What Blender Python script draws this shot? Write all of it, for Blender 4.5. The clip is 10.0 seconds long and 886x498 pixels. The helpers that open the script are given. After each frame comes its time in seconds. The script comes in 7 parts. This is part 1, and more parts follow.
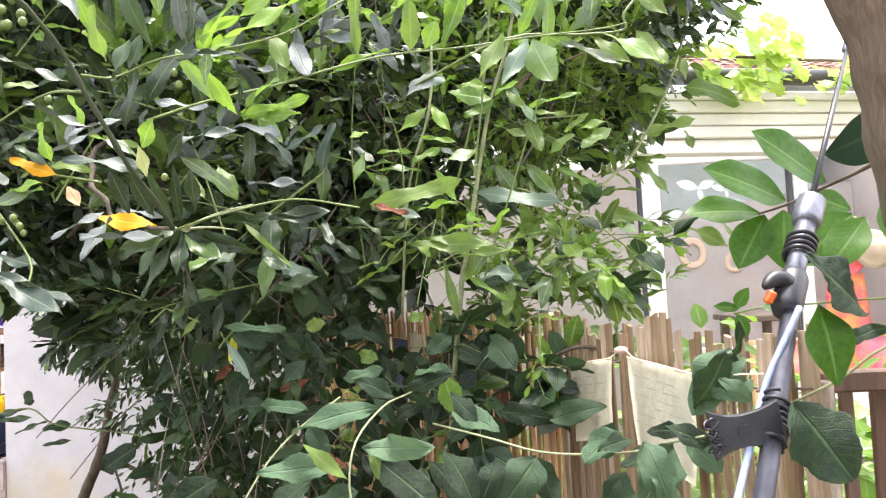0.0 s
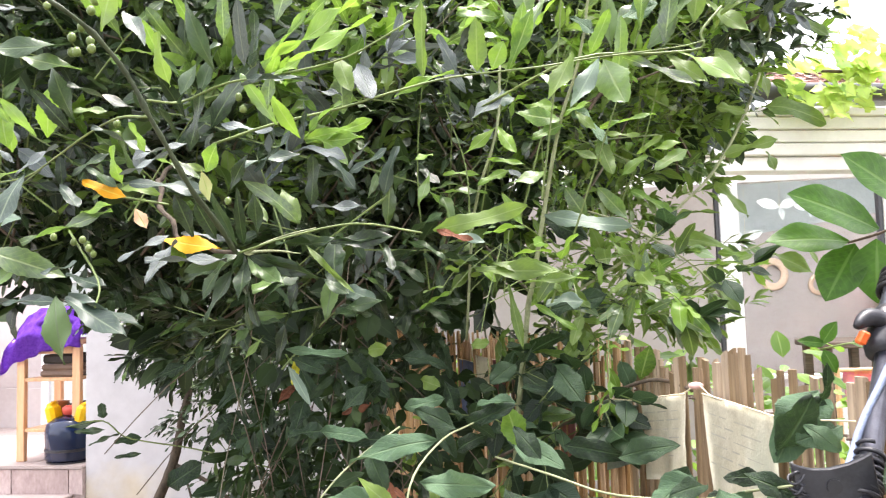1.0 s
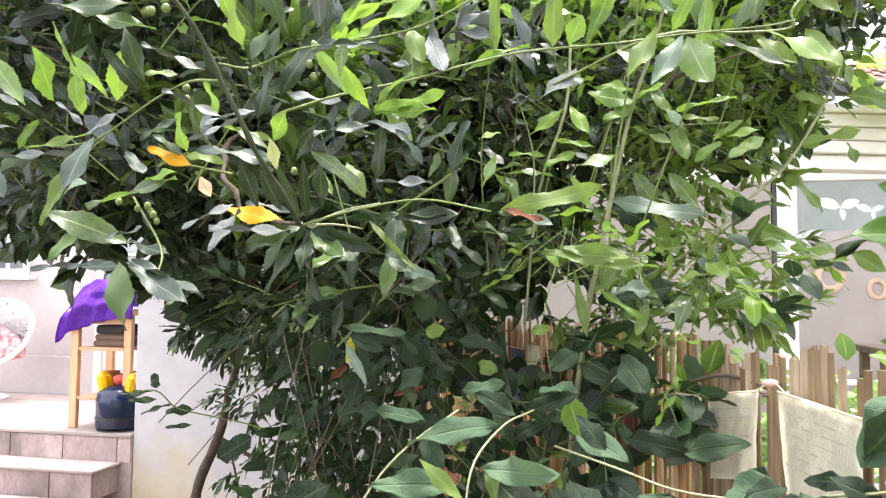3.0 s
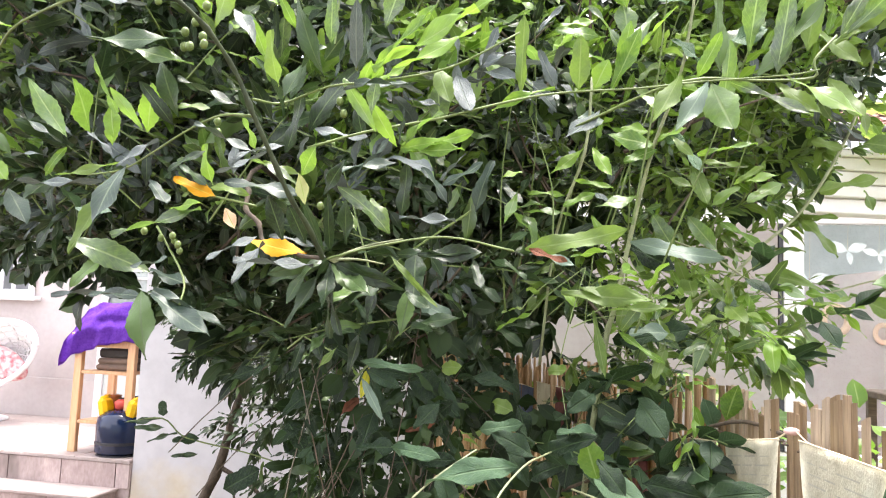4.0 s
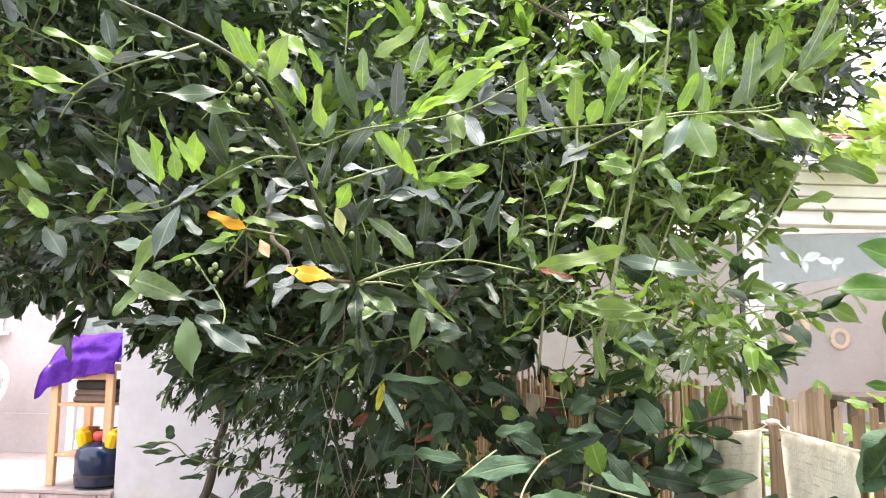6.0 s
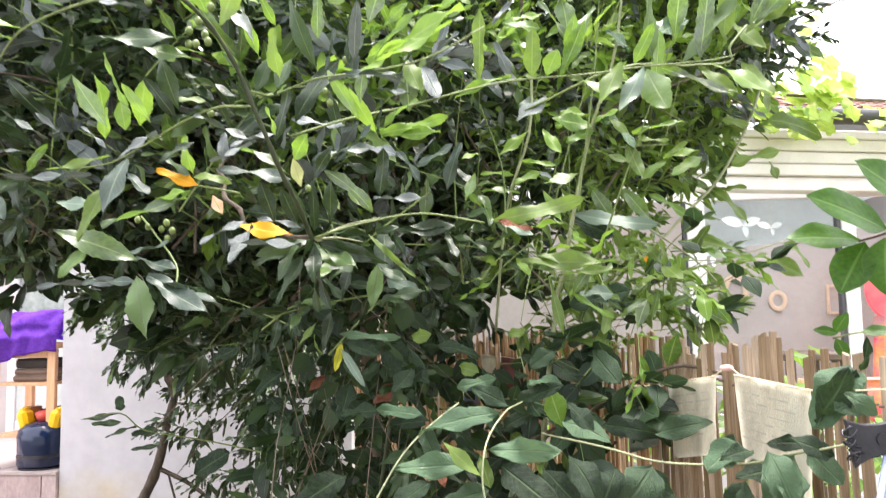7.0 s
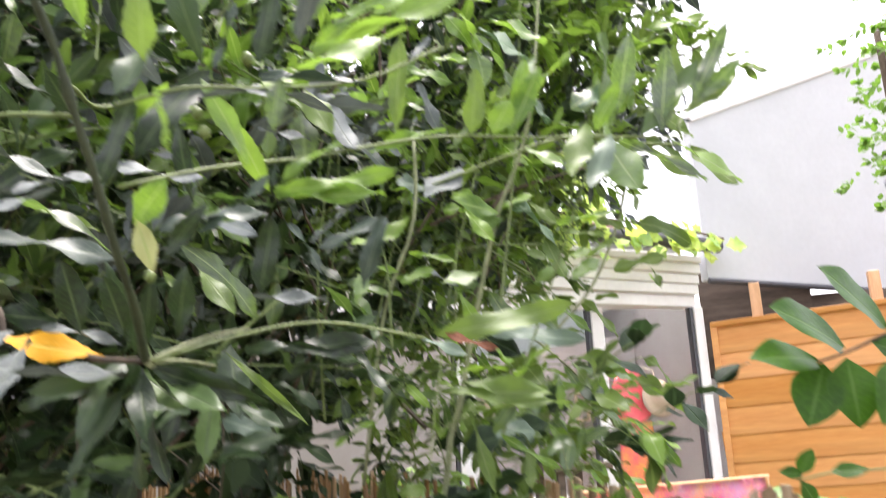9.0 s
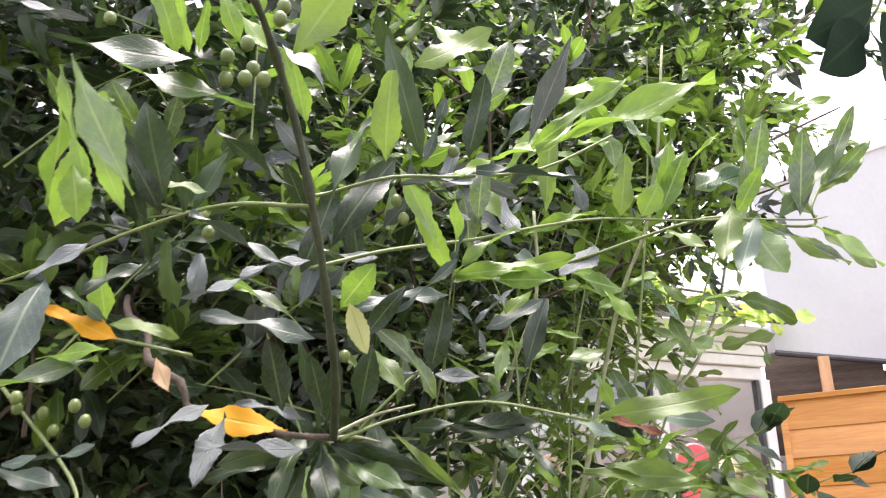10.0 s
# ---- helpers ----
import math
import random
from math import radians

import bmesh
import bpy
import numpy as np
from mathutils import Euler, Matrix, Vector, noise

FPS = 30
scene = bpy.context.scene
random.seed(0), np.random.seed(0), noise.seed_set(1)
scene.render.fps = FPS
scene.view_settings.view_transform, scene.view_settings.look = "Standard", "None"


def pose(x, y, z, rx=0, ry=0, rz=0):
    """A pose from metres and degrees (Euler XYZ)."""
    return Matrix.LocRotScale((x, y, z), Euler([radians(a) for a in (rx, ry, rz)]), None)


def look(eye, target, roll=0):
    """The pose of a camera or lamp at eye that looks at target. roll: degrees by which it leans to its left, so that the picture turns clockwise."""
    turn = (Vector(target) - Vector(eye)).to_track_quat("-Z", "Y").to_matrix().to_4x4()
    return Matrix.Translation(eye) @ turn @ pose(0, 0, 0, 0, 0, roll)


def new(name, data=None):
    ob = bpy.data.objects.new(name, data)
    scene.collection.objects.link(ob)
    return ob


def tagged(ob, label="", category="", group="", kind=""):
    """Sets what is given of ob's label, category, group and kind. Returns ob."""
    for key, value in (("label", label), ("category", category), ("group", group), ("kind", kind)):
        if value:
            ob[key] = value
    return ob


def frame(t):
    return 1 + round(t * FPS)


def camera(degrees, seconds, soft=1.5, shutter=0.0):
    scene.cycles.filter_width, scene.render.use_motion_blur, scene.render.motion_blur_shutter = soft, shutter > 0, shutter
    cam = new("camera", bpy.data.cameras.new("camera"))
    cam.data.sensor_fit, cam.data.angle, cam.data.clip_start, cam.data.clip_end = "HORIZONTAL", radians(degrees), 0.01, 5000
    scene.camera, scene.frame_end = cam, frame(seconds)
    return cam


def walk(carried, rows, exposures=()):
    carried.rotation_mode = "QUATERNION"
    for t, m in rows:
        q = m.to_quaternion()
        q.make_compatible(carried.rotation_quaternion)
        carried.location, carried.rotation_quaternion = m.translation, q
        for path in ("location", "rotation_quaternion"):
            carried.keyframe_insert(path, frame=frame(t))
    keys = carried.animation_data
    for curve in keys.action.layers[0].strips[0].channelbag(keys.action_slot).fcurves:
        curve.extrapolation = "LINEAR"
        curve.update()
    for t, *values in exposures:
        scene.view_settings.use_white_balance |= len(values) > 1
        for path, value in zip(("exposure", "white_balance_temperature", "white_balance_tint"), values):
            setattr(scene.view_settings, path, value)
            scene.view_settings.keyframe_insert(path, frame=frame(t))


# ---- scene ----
cam = camera(59.9, 10.0, soft=1.1, shutter=0.4)
EXPOSURE, SKY, SUN = 1.68, 0.12, 4.0
PATH = [
    (0, (0.128, -0.004, 1.648), (0.014, 1.99, 1.752), -2.9),
    (0.5, (0.136, 0.013, 1.665), (-0.061, 1.999, 1.787), -2.8),
    (1, (0.135, 0.03, 1.666), (-0.159, 2.004, 1.817), -1.8),
    (1.5, (0.135, 0.037, 1.656), (-0.213, 2.002, 1.779), -1.3),
    (2, (0.142, 0.049, 1.641), (-0.231, 2.012, 1.72), -1.1),
    (3.5, (0.076, 0.059, 1.662), (-0.339, 2.008, 1.825), 1.7),
    (4, (0.072, 0.05, 1.663), (-0.343, 1.995, 1.867), 2.3),
    (4.5, (0.061, 0.025, 1.668), (-0.344, 1.969, 1.911), 2.1),
    (5, (0.044, -0.025, 1.671), (-0.345, 1.918, 1.937), 1.6),
    (6.5, (0.005, -0.091, 1.637), (-0.255, 1.877, 1.877), -0.4),
    (7, (-0.006, -0.072, 1.622), (-0.191, 1.91, 1.811), -1.1),
    (7.5, (-0.04, 0.012, 1.596), (-0.112, 2.007, 1.709), -2.1),
    (8, (-0.068, 0.134, 1.633), (0.081, 2.124, 1.764), -2.2),
    (8.5, (-0.088, 0.213, 1.635), (0.29, 2.166, 1.854), -2.3),
    (9, (-0.217, 0.334, 1.687), (0.265, 2.225, 2.127), -2.9),
    (9.5, (-0.316, 0.368, 1.728), (0.117, 2.223, 2.333), -2.2),
    (10, (-0.338, 0.338, 1.705), (0.02, 2.212, 2.306), -0.9),
]

walk(cam, [(t, look(eye, target, roll)) for t, eye, target, roll in PATH], exposures=[(0.0, EXPOSURE + 0.18, 6500, 15), (1.5, EXPOSURE + 0.17, 6500, 16), (3.5, EXPOSURE + 0.14, 6500, 15), (6.5, EXPOSURE + 0.12, 6500, 16), (8.0, EXPOSURE + 0.14, 6500, 16), (8.5, EXPOSURE - 0.06, 6500, 17), (9.0, EXPOSURE - 0.3, 6500, 18), (10.0, EXPOSURE - 0.32, 6500, 23)])

# ---- world and light: a bright overcast day ----
world = bpy.data.worlds.new("world")
scene.world = world
world.use_nodes = True
wn, wl = world.node_tree.nodes, world.node_tree.links
sky = wn.new("ShaderNodeTexSky")
sky.sky_type = "NISHITA"
sky.sun_disc = False
sky.sun_elevation, sky.sun_rotation = radians(79), radians(20)
sky.air_density, sky.dust_density, sky.ozone_density = 1.0, 6.0, 1.0
cloud = wn.new("ShaderNodeMix")
cloud.data_type = "RGBA"
cloud.inputs[0].default_value = 0.75
cloud.inputs[7].default_value = (11.0, 11.2, 11.6, 1)
wl.new(sky.outputs[0], cloud.inputs[6])
wl.new(cloud.outputs[2], wn["Background"].inputs[0])
wn["Background"].inputs[1].default_value = SKY

sun = new("sun", bpy.data.lights.new("sun", "SUN"))
sun.data.energy, sun.data.angle, sun.data.color = SUN, radians(28), (1.0, 0.96, 0.9)
sun.matrix_world = look((0.32, 2.34, 8.0), (-0.1, 1.2, 1.8))


# ---- materials ----
def material(name, build):
    m = bpy.data.materials.new(name)
    m.use_nodes = True
    build(m.node_tree, m.node_tree.nodes["Principled BSDF"])
    return m


def node(t, kind, **values):
    n = t.nodes.new(kind)
    for k, v in values.items():
        n.inputs[k.replace("_", " ")].default_value = v
    return n


def ramp(t, source, stops):
    r = t.nodes.new("ShaderNodeValToRGB")
    t.links.new(source, r.inputs[0])
    while len(r.color_ramp.elements) < len(stops):
        r.color_ramp.elements.new(0.5)
    for e, (p, c) in zip(r.color_ramp.elements, stops):
        e.position, e.color = p, (*c, 1)
    return r


def mix(t, fac, a, b, mode="MIX"):
    n = t.nodes.new("ShaderNodeMix")
    n.data_type, n.blend_type = "RGBA", mode
    for i, v in ((0, fac), (6, a), (7, b)):
        if isinstance(v, (int, float)):
            n.inputs[i].default_value = v
        elif isinstance(v, tuple):
            n.inputs[i].default_value = (*v, 1)
        else:
            t.links.new(v, n.inputs[i])
    return n.outputs[2]


def maths(t, op, a, b=0.0):
    n = t.nodes.new("ShaderNodeMath")
    n.operation = op
    for i, v in ((0, a), (1, b)):
        if isinstance(v, (int, float)):
            n.inputs[i].default_value = v
        else:
            t.links.new(v, n.inputs[i])
    return n.outputs[0]


def bump(t, p, height, strength, distance):
    b = node(t, "ShaderNodeBump", Strength=strength, Distance=distance)
    t.links.new(height, b.inputs["Height"])
    t.links.new(b.outputs[0], p.inputs["Normal"])


def coords(t, scale=(1, 1, 1)):
    c = t.nodes.new("ShaderNodeTexCoord")
    m = t.nodes.new("ShaderNodeMapping")
    m.inputs["Scale"].default_value = scale
    t.links.new(c.outputs["Object"], m.inputs[0])
    return m.outputs[0]


def grain(name, low, high, scale=8.0, rough=0.6, strength=0.3, distance=0.004, stretch=(1, 1, 1), stain=None, metal=0.0, vary=0.0, fine=9.0):
    """A surface of two colours mixed by noise, with finer relief and, if stain is given, large patches of it."""
    def build(t, p):
        at = coords(t, stretch)
        big = node(t, "ShaderNodeTexNoise", Scale=scale, Detail=6.0, Roughness=0.6)
        small = node(t, "ShaderNodeTexNoise", Scale=scale * fine, Detail=4.0)
        t.links.new(at, big.inputs[0])
        t.links.new(at, small.inputs[0])
        both = maths(t, "ADD", maths(t, "MULTIPLY", big.outputs[0], 0.65), maths(t, "MULTIPLY", small.outputs[0], 0.35))
        colour = ramp(t, both, [(0.36, low), (0.64, high)]).outputs[0]
        if stain:
            patch = node(t, "ShaderNodeTexNoise", Scale=scale * 0.22, Detail=5.0, Roughness=0.65)
            t.links.new(at, patch.inputs[0])
            colour = mix(t, ramp(t, patch.outputs[0], [(0.5, (0, 0, 0)), (0.72, (1, 1, 1))]).outputs[0], colour, stain)
        if vary:
            info = t.nodes.new("ShaderNodeObjectInfo")
            geo = t.nodes.new("ShaderNodeNewGeometry")
            rnd = maths(t, "FRACT", maths(t, "ADD", info.outputs["Random"], geo.outputs["Random Per Island"]))
            hsv = node(t, "ShaderNodeHueSaturation")
            t.links.new(maths(t, "ADD", maths(t, "MULTIPLY", rnd, 2 * vary), 1 - vary), hsv.inputs["Value"])
            t.links.new(maths(t, "ADD", maths(t, "MULTIPLY", rnd, -vary), 1 + vary / 2), hsv.inputs["Saturation"])
            t.links.new(colour, hsv.inputs["Color"])
            colour = hsv.outputs[0]
        t.links.new(colour, p.inputs["Base Color"])
        p.inputs["Roughness"].default_value, p.inputs["Metallic"].default_value = rough, metal
        bump(t, p, both, strength, distance)
    return material(name, build)


def foliage(name, stops, back, glow=0.35, rough=0.35, vein=(0.3, 0.4, 0.1), blotch=0.3, sheen=0.5, relief=0.35, wax=1.5):
    """Leaf: u runs from stalk to tip, v across. Each leaf takes a tone from stops; the midrib and side veins are paler."""
    def build(t, p):
        info = t.nodes.new("ShaderNodeObjectInfo")
        geo = t.nodes.new("ShaderNodeNewGeometry")
        rnd = maths(t, "FRACT", maths(t, "ADD", info.outputs["Random"], geo.outputs["Random Per Island"]))
        tone = ramp(t, rnd, stops).outputs[0]
        noise_ = node(t, "ShaderNodeTexNoise", Scale=60.0, Detail=4.0)
        spots = node(t, "ShaderNodeTexNoise", Scale=14.0, Detail=3.0)
        at = coords(t)
        t.links.new(at, noise_.inputs[0])
        t.links.new(at, spots.inputs[0])
        tone = mix(t, maths(t, "MULTIPLY", ramp(t, spots.outputs[0], [(0.4, (0, 0, 0)), (0.7, (1, 1, 1))]).outputs[0], blotch), tone, back)
        uv = t.nodes.new("ShaderNodeUVMap")
        uv.uv_map = "leaf"
        sep = t.nodes.new("ShaderNodeSeparateXYZ")
        t.links.new(uv.outputs[0], sep.inputs[0])
        off = maths(t, "ABSOLUTE", maths(t, "SUBTRACT", sep.outputs[1], 0.5))
        rib = ramp(t, off, [(0.018, (1, 1, 1)), (0.05, (0, 0, 0))]).outputs[0]
        wave = maths(t, "SINE", maths(t, "MULTIPLY", maths(t, "SUBTRACT", sep.outputs[0], maths(t, "MULTIPLY", off, 0.5)), 62.0))
        side = ramp(t, wave, [(0.86, (0, 0, 0)), (1.0, (1, 1, 1))]).outputs[0]
        margin = ramp(t, off, [(0.465, (0, 0, 0)), (0.49, (1, 1, 1))]).outputs[0]
        lines = maths(t, "MAXIMUM", rib, maths(t, "MAXIMUM", maths(t, "MULTIPLY", side, 0.26), maths(t, "MULTIPLY", margin, 0.35)))
        colour = mix(t, lines, tone, vein)
        t.links.new(colour, p.inputs["Base Color"])
        p.inputs["Roughness"].default_value = rough
        p.inputs["Specular IOR Level"].default_value = sheen
        p.inputs["IOR"].default_value = wax
        bump(t, p, maths(t, "ADD", maths(t, "MULTIPLY", noise_.outputs[0], 0.5), maths(t, "MULTIPLY", lines, -0.6)), relief, 0.002 + 0.003 * (relief > 0.5))
        thin = node(t, "ShaderNodeBsdfTranslucent")
        t.links.new(mix(t, 0.5, colour, back), thin.inputs[0])
        blend = node(t, "ShaderNodeMixShader", Fac=glow)
        t.links.new(p.outputs[0], blend.inputs[1])
        t.links.new(thin.outputs[0], blend.inputs[2])
        t.links.new(blend.outputs[0], t.nodes["Material Output"].inputs[0])
    return material(name, build)


def plain(name, colour, rough=0.5, metal=0.0):
    return grain(name, tuple(c * 0.85 for c in colour), tuple(min(1, c * 1.12) for c in colour), 14.0, rough, 0.12, 0.002, metal=metal)


BAY = foliage("bay_leaf", [(0.0, (0.01, 0.021, 0.011)), (0.4, (0.026, 0.054, 0.022)), (0.68, (0.07, 0.14, 0.033)), (0.87, (0.14, 0.25, 0.045)), (1.0, (0.22, 0.35, 0.06))], (0.24, 0.42, 0.06), 0.4, 0.34, vein=(0.25, 0.34, 0.12), sheen=0.9, wax=1.6)
# Old bay leaves; crown shade is also put into this dark colour.
BAY_DARK = foliage("old_shade_bay_leaf", [(0.0, (0.008, 0.015, 0.009)), (0.5, (0.018, 0.035, 0.017)), (0.85, (0.042, 0.076, 0.03)), (1.0, (0.12, 0.2, 0.05))], (0.06, 0.12, 0.028), 0.14, 0.36, vein=(0.085, 0.125, 0.05), sheen=0.5, wax=1.45)
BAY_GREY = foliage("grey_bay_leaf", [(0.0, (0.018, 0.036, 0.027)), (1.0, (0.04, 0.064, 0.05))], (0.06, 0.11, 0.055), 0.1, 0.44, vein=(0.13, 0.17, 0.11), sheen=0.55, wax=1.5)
# Pale bay leaf with the sky's silvery sheen put into its colour.
BAY_SHEEN = foliage("bay_leaf_sky_sheen", [(0.0, (0.07, 0.09, 0.092)), (1.0, (0.15, 0.175, 0.182))], (0.14, 0.18, 0.135), 0.12, 0.46, vein=(0.2, 0.235, 0.2), blotch=0.35, sheen=0.5, relief=0.6)
OLIVE = foliage("olive_bay_leaf", [(0.0, (0.08, 0.135, 0.032)), (1.0, (0.15, 0.225, 0.05))], (0.2, 0.33, 0.045), 0.42, 0.42, vein=(0.2, 0.28, 0.09), sheen=0.45)
BLUE_LEAF = foliage("blue_green_leaf", [(0.0, (0.09, 0.14, 0.105)), (1.0, (0.16, 0.22, 0.17))], (0.15, 0.24, 0.12), 0.2, 0.42, vein=(0.24, 0.32, 0.23), sheen=0.5)
TUFT = foliage("withered_leaf", [(0.0, (0.4, 0.42, 0.15)), (1.0, (0.45, 0.47, 0.2))], (0.45, 0.48, 0.15), 0.3, 0.6, blotch=0.5)
LIME = foliage("yellowing_leaf", [(0.0, (0.6, 0.6, 0.03)), (1.0, (0.7, 0.66, 0.05))], (0.7, 0.68, 0.04), 0.35, 0.5)
YOUNG = foliage("young_leaf", [(0.0, (0.06, 0.13, 0.025)), (0.4, (0.11, 0.22, 0.03)), (1.0, (0.19, 0.32, 0.045))], (0.28, 0.47, 0.05), 0.42, 0.36, vein=(0.28, 0.39, 0.12), sheen=0.4)
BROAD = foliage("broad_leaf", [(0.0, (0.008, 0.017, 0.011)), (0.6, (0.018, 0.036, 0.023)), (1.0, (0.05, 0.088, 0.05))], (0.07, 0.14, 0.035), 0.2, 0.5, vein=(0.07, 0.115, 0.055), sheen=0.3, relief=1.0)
# Darker copy of the climber's leaf, with shade put into its colour.
CLIMBER_SHADE = foliage("climber_leaf_in_shade", [(0.0, (0.005, 0.011, 0.005)), (0.6, (0.01, 0.022, 0.009)), (1.0, (0.03, 0.056, 0.015))], (0.06, 0.125, 0.02), 0.2, 0.5, vein=(0.03, 0.055, 0.02), sheen=0.25)
# Lit copy of the broad leaf, its brightness put into the colour.
BROAD_LIT = foliage("lit_broad_leaf", [(0.0, (0.06, 0.12, 0.065)), (1.0, (0.12, 0.2, 0.115))], (0.13, 0.24, 0.09), 0.2, 0.5, vein=(0.16, 0.25, 0.14), sheen=0.35, relief=1.0)
CITRUS = foliage("lemon_leaf", [(0.0, (0.024, 0.07, 0.008)), (1.0, (0.048, 0.118, 0.013))], (0.09, 0.24, 0.012), 0.36, 0.36, vein=(0.1, 0.19, 0.04), sheen=0.25)
# Lemon leaves against the light: their shaded underside is put into the colour.
OVERHANG = foliage("backlit_overhang_leaf", [(0.0, (0.014, 0.03, 0.018)), (1.0, (0.024, 0.048, 0.028))], (0.02, 0.05, 0.018), 0.06, 0.75, vein=(0.03, 0.055, 0.032), sheen=0.08)
VINE = foliage("grape_leaf", [(0.0, (0.17, 0.33, 0.1)), (0.4, (0.34, 0.48, 0.09)), (1.0, (0.5, 0.6, 0.14))], (0.62, 0.78, 0.12), 0.45, 0.5)
HEDGE = foliage("far_leaf", [(0.0, (0.06, 0.14, 0.03)), (1.0, (0.16, 0.3, 0.05))], (0.25, 0.5, 0.04), 0.4, 0.5)
YELLOW = foliage("yellow_leaf", [(0.0, (0.6, 0.27, 0.008)), (1.0, (0.68, 0.35, 0.012))], (0.72, 0.36, 0.008), 0.3, 0.55, vein=(0.6, 0.42, 0.05), blotch=0.15, sheen=0.2)
DRY = foliage("dry_leaf", [(0.0, (0.19, 0.06, 0.028)), (1.0, (0.27, 0.1, 0.05))], (0.3, 0.12, 0.06), 0.1, 0.75, vein=(0.13, 0.05, 0.03), blotch=0.6, relief=0.9)
PALE_DRY = foliage("pale_dry_leaf", [(0.0, (0.7, 0.42, 0.28)), (1.0, (0.75, 0.5, 0.33))], (0.8, 0.5, 0.3), 0.25, 0.6)
BARK = grain("bark", (0.05, 0.035, 0.025), (0.14, 0.1, 0.07), 30.0, 0.85, 0.8, 0.006, (1, 1, 0.35), (0.2, 0.18, 0.14))
DARK_BARK = grain("dark_knotted_bark", (0.03, 0.022, 0.016), (0.12, 0.09, 0.065), 50.0, 0.85, 0.9, 0.004, (1, 1, 0.5))
PALE_BARK = grain("grey_bark", (0.04, 0.027, 0.019), (0.15, 0.108, 0.077), 26.0, 0.9, 1.0, 0.014, (1, 1, 0.22), (0.17, 0.135, 0.1))
GREEN_STEM = grain("green_stem", (0.09, 0.13, 0.035), (0.18, 0.24, 0.07), 40.0, 0.5, 0.3, 0.001)
PALE_STEM = grain("pale_stem", (0.17, 0.19, 0.1), (0.33, 0.36, 0.2), 40.0, 0.6, 0.4, 0.001)
DARK_STEM = grain("dark_green_bark", (0.02, 0.03, 0.014), (0.06, 0.08, 0.036), 40.0, 0.6, 0.5, 0.002, (1, 1, 0.4))
DULL_GLASS = plain("dull_window_grey", (0.17, 0.18, 0.19), 0.3)
DOOR_GLASS = grain("grey_green_door_glass", (0.16, 0.2, 0.17), (0.34, 0.38, 0.36), 3.0, 0.12, 0.05, 0.001)
BERRY = grain("green_berry", (0.09, 0.14, 0.03), (0.16, 0.21, 0.06), 60.0, 0.4, 0.1, 0.001)
BAMBOO = grain("bamboo_slat", (0.1, 0.062, 0.038), (0.43, 0.31, 0.19), 22.0, 0.6, 0.7, 0.002, (1, 1, 0.07), (0.2, 0.165, 0.125), vary=0.45)
REED = grain("reed", (0.24, 0.13, 0.06), (0.52, 0.33, 0.16), 30.0, 0.6, 0.3, 0.001, (1, 1, 0.06), vary=0.45)
BROWN_SLAT = grain("dark_brown_slat", (0.05, 0.026, 0.018), (0.16, 0.09, 0.06), 20.0, 0.65, 0.5, 0.002, (1, 1, 0.08), (0.09, 0.06, 0.045), vary=0.3)
WIRE = plain("wire", (0.1, 0.06, 0.04), 0.6)


def damp_wall(t, p):
    """White plaster with yellow damp blotches that rise unevenly from the ground."""
    at = coords(t)
    fine = node(t, "ShaderNodeTexNoise", Scale=9.0, Detail=6.0, Roughness=0.6)
    blot = node(t, "ShaderNodeTexNoise", Scale=1.7, Detail=5.0, Roughness=0.62)
    t.links.new(at, fine.inputs[0])
    t.links.new(at, blot.inputs[0])
    sep = t.nodes.new("ShaderNodeSeparateXYZ")
    t.links.new(at, sep.inputs[0])
    base = ramp(t, fine.outputs[0], [(0.35, (0.47, 0.46, 0.48)), (0.65, (0.53, 0.52, 0.54))]).outputs[0]
    rise = maths(t, "ADD", maths(t, "MULTIPLY", blot.outputs[0], 1.1), maths(t, "MULTIPLY", sep.outputs[2], -0.75))
    damp = ramp(t, rise, [(-0.05, (0, 0, 0)), (0.35, (1, 1, 1))]).outputs[0]
    yellow = ramp(t, fine.outputs[0], [(0.3, (0.5, 0.41, 0.26)), (0.7, (0.58, 0.51, 0.39))]).outputs[0]
    t.links.new(mix(t, damp, base, yellow), p.inputs["Base Color"])
    p.inputs["Roughness"].default_value = 0.88
    bump(t, p, fine.outputs[0], 0.3, 0.004)


RENDER_WALL = material("white_wall_plaster", damp_wall)
PATIO_WALL = grain("pink_white_plaster", (0.428, 0.378, 0.369), (0.495, 0.452, 0.444), 3.0, 0.85, 0.3, 0.004, stain=(0.582, 0.513, 0.486))
PATIO_TILE = grain("pale_pink_tile", (0.294, 0.239, 0.224), (0.376, 0.317, 0.302), 5.0, 0.55, 0.2, 0.002, stain=(0.243, 0.195, 0.181))
STEP_STONE = grain("stained_pink_stone", (0.3, 0.225, 0.215), (0.5, 0.4, 0.385), 7.0, 0.75, 0.4, 0.004, (1, 1, 0.45), stain=(0.13, 0.105, 0.095), vary=0.12)
HOUSE_WALL = grain("cream_wall", (0.356, 0.318, 0.305), (0.403, 0.368, 0.356), 3.0, 0.85, 0.2, 0.003, stain=(0.343, 0.294, 0.274))
NEIGHBOUR_WALL = grain("pale_grey_render", (0.477, 0.486, 0.500), (0.525, 0.533, 0.549), 2.0, 0.85, 0.3, 0.004, stain=(0.454, 0.462, 0.477))
WHITE_PAINT = grain("white_paint", (0.77, 0.755, 0.765), (0.84, 0.825, 0.835), 6.0, 0.45, 0.15, 0.002, stain=(0.68, 0.66, 0.66))
GREY_PAINT = grain("grey_green_paint", (0.458, 0.493, 0.475), (0.546, 0.581, 0.563), 3.0, 0.7, 0.2, 0.002)
DARK_METAL = plain("dark_gutter", (0.07, 0.07, 0.08), 0.5, 0.3)
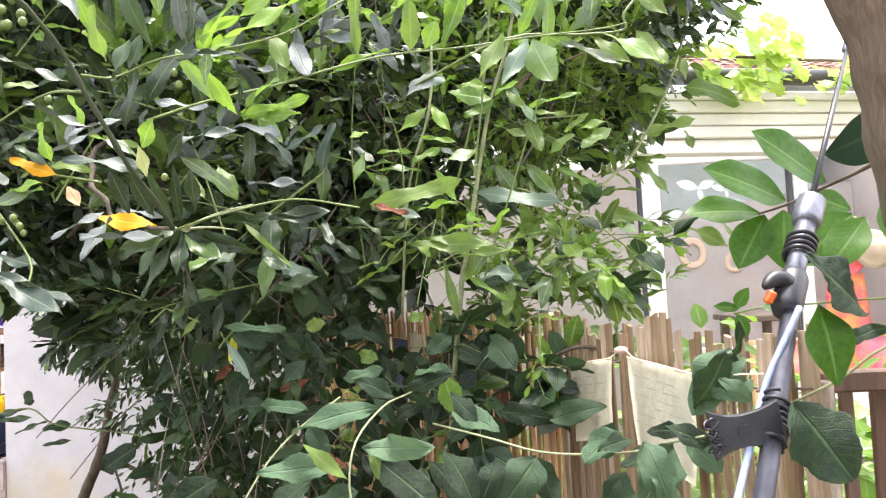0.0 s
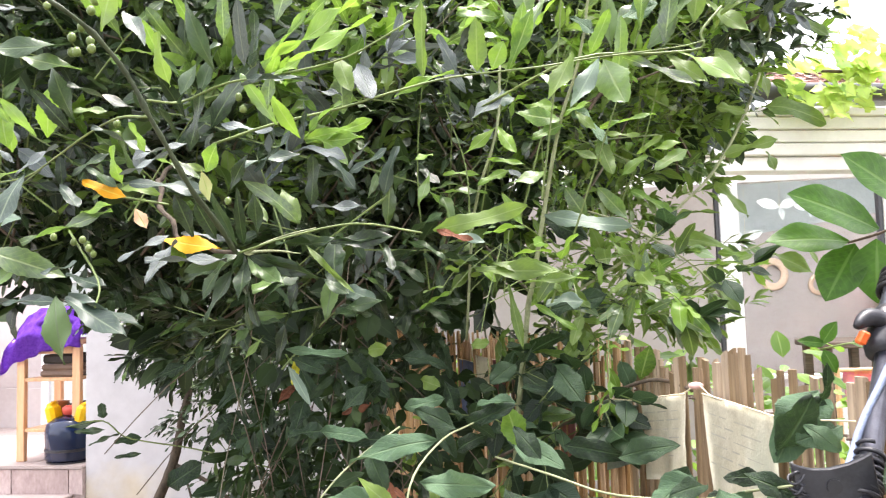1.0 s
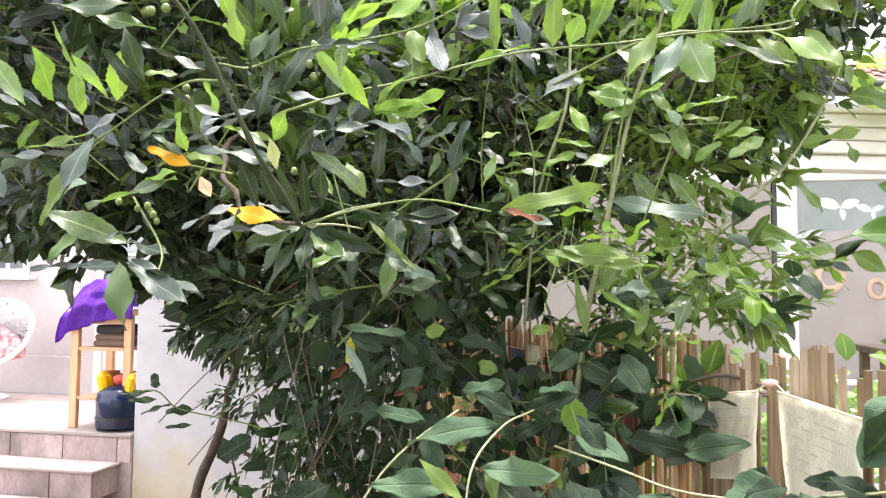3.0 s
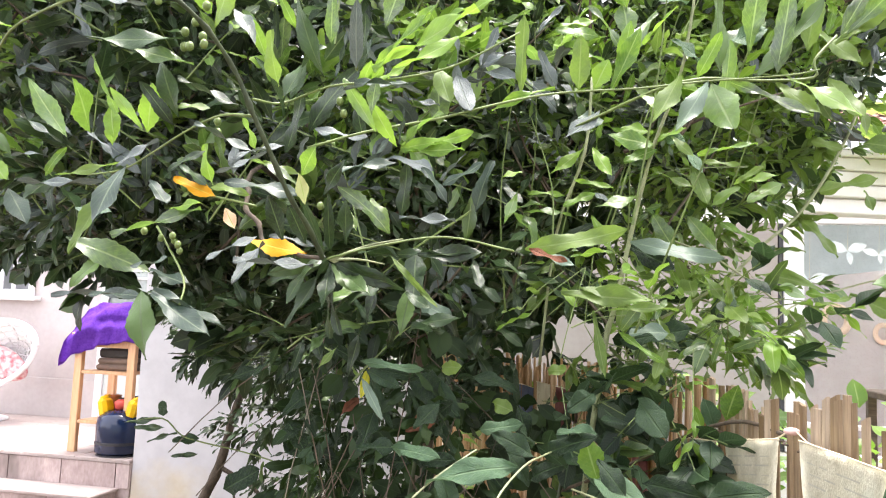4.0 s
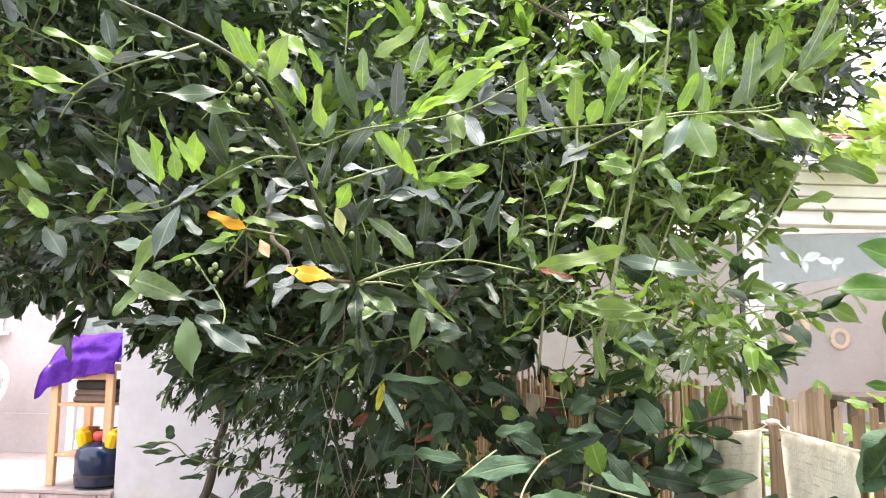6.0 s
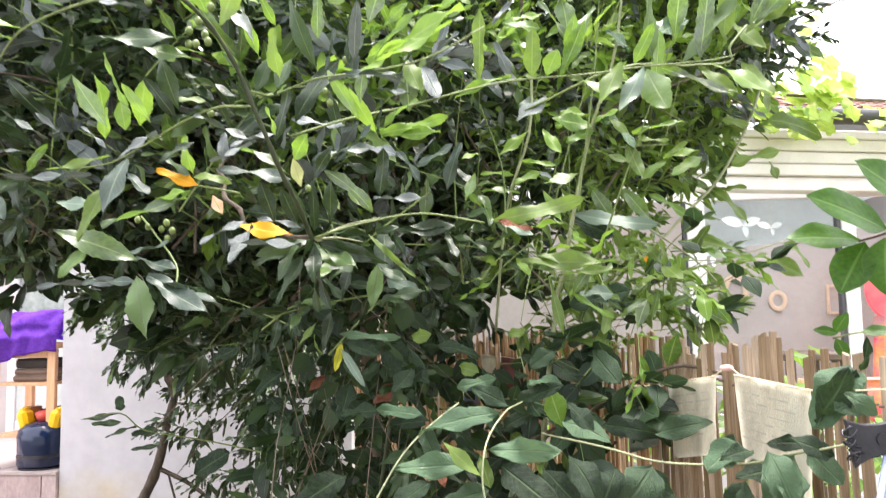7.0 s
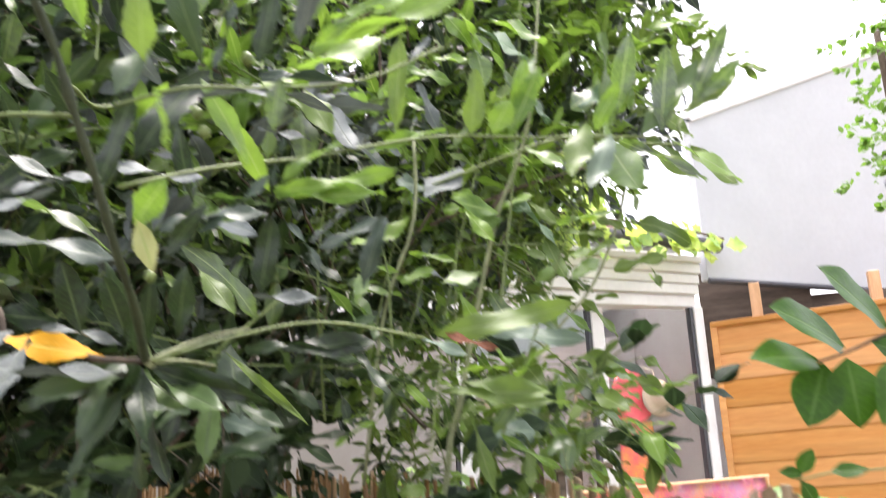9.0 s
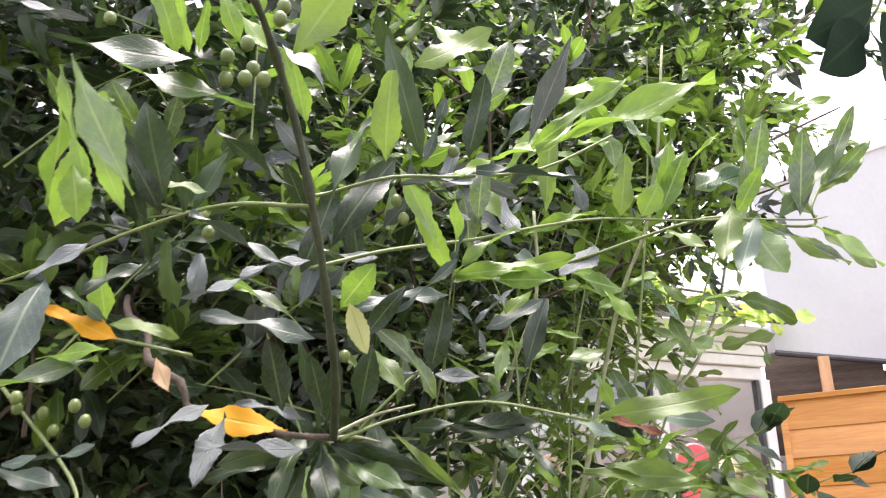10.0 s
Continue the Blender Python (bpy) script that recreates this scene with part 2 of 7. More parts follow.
TERRACOTTA = grain("faded_roof_tile", (0.34, 0.19, 0.155), (0.47, 0.29, 0.25), 12.0, 0.8, 0.4, 0.004, stain=(0.4, 0.33, 0.3), vary=0.2)
ORANGE_WOOD = grain("orange_stained_board", (0.55, 0.21, 0.045), (0.76, 0.36, 0.1), 14.0, 0.55, 0.4, 0.003, (0.06, 1, 1), (0.5, 0.22, 0.06), vary=0.12)
OLD_WOOD = grain("old_brown_wood", (0.06, 0.045, 0.035), (0.16, 0.12, 0.09), 14.0, 0.8, 0.5, 0.004, (0.1, 1, 1))
PINE = grain("orange_pine", (0.55, 0.3, 0.15), (0.75, 0.46, 0.26), 18.0, 0.5, 0.25, 0.002, (1, 1, 0.08))
GROUND = grain("garden_soil", (0.05, 0.035, 0.022), (0.15, 0.11, 0.07), 6.0, 0.95, 0.9, 0.02, stain=(0.07, 0.1, 0.03))
LAWN = grain("grass_bed", (0.07, 0.11, 0.03), (0.16, 0.22, 0.06), 20.0, 0.9, 0.8, 0.02)
TOWEL = grain("purple_towel", (0.13, 0.03, 0.4), (0.24, 0.07, 0.6), 60.0, 0.95, 0.9, 0.004)
GAS_BLUE = grain("dark_blue_enamel", (0.006, 0.014, 0.045), (0.009, 0.02, 0.06), 6.0, 0.14, 0.02, 0.001)
YELLOW_PLASTIC = plain("yellow_plastic", (0.85, 0.5, 0.0), 0.4)
RED_PLASTIC = plain("red_plastic", (0.6, 0.08, 0.06), 0.4)
BLACK_PLASTIC = grain("black_plastic", (0.012, 0.012, 0.017), (0.03, 0.03, 0.038), 40.0, 0.42, 0.3, 0.001)
ORANGE_PLASTIC = plain("orange_plastic", (0.75, 0.12, 0.02), 0.45)
DARK_ALLOY = grain("dark_grey_alloy", (0.045, 0.047, 0.06), (0.1, 0.105, 0.135), 60.0, 0.32, 0.2, 0.001, (1, 1, 0.1), metal=0.5)
GREY_ALLOY = grain("worn_grey_alloy", (0.12, 0.125, 0.15), (0.24, 0.25, 0.3), 60.0, 0.35, 0.2, 0.001, (1, 1, 0.1), metal=0.7)
ROPE_BLUE = grain("pale_blue_cord", (0.17, 0.21, 0.33), (0.28, 0.34, 0.48), 90.0, 0.6, 0.5, 0.001)
DARK_ROD = plain("dark_rod", (0.03, 0.03, 0.035), 0.35, 0.4)
FLAG_CLOTH = grain("faded_flag_cloth", (0.58, 0.55, 0.43), (0.84, 0.81, 0.69), 40.0, 0.95, 0.8, 0.003, (1, 1, 0.5), stain=(0.62, 0.64, 0.55), fine=14.0)
FLAG_GREEN = grain("grey_green_flag_cloth", (0.22, 0.28, 0.22), (0.36, 0.42, 0.34), 30.0, 0.95, 0.6, 0.002)
FLAG_RED = grain("red_flag_cloth", (0.2, 0.065, 0.065), (0.3, 0.13, 0.12), 30.0, 0.95, 0.6, 0.002)
FLAG_BLUE = grain("blue_flag_cloth", (0.1, 0.13, 0.24), (0.2, 0.24, 0.36), 30.0, 0.95, 0.6, 0.002)
INK = plain("faded_print", (0.58, 0.565, 0.49), 0.95)
CREAM_CORD = plain("cream_cord", (0.7, 0.62, 0.45), 0.9)
RATTAN = grain("straw", (0.5, 0.37, 0.27), (0.6, 0.46, 0.36), 60.0, 0.8, 0.5, 0.002)
HOT_PINK = grain("coral_cloth", (0.8, 0.1, 0.13), (0.95, 0.18, 0.2), 10.0, 0.8, 0.2, 0.002)
FLOWER_CLOTH = grain("pink_orange_flower_cloth", (0.85, 0.12, 0.3), (0.95, 0.5, 0.15), 7.0, 0.85, 0.2, 0.002, stain=(0.55, 0.4, 0.8))
DARK_CLOTH = plain("dark_folded_cloth", (0.05, 0.045, 0.045), 0.9)
BROWN_CLOTH = plain("brown_folded_cloth", (0.2, 0.14, 0.11), 0.9)
CUSHION = grain("red_white_patterned_cushion", (0.5, 0.05, 0.08), (0.85, 0.8, 0.78), 24.0, 0.9, 0.3, 0.002)
AMBER = plain("amber_pot", (0.4, 0.13, 0.04), 0.4)


def glass_build(t, p):
    p.inputs["Base Color"].default_value = (0.95, 0.98, 0.97, 1)
    p.inputs["Roughness"].default_value = 0.02
    p.inputs["Transmission Weight"].default_value = 1.0
    p.inputs["IOR"].default_value = 1.01


GLASS = material("window_glass", glass_build)


# ---- mesh helpers ----
def part(name, bm, mat, parent=None, label="", smooth=False):
    """Links a bmesh, given in world metres, as one mesh object, under a thing or part if one is given."""
    me = bpy.data.meshes.new(name)
    bmesh.ops.recalc_face_normals(bm, faces=bm.faces)
    bm.to_mesh(me)
    bm.free()
    me.materials.append(mat)
    if smooth:
        me.shade_smooth()
    ob = new(name, me)
    if parent:
        attach(ob, parent)
    if label:
        ob["label"] = label
    return ob


def attach(ob, parent):
    ob.parent = parent
    chain = parent
    m = Matrix.Identity(4)
    while chain:
        m = chain.matrix_basis @ m if chain.parent is None else chain.matrix_parent_inverse @ chain.matrix_basis @ m
        chain = chain.parent
    ob.matrix_parent_inverse = m.inverted()
    return ob


def thing(name, at, label, category, group="", kind=""):
    ob = new(name)
    ob.empty_display_size = 0.05
    ob.matrix_basis = Matrix.Translation(at)
    return tagged(ob, label, category, group, kind)


def box(bm, lo, hi, bevel=0.0, turn=None):
    made = bmesh.ops.create_cube(bm, size=1.0)["verts"]
    lo, hi = Vector(lo), Vector(hi)
    bmesh.ops.scale(bm, vec=hi - lo, verts=made)
    if bevel:
        edges = list({e for v in made for e in v.link_edges})
        grown = bmesh.ops.bevel(bm, geom=edges, offset=bevel, segments=1, affect="EDGES")
        made = list({v for f in grown["faces"] for v in f.verts} | {v for v in made if v.is_valid})
    m = Matrix.Translation((lo + hi) / 2) @ (turn or Matrix.Identity(4))
    bmesh.ops.transform(bm, matrix=m, verts=made)
    return made


def boxed(*args, **kw):
    bm = bmesh.new()
    box(bm, *args, **kw)
    return bm


def tube(points, radii, sides=7, bm=None, closed=True):
    """A tapered, bent round bar along points."""
    bm = bm or bmesh.new()
    pts = [Vector(p) for p in points]
    if isinstance(radii, (int, float)):
        radii = [radii] * len(pts)
    rings = []
    side = None
    for i, p in enumerate(pts):
        d = (pts[min(i + 1, len(pts) - 1)] - pts[max(i - 1, 0)]).normalized()
        if side is None:
            side = d.orthogonal().normalized()
        side = (side - d * side.dot(d)).normalized()
        up = d.cross(side)
        rings.append([bm.verts.new(p + radii[i] * (math.cos(a) * side + math.sin(a) * up)) for a in (2 * math.pi * k / sides for k in range(sides))])
    for a, b in zip(rings, rings[1:]):
        for k in range(sides):
            bm.faces.new((a[k], a[(k + 1) % sides], b[(k + 1) % sides], b[k]))
    if closed:
        bm.faces.new(rings[0][::-1])
        bm.faces.new(rings[-1])
    return bm


def bend(points, n=5):
    """A smooth run of points through the given ones."""
    p = [Vector(q) for q in points]
    p = [2 * p[0] - p[1]] + p + [2 * p[-1] - p[-2]]
    out = []
    for a, b, c, d in zip(p, p[1:], p[2:], p[3:]):
        for k in range(n):
            u = k / n
            out.append(0.5 * (2 * b + (c - a) * u + (2 * a - 5 * b + 4 * c - d) * u * u + (3 * b - a - 3 * c + d) * u ** 3))
    return out + [p[-2]]


def lathe(profile, sides=24, bm=None, at=(0, 0, 0)):
    """A turned body: profile is (radius, height) from bottom to top."""
    bm = bm or bmesh.new()
    at = Vector(at)
    rings = [[bm.verts.new(at + Vector((max(r, 1e-4) * math.cos(a), max(r, 1e-4) * math.sin(a), z))) for a in (2 * math.pi * k / sides for k in range(sides))] for r, z in profile]
    for a, b in zip(rings, rings[1:]):
        for k in range(sides):
            bm.faces.new((a[k], a[(k + 1) % sides], b[(k + 1) % sides], b[k]))
    bm.faces.new(rings[0][::-1])
    bm.faces.new(rings[-1])
    return bm


# ---- leaves ----
def leaf_shape(width, fold=0.25, droop=0.15, wave=0.03, peak=0.45, point=1.0, rows=7, cols=5, seed=0, teeth=0.0, twist=0.0, base=0.8, pucker=0.0, ripple=0.0):
    """Vertices, faces and uv of a leaf of length 1 along x, with a short stalk, folded at the midrib, arched and wavy."""
    rnd = random.Random(seed)
    ph = rnd.uniform(0, 6)
    verts, uvs = [], []
    for i in range(rows):
        u = i / (rows - 1)
        x = 0.06 + 0.94 * u if i else 0.0
        g = u ** (math.log(0.5) / math.log(peak)) if u > 0 else 0.0
        w = 0.5 * width * max(0.02, math.sin(math.pi * g) ** (base if u < peak else point))
        w *= 1 + teeth * (-1) ** i + ripple * math.sin(ph + 17 * u)
        for j in range(cols):
            s = 2 * j / (cols - 1) - 1
            y = s * w
            z = abs(y) * fold * (1.25 - 0.5 * abs(s)) - droop * u * u + wave * math.sin(ph + 9 * u + 1.5 * s) * abs(s) + pucker * math.sin(40 * (u - 0.22 * abs(s)) + ph) * abs(s) * (1.15 - abs(s)) * math.sin(math.pi * u)
            c, q = math.cos(twist * (u - 0.3)), math.sin(twist * (u - 0.3))
            arch = -droop * u * u
            verts.append((x, y * c - (z - arch) * q, y * q + (z - arch) * c + arch))
            uvs.append((u, 0.5 + 0.5 * s))
    faces = [(i * cols + j, (i + 1) * cols + j, (i + 1) * cols + j + 1, i * cols + j + 1) for i in range(rows - 1) for j in range(cols - 1)]
    return np.array(verts), np.array(faces), np.array(uvs)


BAY_SHAPES = [leaf_shape(0.31 - 0.025 * (k % 3), 0.1 + 0.16 * (k % 3), -0.1 + 0.06 * k, 0.05, 0.45 + 0.03 * (k % 3), 0.74, rows=17, cols=5, seed=k, teeth=0.05, twist=0.8 * math.sin(2.3 * k), base=0.68, ripple=0.035) for k in range(8)]
BROAD_SHAPES = [leaf_shape(0.56, 0.14 + 0.1 * (k % 2), 0.04 + 0.09 * k, 0.075, 0.42 + 0.03 * (k % 3), 0.62, rows=19, base=0.55, pucker=0.055, cols=7, seed=k + 20, teeth=0.02, twist=1.0 * math.sin(1.9 * k), ripple=0.065) for k in range(7)]
OVAL_SHAPES = [leaf_shape(0.54, 0.2, 0.05 + 0.05 * k, 0.02, 0.45, 0.78, rows=15, cols=5, seed=k + 40, base=0.7, ripple=0.02) for k in range(3)]
MID_BAY = [leaf_shape(0.205 + 0.025 * k, 0.2 + 0.06 * (k % 2), -0.06 + 0.08 * k, 0.06, 0.47, 0.75, rows=8, cols=3, seed=k + 50, twist=1.0 * math.sin(2.1 * k), base=0.7, ripple=0.05) for k in range(5)]
SIDE_SHAPES = [leaf_shape(0.26 + 0.045 * k, 0.18 + 0.05 * (k % 2), 0.02 + 0.1 * k, 0.06, 0.44, 0.72, rows=9, cols=3, seed=k + 70, twist=0.9 * math.sin(2.7 * k), base=0.62, ripple=0.05) for k in range(4)]
SMALL_BAY = [leaf_shape(0.28 + 0.04 * k, 0.3, 0.05 + 0.1 * k, 0.03, 0.47, 0.78, rows=6, cols=3, seed=k + 60, base=0.72) for k in range(3)]
SMALL_OVAL = [leaf_shape(0.55 + 0.08 * k, 0.2, 0.12, 0.03, 0.42, 0.78, rows=6, cols=3, seed=k + 80, base=0.6) for k in range(3)]
LOBED = [leaf_shape(0.95, 0.15, 0.2, 0.06, 0.4, 0.7, rows=8, cols=5, seed=k + 90, teeth=0.2) for k in range(2)]


def leaf_mesh(name, shape, mat):
    v, f, uv = shape
    me = bpy.data.meshes.new(name)
    me.from_pydata(v.tolist(), [], f.tolist())
    layer = me.uv_layers.new(name="leaf")
    layer.data.foreach_set("uv", uv[f.ravel()].ravel())
    me.materials.append(mat)
    me.shade_smooth()
    return me


MESHES = {}


def leaf_pose(base, way, up, length, wide=1.0):
    x = Vector(way).normalized()
    z = Vector(up)
    z = (z - x * z.dot(x))
    z = z.normalized() if z.length > 1e-4 else x.orthogonal().normalized()
    y = z.cross(x)
    m = Matrix((x, y, z)).transposed().to_4x4()
    return Matrix.Translation(base) @ m @ Matrix.Diagonal((length, length * wide, length, 1))


def leaf_object(shapes, k, mat, m, parent, label=""):
    """One leaf as a part of its own; alike leaves share a mesh."""
    key = (id(shapes), k % len(shapes), mat.name)
    if key not in MESHES:
        MESHES[key] = leaf_mesh("leaf", shapes[k % len(shapes)], mat)
    ob = new("leaf", MESHES[key])
    ob.matrix_basis = m
    attach(ob, parent)
    if label:
        ob["label"] = label
    return ob


def leaf_mass(name, shapes, poses, mat, parent, label):
    """Many small leaves joined into one mesh."""
    vs, fs, us, base = [], [], [], 0
    for k, group in enumerate(shapes):
        mine = poses[k::len(shapes)]
        if not mine:
            continue
        v, f, uv = group
        ms = np.array([[list(r) for r in m] for m in mine])
        w = np.einsum("nij,vj->nvi", ms[:, :3, :3], v) + ms[:, None, :3, 3]
        n = len(mine)
        vs.append(w.reshape(-1, 3))
        fs.append((f[None] + (np.arange(n) * len(v))[:, None, None] + base).reshape(-1, 4))
        us.append(np.tile(uv[f.ravel()], (n, 1)))
        base += n * len(v)
    v, f, u = np.concatenate(vs), np.concatenate(fs), np.concatenate(us)
    me = bpy.data.meshes.new(name)
    me.vertices.add(len(v))
    me.vertices.foreach_set("co", v.ravel())
    me.loops.add(f.size)
    me.loops.foreach_set("vertex_index", f.ravel().astype(np.int32))
    me.polygons.add(len(f))
    me.polygons.foreach_set("loop_start", np.arange(0, f.size, 4, dtype=np.int32))
    me.update(calc_edges=True)
    layer = me.uv_layers.new(name="leaf")
    layer.data.foreach_set("uv", u.ravel())
    me.materials.append(mat)
    me.shade_smooth()
    ob = new(name, me)
    attach(ob, parent)
    return tagged(ob, label, "", "", "stuff")


def sprig(rnd, base, way, length, count, size, spread=58, rise=0.65, tuft=0.4, wide=1.0):
    """Leaf poses along one shoot: they turn round the stem, crowd to its end and lift their faces to the sky."""
    way = Vector(way).normalized()
    a = way.orthogonal().normalized()
    b = way.cross(a)
    out = []
    turn = rnd.uniform(0, 6.28)
    for i in range(count):
        u = (i + 0.6) / count
        u = u if rnd.random() > tuft else 1 - 0.15 * rnd.random()
        turn += 2.4 + rnd.uniform(-0.4, 0.4)
        lean = radians(spread * (1.15 - 0.6 * u) + rnd.uniform(-14, 14))
        out_way = way * math.cos(lean) + (a * math.cos(turn) + b * math.sin(turn)) * math.sin(lean)
        out_way.z -= rnd.uniform(0.0, 0.15)
        up = Vector((rnd.uniform(-0.55, 0.55), rnd.uniform(-0.8, 0.45), rise + rnd.uniform(-0.35, 0.6)))
        out.append(leaf_pose(Vector(base) + way * length * u, out_way, up, size * rnd.uniform(0.7, 1.15), wide * rnd.uniform(0.85, 1.2)))
    return out


# ---- ground and large structure ----
bm = bmesh.new()
bmesh.ops.create_grid(bm, x_segments=60, y_segments=60, size=60)
for v in bm.verts:
    v.co.z = 0.015 * noise.noise(v.co * 0.7)
tagged(part("ground", bm, GROUND), "dark garden soil with trodden earth and green patches", "ground", kind="structure")

WALL_Y, EDGE_X, FLOOR_Z = 4.6, -2.88, 0.738
wall_side = tagged(part("wall_side", boxed((EDGE_X, WALL_Y, 0.739), (-1.02, WALL_Y + 3.2, 3.3)), RENDER_WALL), "plain white plastered garden wall beside the patio", "wall", kind="structure")
tagged(part("plinth", boxed((EDGE_X, WALL_Y, -0.1), (-1.02, WALL_Y + 0.3, 0.739)), RENDER_WALL), "yellowed stained plaster foot of the white wall", "plinth", kind="structure")

# Unseen wall added behind the walker to block low sky light.
tagged(part("wall_garden", boxed((-4.5, -2.4, -0.1), (4.5, -2.2, 3.1)), GREY_PAINT), "added grey green wall behind the walker, unseen, blocking low sky", "wall", kind="structure")

# raised patio, its tiles and the steps
tagged(part("patio_base", boxed((-8.0, WALL_Y - 0.01, -0.1), (EDGE_X - 0.004, 6.2, FLOOR_Z - 0.022)), STEP_STONE), "raised patio base of stained stone", "patio", kind="structure")
patio = tagged(part("patio_floor", boxed((-8.0, WALL_Y - 0.03, FLOOR_Z - 0.02), (EDGE_X - 0.004, 6.17, FLOOR_Z - 0.006)), PATIO_TILE), "pale pink tiled patio floor", "floor", kind="structure")
me = boxed((-0.197, -0.197, -0.004), (0.197, 0.197, 0.006), bevel=0.003)
tile_mesh = bpy.data.meshes.new("tile")
me.to_mesh(tile_mesh)
me.free()
tile_mesh.materials.append(PATIO_TILE)
for i in range(9):
    for j in range(4):
        t = new("tile", tile_mesh)
        t.matrix_basis = Matrix.Translation((EDGE_X - 0.21 - 0.4 * i, WALL_Y + 0.172 + 0.4 * j, FLOOR_Z - 0.005))
        attach(t, patio)


def riser_tiles(y, z0, z1, x0, x1, shift, parent):
    """Upright stone tiles before a step, with narrow joints."""
    x = x1 - 0.3 + shift
    while x > x0:
        right = min(x1, x + 0.4)
        part("riser_tile", boxed((x + 0.003, y, z0), (right - 0.003, y + 0.011, z1), bevel=0.002), STEP_STONE, parent)
        x -= 0.4


for n, (z, y) in enumerate(((0.56, 4.33), (0.38, 4.05), (0.19, 3.77))):
    step = tagged(part("step", boxed((-6.0, y + 0.012, z - 0.19), (EDGE_X - 0.1, y + 0.3, z - 0.026), bevel=0.004), STEP_STONE), "stained pink stone patio step with dark streaks", "step", "patio steps", "structure")
    part("tread", boxed((-6.0, y - 0.02, z - 0.024), (EDGE_X - 0.08, y + 0.27, z), bevel=0.006), PATIO_TILE, step)
    riser_tiles(y, z - 0.188, z - 0.027, -6.0, EDGE_X - 0.1, 0.13 * n, step)
riser_tiles(WALL_Y - 0.022, FLOOR_Z - 0.18, FLOOR_Z - 0.024, -6.0, EDGE_X - 0.005, 0.2, patio)
back = tagged(part("wall_back", boxed((-9.0, 6.18, 0.5), (-2.5, 6.4, 3.6)), PATIO_WALL), "pinkish white plastered wall behind the patio", "wall", kind="structure")
tagged(part("baseboard", boxed((-8.0, 6.155, FLOOR_Z), (-4.315, 6.176, FLOOR_Z + 0.34), bevel=0.004), PATIO_WALL), "low painted skirting band along the patio wall", "baseboard", kind="structure")
tagged(part("wall_patio_end", boxed((-9.2, 3.0, -0.1), (-9.0, 6.4, 3.6)), PATIO_WALL), "pinkish white plastered wall closing the patio", "wall", kind="structure")


def barred_window(name, x0, x1, z0, z1, y):
    w = thing(name, (x0, y, z0), "white barred window in the patio wall", "window", kind="structure")
    part("pane", boxed((x0, y - 0.012, z0), (x1, y - 0.006, z1)), DULL_GLASS, w, "dull grey window pane")
    for a, b in (((x0 - 0.05, z0 - 0.06), (x1 + 0.05, z0)), ((x0 - 0.05, z1), (x1 + 0.05, z1 + 0.06))):
        part("window_frame", boxed((a[0], y - 0.04, a[1]), (b[0], y - 0.004, b[1]), bevel=0.004), WHITE_PAINT, w)
    for x in (x0 - 0.05, x1):
        part("window_frame", boxed((x, y - 0.04, z0 + 0.001), (x + 0.05, y - 0.004, z1 - 0.001), bevel=0.004), WHITE_PAINT, w)
    part("window_sill", boxed((x0 - 0.12, y - 0.1, z0 - 0.1), (x1 + 0.12, y - 0.004, z0 - 0.062), bevel=0.006), WHITE_PAINT, w)
    n = int((x1 - x0) / 0.13)
    for i in range(1, n):
        x = x0 + (x1 - x0) * i / n
        part("bar", boxed((x - 0.016, y - 0.08, z0 - 0.02), (x + 0.016, y - 0.055, z1 + 0.02), bevel=0.004), WHITE_PAINT, w)
    return w


barred_window("window_1", -6.4, -5.08, 1.86, 2.75, 6.18)
door = thing("door_1", (-3.75, 6.18, FLOOR_Z), "white framed glazed patio door with a grey green pane", "door", kind="structure")
for x in (-4.31, -3.28):
    part("jamb", boxed((x, 6.125, FLOOR_Z), (x + 0.07, 6.177, 2.75), bevel=0.004), WHITE_PAINT, door)
part("head", boxed((-4.31, 6.125, 2.752), (-3.21, 6.177, 2.83), bevel=0.004), WHITE_PAINT, door)
part("pane", boxed((-4.238, 6.158, 1.66), (-3.282, 6.166, 2.748)), DOOR_GLASS, door, "dull reflecting door pane")
for z0, z1 in ((0.76, 0.86), (1.58, 1.658), (1.98, 2.0)):
    part("rail", boxed((-4.238, 6.14, z0), (-3.282, 6.174, z1), bevel=0.003), WHITE_PAINT, door)
part("panel", boxed((-4.238, 6.15, 0.862), (-3.282, 6.17, 1.578), bevel=0.002), GREY_PAINT, door, "grey lower door panel")
part("handle", tube(bend([(-4.2, 6.13, 1.68), (-4.2, 6.09, 1.7), (-4.2, 6.09, 1.8), (-4.2, 6.13, 1.82)], 3), 0.008, 8), DARK_METAL, door, smooth=True)

# ---- the glazed house beyond the fence ----
HY = 7.0
tagged(part("house_wall", boxed((-1.0, HY, 0.0), (1.5, HY + 0.18, 2.67)), HOUSE_WALL), "cream plastered house wall beside the glazing", "wall", kind="structure")
tagged(part("house_wall_side", boxed((-1.0, HY + 0.19, 0.0), (-0.8, 9.4, 3.3)), HOUSE_WALL), "cream plastered side wall of the house", "wall", kind="structure")
tagged(part("sill_wall", boxed((1.51, HY + 0.01, 0.0), (4.05, HY + 0.16, 0.75)), WHITE_PAINT), "white painted low wall below the glazing", "wall", kind="structure")
glazing = thing("window_3", (1.6, HY, 0.75), "white framed veranda glazing with clear panes", "window", kind="structure")
